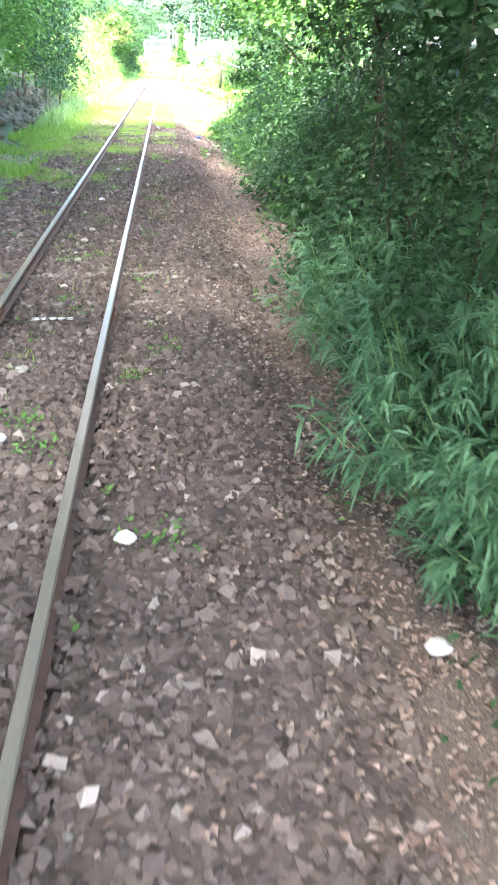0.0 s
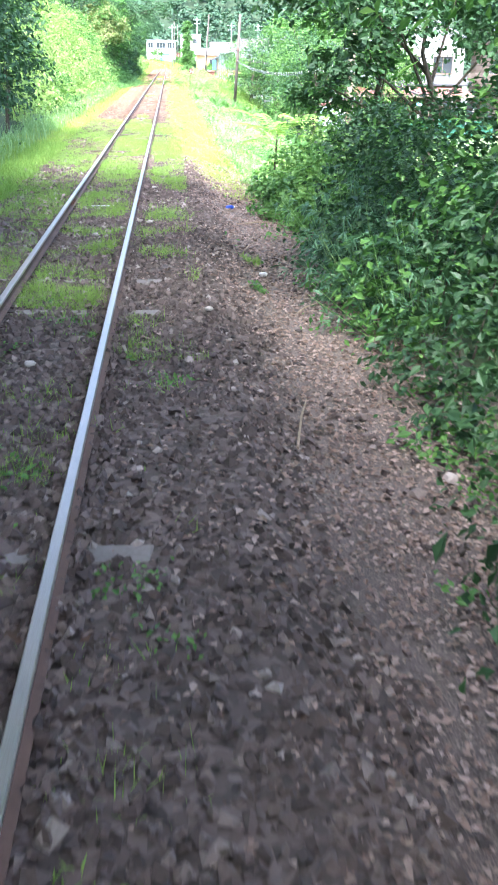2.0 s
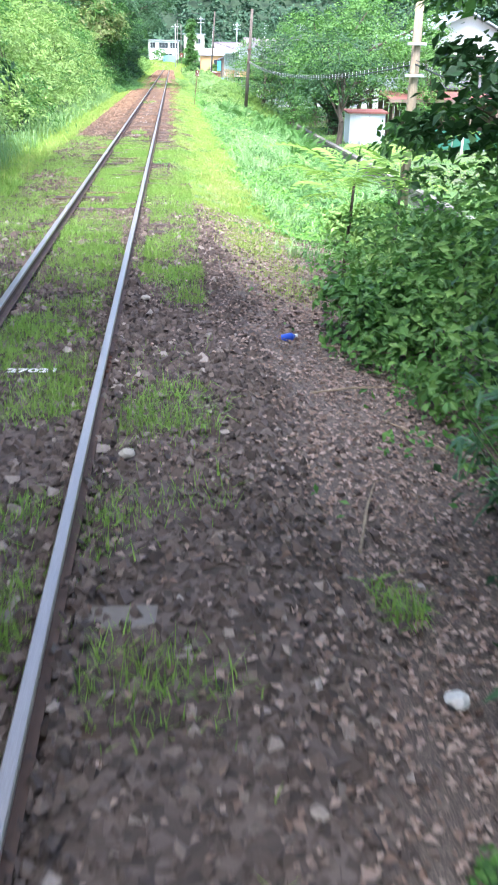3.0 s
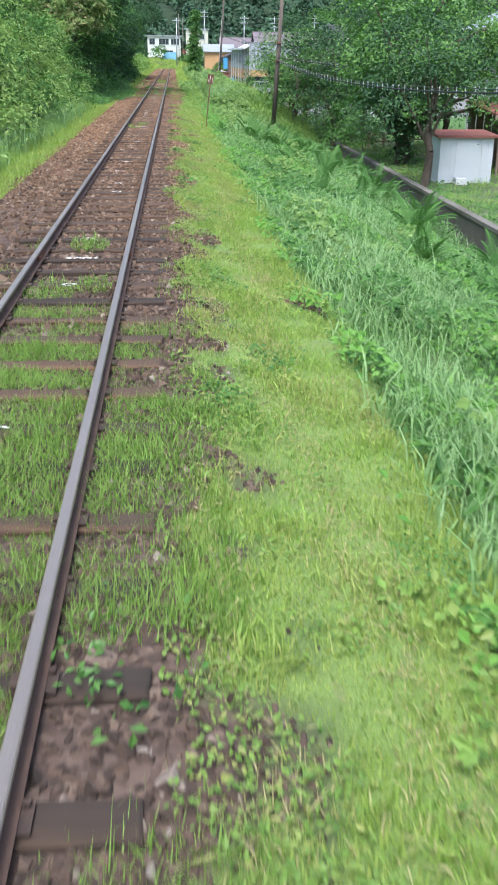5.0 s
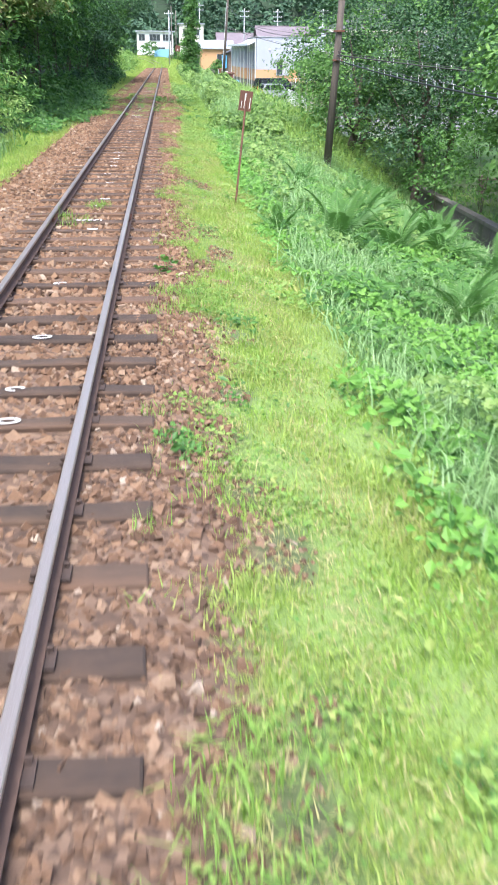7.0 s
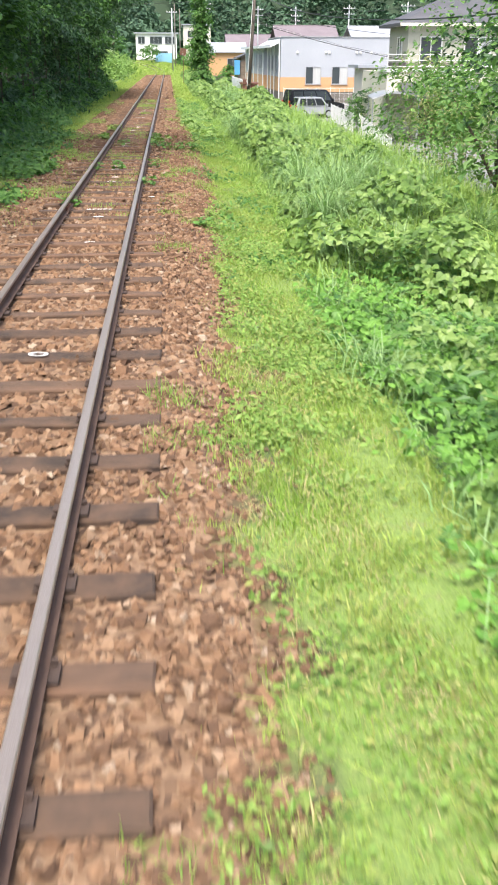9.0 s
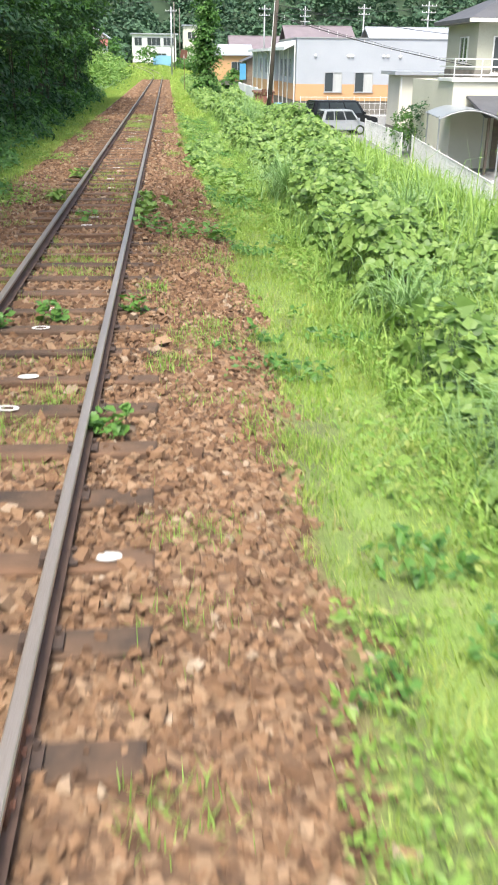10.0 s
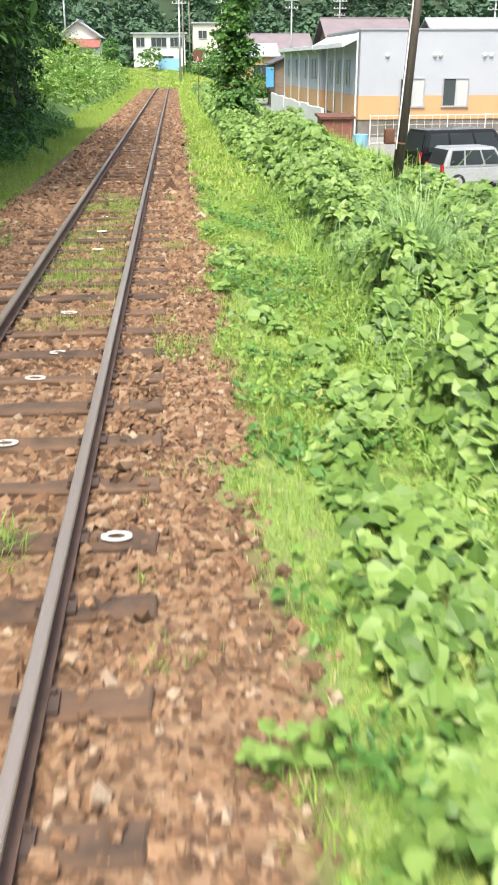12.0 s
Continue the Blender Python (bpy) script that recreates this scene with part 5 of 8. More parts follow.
def make_ferns():
    rng = random.Random(31)
    me = frond_mesh(1.0, "fern", 0.15, 22, 0.5)
    first = None
    for x, y, size in ((5.4, 78.4, 1.0), (6.2, 75.9, 1.25), (7.9, 76.4, 1.3), (7.1, 67.2, 1.35), (6.6, 71.5, 1.1), (7.4, 72.5, 1.2), (7.3, 80.2, 1.2), (8.2, 81.2, 1.2), (4.2, 82.3, 1.3), (4.7, 83.2, 1.2), (5.3, 82.4, 1.2), (2.95, 80.9, 0.62), (3.2, 81.8, 0.6), (6.8, 84.5, 1.1), (7.7, 88.0, 1.1), (5.6, 87.0, 1.0), (6.0, 62.0, 1.0), (7.4, 60.5, 1.1),
                       (4.7, 91.0, 0.9), (6.2, 90.6, 1.0), (7.0, 86.6, 1.1), (6.9, 91.4, 1.0), (8.0, 84.2, 1.2), (5.1, 69.4, 0.9), (4.2, 72.4, 0.8), (8.1, 70.2, 1.2), (8.3, 64.0, 1.2)):
        at = Matrix.Translation((x, y, float(ground_z(x, y)))) @ pose(0, 0, 0, 0, 0, rng.uniform(0, 360)) @ Matrix.Scale(size, 4)
        if first is None:
            first = empty("fern", (0, 0, 0), 0, "large arching green fern on the embankment slope", "fern", "ferns on the slope")
            first.matrix_basis = at
            for k in range(24):
                f = new("frond", me)
                f.parent = first
                f.matrix_basis = pose(0, 0, rng.uniform(0, 0.12), rng.uniform(12, 66), 0, k * 137.5 + rng.uniform(-8, 8))
                f.scale = [rng.uniform(0.75, 1.15)] * 3
        else:
            copy_thing(first, at)
    # the pinnate sapling at the end of the wood
    big = frond_mesh(1.5, "sumac", 0.15, 13, 0.62)
    for x, y, n, h in ((3.6, 36.9, 15, 1.45), (4.7, 38.6, 9, 1.7)):
        ob = empty("sapling", (x, y, float(ground_z(x, y))), 0, "bright green sapling with long feathered leaves", "sapling")
        part("stem", tube(bmesh.new(), (0, 0, -0.1), (0.1, 0, h), 0.035, 0.018, 7), M["bark"], ob)
        for k in range(n):
            f = new("frond", big)
            f.parent = ob
            f.matrix_basis = pose(0.1 * rng.random(), 0, h * rng.uniform(0.7, 1.0), rng.uniform(0, 40), 0, k * 360 / n + rng.uniform(-14, 14))
            f.scale = [rng.uniform(0.75, 1.25)] * 3


make_ferns()


# ---------------------------------------------------------------- the wood and the hedges
def make_wood():
    rng = np.random.default_rng(41)
    # front bushes of the cutting; dark leaves carry the wood's shade
    for y in np.arange(-5, 36.5, 1.45):
        x = 3.45 + 0.2 * math.sin(y * 1.3) + np.interp(y, [0, 10, 13, 21, 25, 30, 36], [0, 0, 0.3, 0.45, 0.15, 0.5, -0.1])
        k = float(np.interp(y, [-5, 26, 30, 36], [1, 1, 0.8, 0.62]))
        blobs = [(-0.3, 0, 0.16 * k, 0.75, 1.05, 0.32 * k), (0.05, 0.1, 0.4 * k, 0.9, 1.0, 0.4 * k), (0, 0, 0.75 * k, 0.85, 1.0, 0.7 * k), (0.5, 0.3, 1.35 * k, 0.9, 0.95, 0.75 * k), (0.9, -0.3, 2.1 * k, 0.95, 1.0, 0.85 * k)]
        if y < 15:
            blobs += [(0.7, 0.2, 3.2, 1.1, 1.1, 1.0), (0.4, -0.3, 4.4, 1.2, 1.2, 1.0)]
        shrub("shrub", (x + 0.35, y), blobs, 2900 if y < 15 else 2000, 0.105, 0.06, "tree_leaf" if y > 29 else "bush" if rng.random() < 0.15 else "dark_shaded_leaf", "dense green shrub at the edge of the wood", rng, group="shrubs along the cutting")
    # second row, tall, with the wood's shade put into its dark leaves
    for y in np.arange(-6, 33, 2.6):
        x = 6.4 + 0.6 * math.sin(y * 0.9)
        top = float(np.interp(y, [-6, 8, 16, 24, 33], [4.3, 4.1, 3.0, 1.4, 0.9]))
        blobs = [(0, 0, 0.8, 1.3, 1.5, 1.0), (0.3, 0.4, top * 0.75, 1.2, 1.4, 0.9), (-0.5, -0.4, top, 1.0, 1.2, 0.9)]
        shrub("shrub", (x, y), blobs, 2400, 0.15, 0.08, "dark_shaded_leaf", "tall shrub inside the wood, shade put into its dark leaves", rng, group="tall shrubs of the wood")
    # the thick inside of the wood, added dark to block the bright ground behind
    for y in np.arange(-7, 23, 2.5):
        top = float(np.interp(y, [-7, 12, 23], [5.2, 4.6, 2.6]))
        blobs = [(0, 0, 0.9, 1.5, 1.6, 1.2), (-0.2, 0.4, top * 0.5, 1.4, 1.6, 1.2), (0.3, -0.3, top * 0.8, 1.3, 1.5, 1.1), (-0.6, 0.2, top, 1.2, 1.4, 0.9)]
        shrub("shrub", (8.6 + 0.5 * math.sin(y * 1.7), y), blobs, 1700, 0.25, 0.15, "dark_shaded_leaf", "thick undergrowth deep in the wood, darkened for the shade there", rng, group="undergrowth deep in the wood")
    # trees that arch over the line; high clumps out of view are set for shade
    for x, y, h, lean in ((5.2, 1.0, 7.2, (-1.2, 0.2)), (6.0, 6.5, 7.6, (-1.4, 0.3)), (5.4, 12.5, 6.6, (-1.4, 0.0)), (7.8, 17.0, 7.4, (-1.0, 0.2)), (7.4, 24.5, 6.4, (-1.2, 0.6)), (5.4, -5.0, 7.5, (-1.2, 0))):
        low = 2.9 if y < 10 else 4.2
        blobs = [(-2.0, -0.6, h * 0.78, 1.9, 2.0, 1.1), (-3.4, 0.8, h * 0.9, 1.9, 2.0, 1.0), (-0.6, 1.2, h * 0.97, 1.9, 2.0, 1.2), (0.6, -1.0, h * 0.85, 1.9, 1.8, 1.2), (-1.2, 0.2, low + 0.9, 1.2, 1.6, 0.8)]
        if 10 < y < 20:
            blobs.pop(1)
        if 10 < y < 14:
            blobs.pop(0)
        if y > 20:
            blobs += [(-3.3, 2.4, h * 0.95, 1.5, 1.7, 0.9), (-1.9, 3.9, h * 0.92, 1.6, 1.6, 0.9)]
        tree((x, y), h * 0.9, 0.13, blobs, 6300 if y < 10 else 11500, 0.22 if y < 10 else 0.165, 0.135 if y < 10 else 0.1, "tree_leaf" if y > 20 else "dark_shaded_leaf", "leafy broad-leaved tree leaning over the line", rng, lean, group="trees of the wood")
    blobs = [(-2.5, -0.3, 3.1, 0.75, 0.7, 0.5), (-1.9, 0.2, 3.7, 0.9, 0.8, 0.5), (-1.2, -0.2, 4.3, 1.1, 0.9, 0.7), (0.2, 0.2, 4.9, 1.4, 1.3, 1.0), (1.6, 0.6, 4.3, 1.4, 1.3, 1.0), (-2.2, 0.8, 5.1, 1.5, 1.3, 0.8)]
    tree((6.7, 33.6), 4.6, 0.1, blobs, 7600, 0.135, 0.092, "dark_shaded_leaf", "young tree with a large-leaved branch hanging towards the line", rng, (-0.5, 0), per=45)
    blobs = [(-0.9, -0.2, 2.6, 0.8, 0.8, 0.35), (0.4, 0.3, 3.3, 1.0, 0.9, 0.45), (-0.4, 0.2, 4.1, 1.1, 1.0, 0.5), (1.0, -0.2, 4.7, 1.1, 1.0, 0.5), (-1.2, 0.3, 5.0, 0.9, 0.9, 0.5), (0.2, 0.1, 5.6, 1.1, 1.0, 0.55)]
    tree((5.6, 35.5), 5.4, 0.08, blobs, 5200, 0.13, 0.08, "bush", "slim young tree in the light with loose tiers of leaves", rng, (0.3, 0), per=40)
    blobs = [(0.12 * math.sin(k * 2.2), 0.12 * math.cos(k * 1.7), 0.5 + 0.62 * k, 0.5 + 0.1 * math.sin(k * 1.9), 0.5, 0.5) for k in range(11)]
    tree((6.95, 29.9), 7.2, 0.15, blobs, 7000, 0.1, 0.075, "dark_shaded_leaf", "straight tree trunk thickly clad in dark ivy", rng, (0.2, 0))
    # trees above the left face of the cutting, crowns added out of view to shade it
    for x, y, h in ((-6.5, -10, 7.2), (-6.5, -4, 7), (-6.2, 2, 7.5), (-7.0, 7.5, 7.2), (-6.2, 13, 7.4), (-6.8, 18.5, 7.0), (-6.6, 24, 6.8), (-7.0, 28.5, 6.6)):
        z = float(ground_z(x, y))
        blobs = [(1.2, 0.5, h * 0.55, 2.0, 2.1, 1.5), (3.0, -0.6, h * 0.7, 1.9, 2.1, 1.0), (0.2, -1.4, h * 0.85, 2.0, 2.0, 1.5), (4.2, 0.9, h * 0.82, 1.9, 2.2, 0.9)]
        if y < 22:
            blobs += [(6.0, -1.6 if y == 2 else -0.9, h * 0.92, 2.1, 2.4, 0.9)]
        if 22 < y < 27:
            blobs += [(7.5, -0.7, h * 0.94, 1.9, 2.3, 0.9)]
        if y < 22 or y > 27:
            blobs += [(7.6, {-4: 1.6, 2: -1.4, 18.5: -1.2}.get(y, 0.8), h * 0.98, 1.75, 2.2, 0.9)]
        if y > 27:
            blobs += [(9.0, -0.6, h * 1.0, 1.5, 1.9, 0.8)]
        tree((x, y), h * 0.85, 0.15, blobs, 7600 if 10 < y < 20 else 6200, 0.44, 0.26, "tree_leaf", "leafy tree on the rock face, added unseen over the line for shade", rng, (0.6, 0), group="trees over the rock face")
    # dwarf bamboo by the shoulder
    for x, y, n in ((3.25, 2.5, 1300), (3.5, 1.3, 1300), (3.5, 3.4, 1300), (3.75, 5.4, 1300), (3.5, 7.2, 1000), (4.3, 2.4, 1000), (3.9, 0.8, 1000), (3.6, 6.4, 900), (3.9, 24.2, 400), (3.8, 26.3, 450), (4.0, 28.4, 450)):
        ob = empty("dwarf_bamboo", (x, y, float(ground_z(x, y))), 0, "arching dwarf bamboo with long blue-green leaves", "bamboo", "dwarf bamboo by the shoulder")
        P, D = [], []
        for k in range(30):
            a, q = rng.uniform(0, 6.28), rng.uniform(0.2, 0.95)
            p0, p1 = Vector((0.3 * math.cos(a), 0.3 * math.sin(a), 0)), Vector((q * math.cos(a) - 0.3, q * math.sin(a), rng.uniform(0.5, 1.6) * (1.15 - 0.4 * q)))
            part("cane", tube(bmesh.new(), p0, p1, 0.006, 0.003, 4, False), M["tall_grass"], ob)
            for j in range(n // 90):
                twig = p0.lerp(p1, rng.uniform(0.3, 1.0)) + Vector(rng.normal(0, 0.09, 3))
                out = np.array((twig.x + 0.1, twig.y - 0.1, 0.15)) + rng.normal(0, 0.35, 3)
                P += [np.array(twig)] * 7
                D += [out] * 7
        # fans of slender leaves that hang from the twigs
        P, D = np.array(P), norm(np.array(D))
        D = norm(D + rng.normal(0, 0.42, D.shape) + np.array([0, 0, -0.15]))
        L = 0.17 * np.exp(rng.normal(0, 0.22, len(P)))[:, None]
        W = norm(np.cross(D, np.array([0, 0, 1.0]) + rng.normal(0, 0.3, D.shape)))
        drop = np.array([0, 0, 1.0])
        V = np.stack([P, P + D * L * 0.35 + W * 0.011, P + D * L * 0.35 - W * 0.011, P + D * L * 0.75 + W * 0.008 - drop * L * 0.12, P + D * L * 0.75 - W * 0.008 - drop * L * 0.12, P + D * L - drop * L * 0.35], 1).reshape(-1, 3)
        F = ((np.arange(len(P)) * 6)[:, None, None] + np.array([(0, 1, 2), (1, 3, 2), (2, 3, 4), (3, 5, 4)])).reshape(-1, 3)
        c = new("foliage", np_mesh("foliage", V, F, M["bamboo"]))
        c.parent = ob
    shrub("shrub", (4.8, 31.4), [(0, 0, 0.8, 0.7, 0.7, 0.8), (0.05, 0, 1.55, 0.78, 0.75, 0.75), (0.15, 0.1, 2.0, 0.55, 0.55, 0.45)], 4200, 0.1, 0.07, "dark_shaded_leaf", "rounded dark vine-covered shrub at the wood's end", rng)
    # bushes closing the wood, in the open
    for x, y, s, mat in ((3.5, 33.4, 0.55, "bush"), (4.5, 34.6, 0.8, "bright_bush"), (5.6, 36.4, 0.9, "bush"), (6.6, 33.5, 1.25, "dark_shaded_leaf"), (4.4, 40.2, 0.55, "bright_bush"), (5.4, 42.5, 0.6, "bush"), (6.4, 39.5, 0.75, "bright_bush"),
                         (7.6, 37.0, 1.1, "bush"), (8.4, 41.5, 0.8, "bush"), (7.2, 45.0, 0.6, "bush")):
        blobs = [(0, 0, 0.5 * s, 0.9 * s, 0.9 * s, 0.7 * s), (0.5 * s, 0.4 * s, 0.9 * s, 0.8 * s, 0.9 * s, 0.7 * s), (-0.4 * s, 0.5 * s, 0.8 * s, 0.7 * s, 0.8 * s, 0.6 * s)]
        shrub("shrub", (x, y), blobs, 1700, 0.12, 0.07, mat, "bushy green shrub in the light at the wood's end", rng, group="shrubs at the wood's end")


make_wood()


def make_left_bank():
    rng = np.random.default_rng(43)
    # hanging growth on the rock face of the cutting
    for y in np.arange(-4, 48.5, 1.9):
        x = -4.25 + 0.2 * math.sin(y)
        blobs = [(0.2, 0, 1.0, 0.6, 1.1, 0.7), (0.3, 0.4, 2.0, 0.9, 1.2, 0.9), (0.45, -0.3, 3.1, 1.1, 1.3, 1.0), (0.3, 0.3, 4.3, 1.2, 1.3, 1.0), (0.6, -0.2, 5.3, 1.2, 1.3, 0.9)]
        shrub("shrub", (x, y), blobs, 2300, 0.17, 0.09, "tree_leaf" if y < 34 else "dark_shaded_leaf" if rng.random() < 0.5 else "bush", "green shrub hanging over the mossy rock face", rng, group="shrubs on the rock face")
    # bright bushes of the sunny bank, in loose sprays
    for y in np.arange(49.5, 101, 1.8):
        x = -4.0 + 0.3 * math.sin(y * 0.7)
        bright = rng.random() < (0.85 if y < 92 else 0.5)
        u = rng.uniform(0.6, 1.35, 4)
        blobs = [(0.1, 0, 0.5, 0.75 * u[0], 1.0, 0.6 * u[1]), (-0.4, 0.3, 1.4 * u[1], 0.85 * u[2], 1.0, 0.7 * u[3]), (-1.0, -0.4, 2.4 * u[2], 1.0 * u[3], 1.1, 0.75 * u[0]), (-1.8, 0.2, 3.2 * u[3], 1.1, 1.2, 0.8 * u[1]), (-1.2, 0.7, 3.7 * u[0], 0.8, 0.9, 0.6)]
        shrub("shrub", (x, y), blobs, 3000, 0.17, 0.05, "sunlit_bush" if bright else "bush", "bright green bush on the sunny bank", rng, group="bushes on the sunny bank")
    for y in np.arange(40, 100, 4.6):
        x = -8.6 + 0.8 * math.sin(y)
        blobs = [(0.3, 0, 2.4, 1.9, 2.3, 1.5), (-0.8, 0.8, 3.8, 2.0, 2.4, 1.5), (0.5, -0.9, 4.9, 1.6, 2.0, 1.3)]
        tree((x, y), 4.6, 0.16, blobs, 3000, 0.22, 0.13, "tree_leaf" if rng.random() < 0.6 else "dark_shaded_leaf", "leafy tree on top of the bank", rng, group="trees on the bank")
    # a chestnut in faded flower at the end of the sunny bank
    blobs = [(0.6, -0.8, 3.3, 1.1, 1.3, 0.7), (1.2, 0.4, 4.2, 1.2, 1.4, 0.8), (0.2, 0.6, 5.2, 1.4, 1.5, 0.9), (-0.8, -0.8, 4.4, 1.3, 1.4, 0.9), (1.5, 1.6, 3.2, 0.9, 1.0, 0.6), (-0.6, -1.8, 3.0, 1.0, 1.0, 0.7)]
    tree((-4.9, 101.5), 4.6, 0.2, blobs, 7000, 0.24, 0.075, "chestnut", "chestnut tree with pale faded blossom over the bank", rng, (0.5, 0), per=60)
    # dark evergreen growth past the sunny bank, its crowns hanging over a shaded foot; inner shade is in the leaf
    # colour
    for y in np.arange(102, 169, 2.2):
        x = -4.2 + 0.3 * math.sin(y * 0.9) + float(np.interp(y, [130, 140, 158, 169], [0, 0.5, 0.45, -0.5]))
        k = float(np.interp(y, [102, 106, 160, 168], [1.0, 1.15, 1.2, 1.0])) * rng.uniform(0.9, 1.12)
        blobs = [(0, 0, 0.5, 0.8, 1.2, 0.6), (-0.5, 0.4, 1.6 * k, 0.9, 1.2, 0.8), (0.1, -0.3, 2.7 * k, 1.25, 1.35, 0.8), (-0.1, 0.4, 3.9 * k, 1.35, 1.5, 0.9), (0.2, -0.5, 5.0 * k, 1.2, 1.3, 0.8)]
        shrub("shrub", (x, y), blobs, 3000, 0.21, 0.085, "dark_shaded_leaf" if rng.random() < (0.35 if y < 130 else 0.75) else "bush", "dark evergreen shrub beside the line", rng, group="evergreen shrubs beside the line")
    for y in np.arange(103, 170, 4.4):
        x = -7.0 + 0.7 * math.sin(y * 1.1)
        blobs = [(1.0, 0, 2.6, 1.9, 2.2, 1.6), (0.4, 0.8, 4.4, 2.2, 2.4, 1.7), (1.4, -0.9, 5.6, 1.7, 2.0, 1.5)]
        tree((x, y), 5.2, 0.18, blobs, 3600, 0.23, 0.12, "dark_shaded_leaf", "tall dark evergreen tree beside the line", rng, group="dark trees beside the line")
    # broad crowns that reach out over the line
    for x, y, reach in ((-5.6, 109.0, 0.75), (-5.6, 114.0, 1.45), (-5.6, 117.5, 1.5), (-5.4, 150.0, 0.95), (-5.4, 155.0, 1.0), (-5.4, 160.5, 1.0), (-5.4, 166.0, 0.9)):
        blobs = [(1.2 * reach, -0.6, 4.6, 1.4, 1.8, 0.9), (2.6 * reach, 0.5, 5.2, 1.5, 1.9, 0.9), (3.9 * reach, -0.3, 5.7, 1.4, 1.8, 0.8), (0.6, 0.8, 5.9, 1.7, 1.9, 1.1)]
        tree((x, y), 5.2, 0.2, blobs, 4200, 0.21, 0.1, "dark_shaded_leaf", "dark broad-crowned tree reaching over the line", rng, (0.8, 0), group="trees reaching over the line", per=60)
    # ivy and low weeds at their foot, reaching the ballast
    x, y = scatter(-3.9, -1.5, 97, 172, 160, rng, lambda x, y: (x < np.interp(y, [97, 101, 106, 112, 120, 127, 140, 172], [-2.7, -2.1, -1.75, -1.6, -1.9, -2.7, -3.0, -3.2]) + 0.25 * np.sin(y * 1.3)) & patchy(x, y, 0.5, -0.5 + 0.3 * rng.normal(0, 1, len(x)), 49.0))
    P = on_ground(x, y) + np.stack([0 * x, 0 * x, rng.random(len(x)) * np.interp(x, [-3.9, -2.0], [0.6, 0.2])], -1)
    joined("ivy_weeds", [leaves(P, np.tile([0.3, -0.4, 1.0], (len(P), 1)), 0.13, 0.09, rng)], M["bush"], "ivy and low weeds creeping out from under the evergreens", "weeds")
    # lower bright growth on the far bank
    for y in np.arange(171, 236, 3.2):
        for row in range(3):
            x = -4.8 - row * 2.5 + 0.5 * math.sin(y * 0.8 + row)
            s = float(np.interp(y, [171, 190, 236], [1.4, 1.4, 1.9])) * (0.75 + 0.3 * row)
            blobs = [(0, 0, 0.35 * s, 1.4, 1.7, 0.7 * s), (-0.7, 0.6, 0.8 * s, 1.2, 1.4, 0.65 * s)]
            shrub("shrub", (x, y), blobs, 420, 0.24, 0.15, "bright_bush" if rng.random() < 0.65 else "kudzu", "low bright green undergrowth on the far bank", rng, group="undergrowth on the far bank")


make_left_bank()


def make_rock_face():
    """Rubble at the foot of the cutting, stone by stone."""
    rng = random.Random(47)
    wall = tagged(new("rock_wall"), "mossy rubble face at the foot of the cutting", "wall", "", "structure")
    meshes = []
    for s in range(5):
        bm = bmesh.new()
        bmesh.ops.create_icosphere(bm, subdivisions=1, radius=0.5)
        for v in bm.verts:
            v.co *= rng.uniform(0.75, 1.2)
        me = bpy.data.meshes.new("stone")
        bm.to_mesh(me)
        bm.free()
        me.materials.append(M["rubble"])
        meshes.append(me)
    for i in range(240):
        y, h = rng.uniform(2, 40), rng.random()
        x = -3.82 - 0.35 * h
        o = new("stone", meshes[i % 5])
        o.parent = wall
        o.matrix_basis = pose(x, y, float(ground_z(-3.9 - 0.2 * h, y)) * 0.5 + 0.9 * h, rng.uniform(0, 60), rng.uniform(0, 60), rng.uniform(0, 360))
        o.scale = (rng.uniform(0.3, 0.5), rng.uniform(0.35, 0.65), rng.uniform(0.25, 0.42))


make_rock_face()


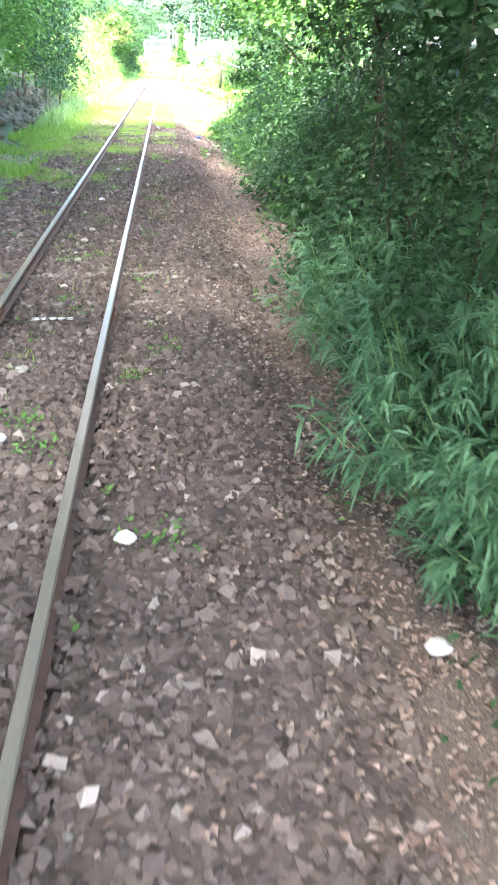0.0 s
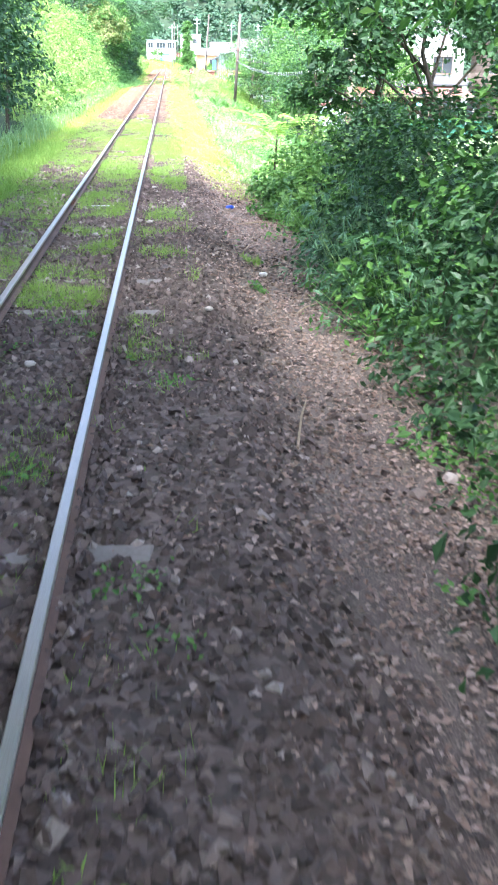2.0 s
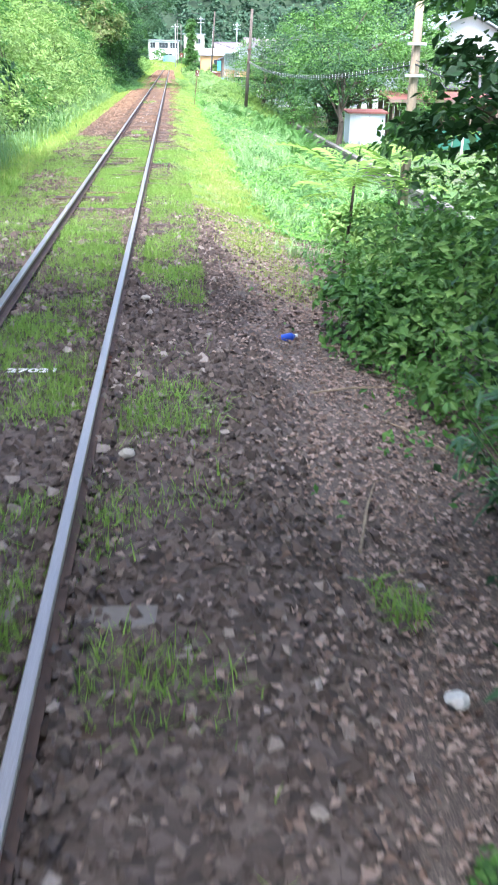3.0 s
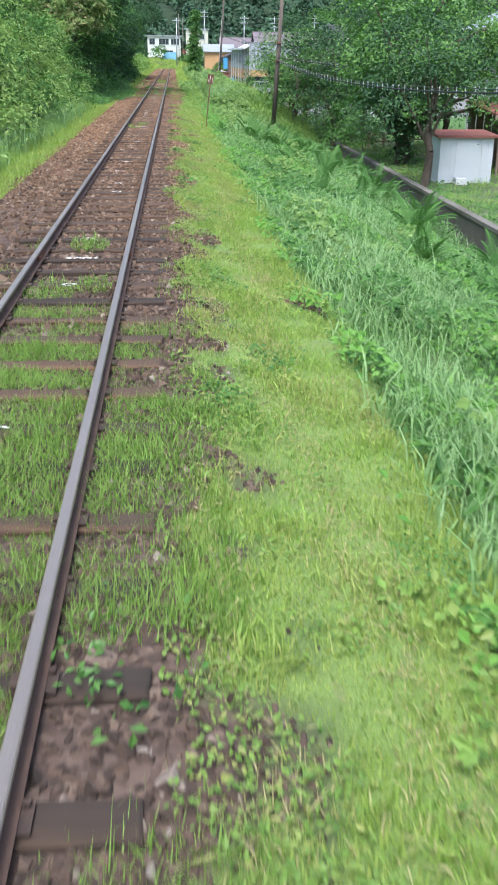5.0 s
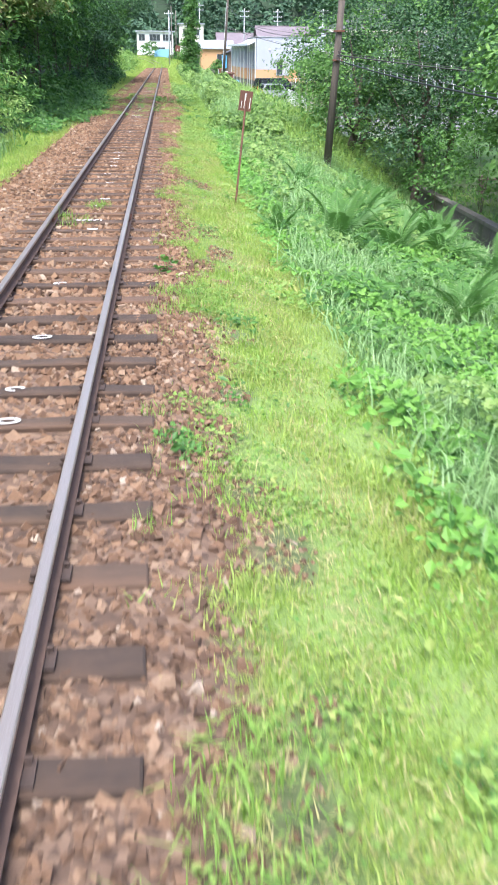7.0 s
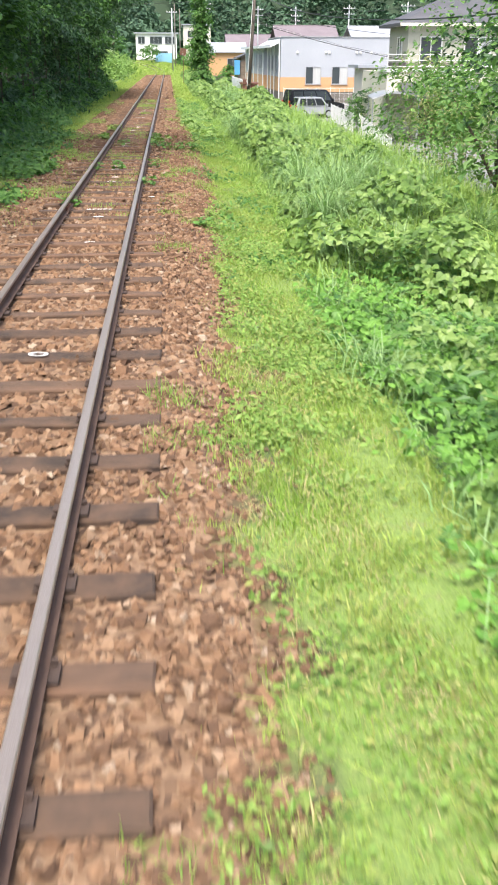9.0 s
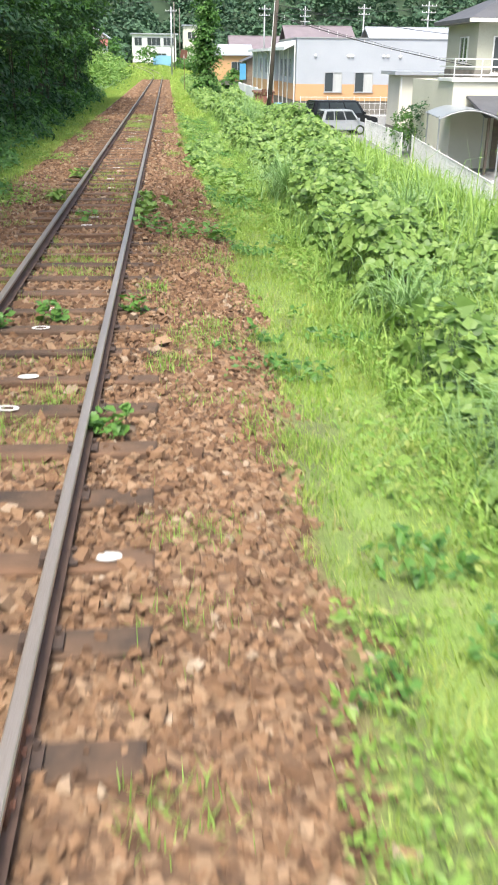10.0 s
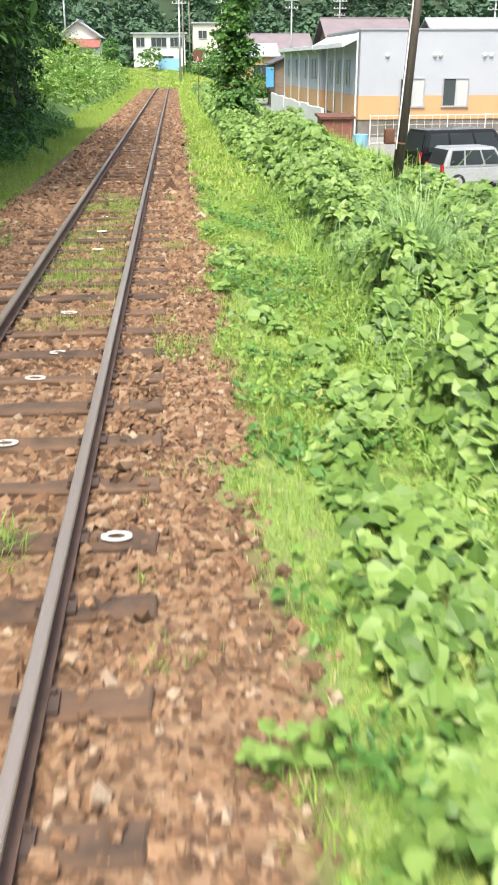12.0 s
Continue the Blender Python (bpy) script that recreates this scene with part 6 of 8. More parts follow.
def make_village_trees():
    rng = np.random.default_rng(51)
    # the spreading tree by the canal
    blobs = [(-1.7, 0.5, 3.9, 1.5, 1.8, 1.3), (-1.4, -1.6, 4.8, 1.6, 1.7, 1.4), (-0.4, 1.5, 5.8, 2.2, 2.4, 1.7), (2.4, -1.2, 5.2, 2.4, 2.4, 1.7), (4.6, 0.8, 4.5, 2.4, 2.4, 1.6), (0.8, -2.6, 4.1, 1.8, 1.7, 1.2),
             (-1.4, 1.6, 6.6, 1.8, 2.2, 1.5), (2.2, 1.2, 7.4, 2.4, 2.4, 1.6), (3.8, 1.6, 3.0, 1.9, 1.9, 1.2), (-0.6, 2.6, 3.3, 1.6, 1.7, 1.2), (6.2, 2.2, 5.6, 2.2, 2.2, 1.6), (5.6, -0.8, 6.6, 1.9, 1.9, 1.4)]
    low = [(-1.9, -0.8, 2.5, 0.9, 1.0, 0.7), (0.4, -2.9, 2.7, 0.9, 0.9, 0.6), (2.4, -2.4, 3.0, 1.1, 1.0, 0.7), (4.6, -1.2, 2.8, 1.0, 1.0, 0.7), (-1.6, 1.2, 2.4, 1.0, 1.1, 0.7)]
    tree((12.1, 90.0), 4.6, 0.34, blobs + low, 24000, 0.17, 0.1, "tree_leaf", "wide-spreading broad-leaved tree beside the canal", rng, (-0.4, 0), per=75)
    # Ivy on the trunk; its upper clumps stand in for the crown's shade.
    shrub("shrub", (12.0, 89.6), [(0, 0, 0.6, 0.55, 0.55, 0.6), (0, 0, 1.5, 0.7, 0.7, 0.7), (0.2, 0, 2.4, 1.3, 1.2, 0.8), (-0.8, 0, 2.9, 1.1, 1.0, 0.7)], 5200, 0.12, 0.08, "dark_shaded_leaf", "dark ivy thicket round the foot of a tree, standing in for crown shade", rng)
    # rough grass and weeds on the far side of the canal
    x, y = scatter(10.98, 19, 56, 100, 130, rng, lambda x, y: patchy(x, y, 0.5, np.interp(x, [11, 11.5, 13, 19], [-0.8, -0.1, 0.3, 0.5]) + 0.2 * rng.normal(0, 1, len(x)), 51.0))
    joined("garden_grass", [blades(on_ground(x, y), 0.2, 0.014, rng, 1.2, 0.6)], M["meadow_grass"], "rough grass on the ground beyond the canal", "grass")
    x, y = scatter(10.98, 19, 56, 100, 60, rng, lambda x, y: patchy(x, y, 0.6, np.interp(x, [11, 11.6, 19], [-0.5, 0.2, 0.5]) + 0.2 * rng.normal(0, 1, len(x)), 53.0))
    joined("garden_weeds", [leaves(on_ground(x, y) + np.stack([0 * x, 0 * x, rng.uniform(0.01, 0.2, len(x))], -1), np.tile([-0.2, -0.3, 1.0], (len(x), 1)), 0.11, 0.06, rng)], M["bush"], "low dark weeds on the ground beyond the canal", "weeds")
    for x, y, h, mat, n in ((11.08, 81.6, 5.6, "dark_shaded_leaf", 2600), (13.0, 105.5, 6.5, "dark_shaded_leaf", 4200), (10.6, 101.5, 6.0, "dark_shaded_leaf", 4200), (9.6, 107.0, 6.2, "dark_shaded_leaf", 4200), (12.4, 111.5, 6.6, "tree_leaf", 3600),
                            (15.6, 95.5, 6.5, "tree_leaf", 3600), (16.5, 104, 7.0, "dark_shaded_leaf", 3200), (9.4, 113.5, 4.6, "tree_leaf", 2600), (13.6, 97.0, 5.6, "dark_shaded_leaf", 3200), (8.6, 104.0, 4.4, "tree_leaf", 2600), (17.5, 86.0, 5.0, "tree_leaf", 2600)):
        low = 3.9 if y < 85 else 1.9
        blobs = [(-1.2, 0.4, h * 0.6, 1.8, 2.0, 1.5), (1.0, -0.6, h * 0.68, 1.8, 2.0, 1.5), (-0.2, 0.6, h * 0.92, 2.0, 2.1, 1.5), (-0.6, -1.3, max(low, h * 0.38), 1.5, 1.5, 1.2)]
        tree((x, y), h * 0.75, 0.17, blobs, int(n * 2.1), 0.125, 0.075, mat, "leafy village tree beyond the canal", rng, (0.2, 0.1), group="village trees beyond the canal", per=60)
    for x, y, s, mat in ((11.4, 96, 1.2, "tree_leaf"), (10.8, 99.0, 1.3, "bush"), (9.6, 103.5, 1.2, "bright_bush"), (11.6, 102.5, 1.4, "bush"), (8.8, 108.5, 1.2, "bush"), (9.6, 117.5, 1.4, "chestnut"), (10.3, 121.0, 1.6, "bush"),
                         (10.6, 124.5, 1.75, "chestnut"), (11.5, 106.0, 1.7, "dark_shaded_leaf"), (13.5, 109.0, 1.8, "dark_shaded_leaf"), (12.0, 113.5, 1.6, "dark_shaded_leaf"), (15.0, 108.0, 1.8, "dark_shaded_leaf"), (10.4, 110.2, 1.5, "dark_shaded_leaf"), (17.0, 112.0, 1.9, "dark_shaded_leaf"), (13.6, 149.0, 1.1, "dark_shaded_leaf"), (14.6, 149.6, 1.0, "bush"), (13.0, 150.8, 0.9, "bush"), (16.8, 141.5, 1.0, "bush")):
        blobs = [(0, 0, 0.8 * s, 0.95 * s, 0.95 * s, 0.8 * s), (0.3 * s, 0.3 * s, 1.5 * s, 0.8 * s, 0.85 * s, 0.75 * s), (-0.3 * s, -0.2 * s, 1.9 * s, 0.6 * s, 0.65 * s, 0.6 * s)]
        near = 115 < y < 126
        shrub("shrub", (x, y), blobs, 4200 if near else 1500, 0.095 if near else 0.14, 0.05 if near else 0.075, mat, "garden shrub beyond the embankment", rng, group="garden shrubs of the village")
    # round clipped shrubs by the far houses, and the column of ivy
    for x, y, s in ((9.6, 236.0, 1.5), (13.4, 262, 2.2), (-2.2, 266, 1.6), (4.6, 262, 2.2), (5.6, 258, 2.0), (8.4, 272, 2.4), (-7.5, 258, 1.8)):
        blobs = [(0, 0, 0.9 * s, 1.0 * s, 1.0 * s, 0.85 * s), (0.4 * s, 0.1, 1.4 * s, 0.7 * s, 0.7 * s, 0.6 * s)]
        shrub("shrub", (x, y), blobs, 900, 0.3, 0.2, "bush", "rounded garden shrub by the far houses", rng, group="shrubs by the far houses")
    blobs = [(0.1 * math.sin(k * 2.0), 0.1 * math.cos(k * 3.0), 0.4 + 0.68 * k, 0.85 - 0.03 * k + 0.12 * math.sin(k * 1.9), 0.8, 0.7) for k in range(11)]
    tree((3.95, 174.0), 7.4, 0.14, blobs, 9000, 0.17, 0.13, "bush", "old post wholly overgrown with ivy", rng, (0.15, 0), "ivy", "ivy_column")


make_village_trees()


def make_far_woods():
    """The wooded hills that close the view: clumps of leaves over the rising ground."""
    rng = np.random.default_rng(53)
    pieces = []
    n = 2300
    x = rng.uniform(-75, 125, n)
    y = 302 + rng.uniform(0, 1, n) ** 1.3 * 170
    z = ground_z(x, y)
    r = rng.uniform(2.0, 3.6, n)
    tall = rng.random(n) < 0.55
    blobs = np.stack([x, y, z + np.where(tall, r * 1.6, r * 0.9), np.where(tall, r * 0.7, r), np.where(tall, r * 0.7, r), np.where(tall, r * 1.9, r * 0.95)], -1)
    P, N = lumps(blobs, 100000, rng, 0.75, 22)
    pieces.append(leaves(P, N, 1.15, 0.8, rng))
    joined("far_woods", pieces, M["hazy_far_leaf"], "dark wooded hillside behind the village", "woods")


make_far_woods()


# ---------------------------------------------------------------- the village
def extrude(bm, outline, axis, a, b):
    """A solid with the outline in the two other axes, from a to b along the axis."""
    def at(u, v, w):
        return (w, u, v) if axis == "x" else (u, w, v)
    lo = [bm.verts.new(at(u, v, a)) for u, v in outline]
    hi = [bm.verts.new(at(u, v, b)) for u, v in outline]
    bm.faces.new(lo)
    bm.faces.new(hi[::-1])
    n = len(outline)
    for i in range(n):
        bm.faces.new((lo[i], hi[i], hi[(i + 1) % n], lo[(i + 1) % n]))
    bmesh.ops.recalc_face_normals(bm, faces=bm.faces[:])
    return bm


def gable_roof(parent, x0, x1, y0, y1, eave, ridge, axis, over, mat, thick=0.12, name="roof"):
    """Two slopes with overhanging eaves; axis is the way the ridge runs."""
    u0, u1, a, b = (y0, y1, x0, x1) if axis == "x" else (x0, x1, y0, y1)
    m = (u0 + u1) / 2
    k = (ridge - eave) / (m - u0)
    out = [(u0 - over, eave - k * over), (m, ridge), (u1 + over, eave - k * over), (u1 + over, eave - k * over + thick), (m, ridge + thick), (u0 - over, eave - k * over + thick)]
    r = part(name, extrude(bmesh.new(), out, axis, a - over, b + over), mat, parent)
    cap = bmesh.new()
    extrude(cap, [(m - 0.14, ridge + thick - 0.02), (m - 0.1, ridge + thick + 0.1), (m + 0.1, ridge + thick + 0.1), (m + 0.14, ridge + thick - 0.02)], axis, a - over, b + over)
    part("ridge_cap", cap, mat, r)
    # the ends under the slopes
    return r


def hip_roof(parent, x0, x1, y0, y1, eave, ridge, over, mat, name="roof"):
    bm = bmesh.new()
    x0, x1, y0, y1 = x0 - over, x1 + over, y0 - over, y1 + over
    d = min(x1 - x0, y1 - y0) / 2
    base = [bm.verts.new((x, y, eave)) for x, y in ((x0, y0), (x1, y0), (x1, y1), (x0, y1))]
    low = [bm.verts.new((x, y, eave - 0.16)) for x, y in ((x0, y0), (x1, y0), (x1, y1), (x0, y1))]
    if x1 - x0 > y1 - y0:
        r = [bm.verts.new((x0 + d, (y0 + y1) / 2, ridge)), bm.verts.new((x1 - d, (y0 + y1) / 2, ridge))]
        faces = [(base[0], base[1], r[1], r[0]), (base[1], base[2], r[1]), (base[2], base[3], r[0], r[1]), (base[3], base[0], r[0])]
    else:
        r = [bm.verts.new(((x0 + x1) / 2, y0 + d, ridge)), bm.verts.new(((x0 + x1) / 2, y1 - d, ridge))]
        faces = [(base[0], base[1], r[0]), (base[1], base[2], r[1], r[0]), (base[2], base[3], r[1]), (base[3], base[0], r[0], r[1])]
    for f in faces:
        bm.faces.new(f)
    for i in range(4):
        bm.faces.new((low[i], low[(i + 1) % 4], base[(i + 1) % 4], base[i]))
    bm.faces.new(low[::-1])
    bmesh.ops.recalc_face_normals(bm, faces=bm.faces[:])
    return part(name, bm, mat, parent)


def window(parent, face, at, u0, u1, z0, z1, frame_mat, panes=2, curtain=0, sill=True, name="window"):
    """A window on a wall that faces -y ("y") or -x ("x") at that coordinate: frame, panes, sill."""
    def dims(ua, ub, da, db, za, zb):
        return (ua, ub, at - db, at - da, za, zb) if face == "y" else (at - db, at - da, ua, ub, za, zb)
    w, bm = 0.05, bmesh.new()
    for ua, ub, za, zb in ((u0, u1, z1 - w, z1), (u0, u1, z0, z0 + w), (u0, u0 + w, z0 + w, z1 - w), (u1 - w, u1, z0 + w, z1 - w)):
        box(bm, *dims(ua, ub, 0.0, 0.07, za, zb))
    for k in range(1, panes):
        u = u0 + (u1 - u0) * k / panes
        box(bm, *dims(u - 0.025, u + 0.025, 0.0, 0.06, z0 + w, z1 - w))
    f = part(name, bm, frame_mat, parent)
    for k in range(panes):
        ua, ub = u0 + (u1 - u0) * k / panes, u0 + (u1 - u0) * (k + 1) / panes
        boxed("pane", dims(ua + 0.03, ub - 0.03, 0.005, 0.025, z0 + w, z1 - w), M["curtain"] if k in (curtain if isinstance(curtain, tuple) else ()) else M["glass"], f)
    if sill:
        boxed("sill", dims(u0 - 0.06, u1 + 0.06, 0.0, 0.1, z0 - 0.05, z0 - 0.003), frame_mat, f)
    return f


def make_clinic():
    c = empty("clinic_building", (0, 0, 0), 0, "long low pale grey building with an ochre base band", "building")
    y = 189.6
    boxed("wall", (12.45, 30.0, y, 203.0, 0.52, 4.22), M["wall_grey"], c, "pale blue-grey metal siding")
    boxed("base_wall", (12.42, 30.03, y - 0.03, 203.03, -0.85, 0.517), M["wall_orange"], c, "ochre orange base band")
    boxed("plinth", (12.46, 29.99, y + 0.02, 202.98, -2.0, -0.853), M["concrete"], c)
    boxed("parapet_cap", (12.38, 30.07, y - 0.07, 203.07, 4.223, 4.3), M["galvanised"], c)
    for x0, x1 in ((14.95, 16.5), (17.63, 19.25), (22.6, 24.2), (25.6, 27.2)):
        window(c, "y", y - 0.03, x0, x1, -0.12, 1.52, M["galvanised"], 2, (1,))
    for x in (14.1, 17.0, 17.35, 20.1, 20.5, 21.6):
        bm = bmesh.new()
        bmesh.ops.create_uvsphere(bm, u_segments=10, v_segments=6, radius=0.14, matrix=Matrix.Translation((x, y - 0.03, 2.82)))
        part("vent_cowl", bm, M["wall_white"], c)
    # the wing that runs back along the line
    w = empty("clinic_wing", (0, 0, 0), 0, "grey side wing with a white roof and white downpipes", "building")
    skew = lambda yy: 12.4 - (yy - 190.2) * 0.026
    for name, z0, z1, mat in (("wall", 0.52, 3.55, "wall_grey"), ("base_wall", -0.85, 0.517, "wall_orange"), ("plinth", -2.0, -0.853, "concrete")):
        bm = bmesh.new()
        off = {"wall": 0.0, "base_wall": -0.03, "plinth": 0.02}[name]
        lo = [(skew(203.1) + off, 203.1), (18.0, 203.1), (18.0, 222.6), (skew(222.6) + off, 222.6)]
        vs = [[bm.verts.new((px, py, z)) for px, py in lo] for z in (z0, z1)]
        bm.faces.new(vs[0][::-1])
        bm.faces.new(vs[1])
        for i in range(4):
            bm.faces.new((vs[0][i], vs[0][(i + 1) % 4], vs[1][(i + 1) % 4], vs[1][i]))
        part(name, bm, M[mat], w)
    bm = bmesh.new()
    vs = [[bm.verts.new(p) for p in ((11.35, 203.1, z), (18.2, 203.1, z + 0.7), (18.2, 222.9, z + 0.7), (10.9, 222.9, z))] for z in (3.3, 3.56)]
    bm.faces.new(vs[0][::-1])
    bm.faces.new(vs[1])
    for i in range(4):
        bm.faces.new((vs[0][i], vs[0][(i + 1) % 4], vs[1][(i + 1) % 4], vs[1][i]))
    part("roof", bm, M["roof_white"], w)
    for yy in (203.6, 208.4, 213.2, 218.0, 222.2):
        bm = tube(bmesh.new(), (skew(yy) - 0.09, yy, -1.9), (skew(yy) - 0.09, yy, 3.0), 0.055, 0.055, 8)
        tube(bm, (skew(yy) - 0.09, yy, 3.0), (11.4, yy, 3.34), 0.055, 0.055, 8)
        part("downpipe", bm, M["wall_white"], w)
    for yy in (205.3, 206.8, 210.2, 215.2, 219.8):
        window(w, "x", skew(yy) - 0.0, yy - 0.4, yy + 0.4, 1.2, 2.7, M["galvanised"], 1, (), False)
    part("eave_roof", extrude(bmesh.new(), [(11.4, 3.28), (12.36, 3.72), (12.36, 4.06), (11.4, 3.56)], "y", 190.2, 203.0), M["roof_white"], c, "white metal eave roof")
    # the near gable's downpipe belongs to the main block
    part("downpipe", tube(bmesh.new(), (12.33, 190.0, -1.9), (12.33, 190.0, 4.1), 0.06, 0.06, 8), M["wall_white"], c)
    # side windows of the main block along the line
    for yy in (193.5, 197.0, 200.5):
        window(c, "x", 12.42, yy - 0.5, yy + 0.5, 1.0, 2.6, M["galvanised"], 1, (), False)
        part("downpipe", tube(bmesh.new(), (12.35, yy + 1.6, -1.9), (12.35, yy + 1.6, 4.1), 0.06, 0.06, 8), M["wall_white"], c)


make_clinic()


def make_house(label, x0, x1, y0, y1, z0, z1, wall, roof, ridge, axis="x", over=0.5, windows=(), kind="gable", name="house"):
    h = empty(name, (0, 0, 0), 0, label, "house")
    bm = bmesh.new()
    if kind == "gable":
        u0, u1, a, b = (y0, y1, x0, x1) if axis == "x" else (x0, x1, y0, y1)
        extrude(bm, [(u0, z0), (u1, z0), (u1, z1), ((u0 + u1) / 2, ridge - 0.02), (u0, z1)], axis, a, b)
    else:
        box(bm, x0, x1, y0, y1, z0, z1)
    part("wall", bm, M[wall], h)
    boxed("plinth", (x0 - 0.04, x1 + 0.04, y0 - 0.04, y1 + 0.04, z0 - 0.3, z0 + 0.3), M["concrete"], h)
    if kind == "gable":
        gable_roof(h, x0, x1, y0, y1, z1 + 0.02, ridge + 0.02, axis, over, M[roof])
    elif kind == "hip":
        hip_roof(h, x0, x1, y0, y1, z1, ridge, over, M[roof])
    else:
        boxed("roof", (x0 - over, x1 + over, y0 - over, y1 + over, z1 + 0.003, z1 + 0.22), M[roof], h)
    for w in windows:
        window(h, *w)
    return h


W = M["wall_white"]
G = M["galvanised"]
# cream house beside the clinic's lot
cream = make_house("cream rendered house with a shallow grey roof", 16.3, 23.5, 166.8, 170.2, -1.9, 1.62, "wall_cream", "roof_grey", 2.1, "x", 0.45,
                   [("y", 166.8, 18.6, 19.9, -0.7, 0.5, G, 2)], "flat")
part("downpipe", tube(bmesh.new(), (16.38, 166.7, -1.9), (16.38, 166.7, 1.5), 0.05, 0.05, 8), W, cream)
# two-storey house with a balcony
olive = make_house("two-storey olive-beige house with a dark hipped roof and balcony", 14.9, 22.0, 146.7, 151.5, 1.8, 4.2, "wall_olive", "roof_dark", 5.6, "x", 0.6,
                   [("y", 146.7, 15.6, 16.9, 1.95, 3.5, W, 2, ()), ("y", 146.7, 18.2, 19.8, 1.95, 3.5, W, 2, (1,)), ("x", 14.9, 148.0, 149.2, 2.4, 3.5, W, 2)], "hip")
boxed("lower_wall", (13.3, 21.7, 144.4, 151.4, -1.9, 1.65), M["wall_cream"], olive, "pale ground-floor wall")
boxed("eave_board", (14.26, 22.64, 146.06, 146.095, 4.03, 4.19), M["wall_cream"], olive)
boxed("balcony_floor", (13.2, 21.8, 144.3, 146.65, 1.653, 1.78), M["wall_white"], olive)
for z in (1.9, 2.22, 2.52):
    boxed("balcony_rail", (13.25, 21.7, 144.35, 144.4, z, z + 0.045), M["wall_white"], olive)
    boxed("balcony_rail", (13.25, 13.3, 144.42, 146.6, z, z + 0.045), M["wall_white"], olive)
for k in range(8):
    boxed("baluster", (13.26 + k * 1.18, 13.3 + k * 1.18, 144.36, 144.39, 1.78, 2.52), M["wall_white"], olive)
part("porch_roof", extrude(bmesh.new(), [(141.6, 0.35), (144.38, 1.0), (144.38, 1.1), (141.6, 0.47)], "x", 13.9, 19.9), M["roof_dark"], olive)
for x in (14.1, 19.6):
    boxed("porch_post", (x, x + 0.1, 141.8, 141.9, -1.95, 0.4), M["wall_brown"], olive)
boxed("porch_door", (15.2, 16.9, 144.33, 144.39, -1.9, 0.3), M["wall_brown"], olive, "brown sliding front door")


def make_carport():
    c = empty("carport", (11.75, 140.6, -1.95), -8, "arched smoked-plastic carport on thin metal posts", "carport")
    n, w, l, h = 12, 2.5, 4.6, 2.15
    bm = bmesh.new()
    rows = []
    for dz in (0.0, 0.02):
        rows.append([[bm.verts.new((w * i / n, l * j, h + 0.5 * math.sin(math.pi * (0.12 + 0.8 * i / n)) + dz)) for i in range(n + 1)] for j in (0, 1)])
    for k, flip in ((0, True), (1, False)):
        for i in range(n):
            f = (rows[k][0][i], rows[k][0][i + 1], rows[k][1][i + 1], rows[k][1][i])
            bm.faces.new(f[::-1] if flip else f)
    part("roof_sheet", bm, M["carport_sheet"], c)
    for j in range(5):
        pts = [(w * i / n, l * j / 4, h + 0.5 * math.sin(math.pi * (0.12 + 0.8 * i / n)) - 0.03) for i in range(n + 1)]
        wire("roof_rib", pts, 0.03, M["galvanised"], c)
    for x in (0.05, w - 0.05):
        for y in (0.4, l - 0.4):
            part("post", tube(bmesh.new(), (x, y, 0), (x, y, h + 0.25), 0.035, 0.035, 8), M["galvanised"], c)


make_carport()


def make_mesh_fence(label, a, b, top, base, spacing=2.0, mat="wall_white", wires=9, name="mesh_fence", bars=14):
    """Posts with a top rail, a bottom rail and a mesh of thin rods in each bay."""
    f = empty(name, (0, 0, 0), 0, label, "fence")
    a, b = Vector((*a, 0)), Vector((*b, 0))
    n = max(1, round((b - a).length / spacing))
    for i in range(n + 1):
        p = a.lerp(b, i / n)
        part("post", tube(bmesh.new(), (p.x, p.y, base - 0.1), (p.x, p.y, top + 0.04), 0.03, 0.03, 7), M[mat], f)
        if i < n:
            q = a.lerp(b, (i + 1) / n)
            bm = bmesh.new()
            for z, r in ((top - 0.03, 0.02), (base + 0.1, 0.02)):
                tube(bm, (p.x, p.y, z), (q.x, q.y, z), r, r, 5, False)
            for k in range(1, wires):
                z = base + 0.1 + (top - 0.13 - base) * k / wires
                tube(bm, (p.x, p.y, z), (q.x, q.y, z), 0.009, 0.009, 4, False)
            for k in range(1, bars):
                s = p.lerp(q, k / bars)
                tube(bm, (s.x, s.y, base + 0.1), (s.x, s.y, top - 0.03), 0.009, 0.009, 4, False)
            part("mesh_panel", bm, M[mat], f)
    return f


make_mesh_fence("white wire-mesh garden fence on steel posts", (10.3, 129.5), (12.35, 147.0), -0.72, -1.95)
make_mesh_fence("white rail fence round the clinic's lot", (12.2, 184.5), (26.0, 186.0), -0.35, -1.95, 2.3, wires=3, bars=5)
make_mesh_fence("white rail fence beside the parked cars", (12.9, 160.6), (12.35, 149.0), -0.75, -1.95, 1.9)
# low white wall panels along the foot of the bank
panel = empty("panel_wall", (0, 0, 0), 0, "pale concrete panel wall at the foot of the bank", "wall")
for k in range(9):
    yy = 177.5 + k * 2.9
    boxed("wall_panel", (8.35 + 0.02 * (k % 3), 8.47 + 0.02 * (k % 3), yy, yy + 2.84, -1.9, 0.36 - 0.05 * (k % 2)), M["wall_white"], panel)


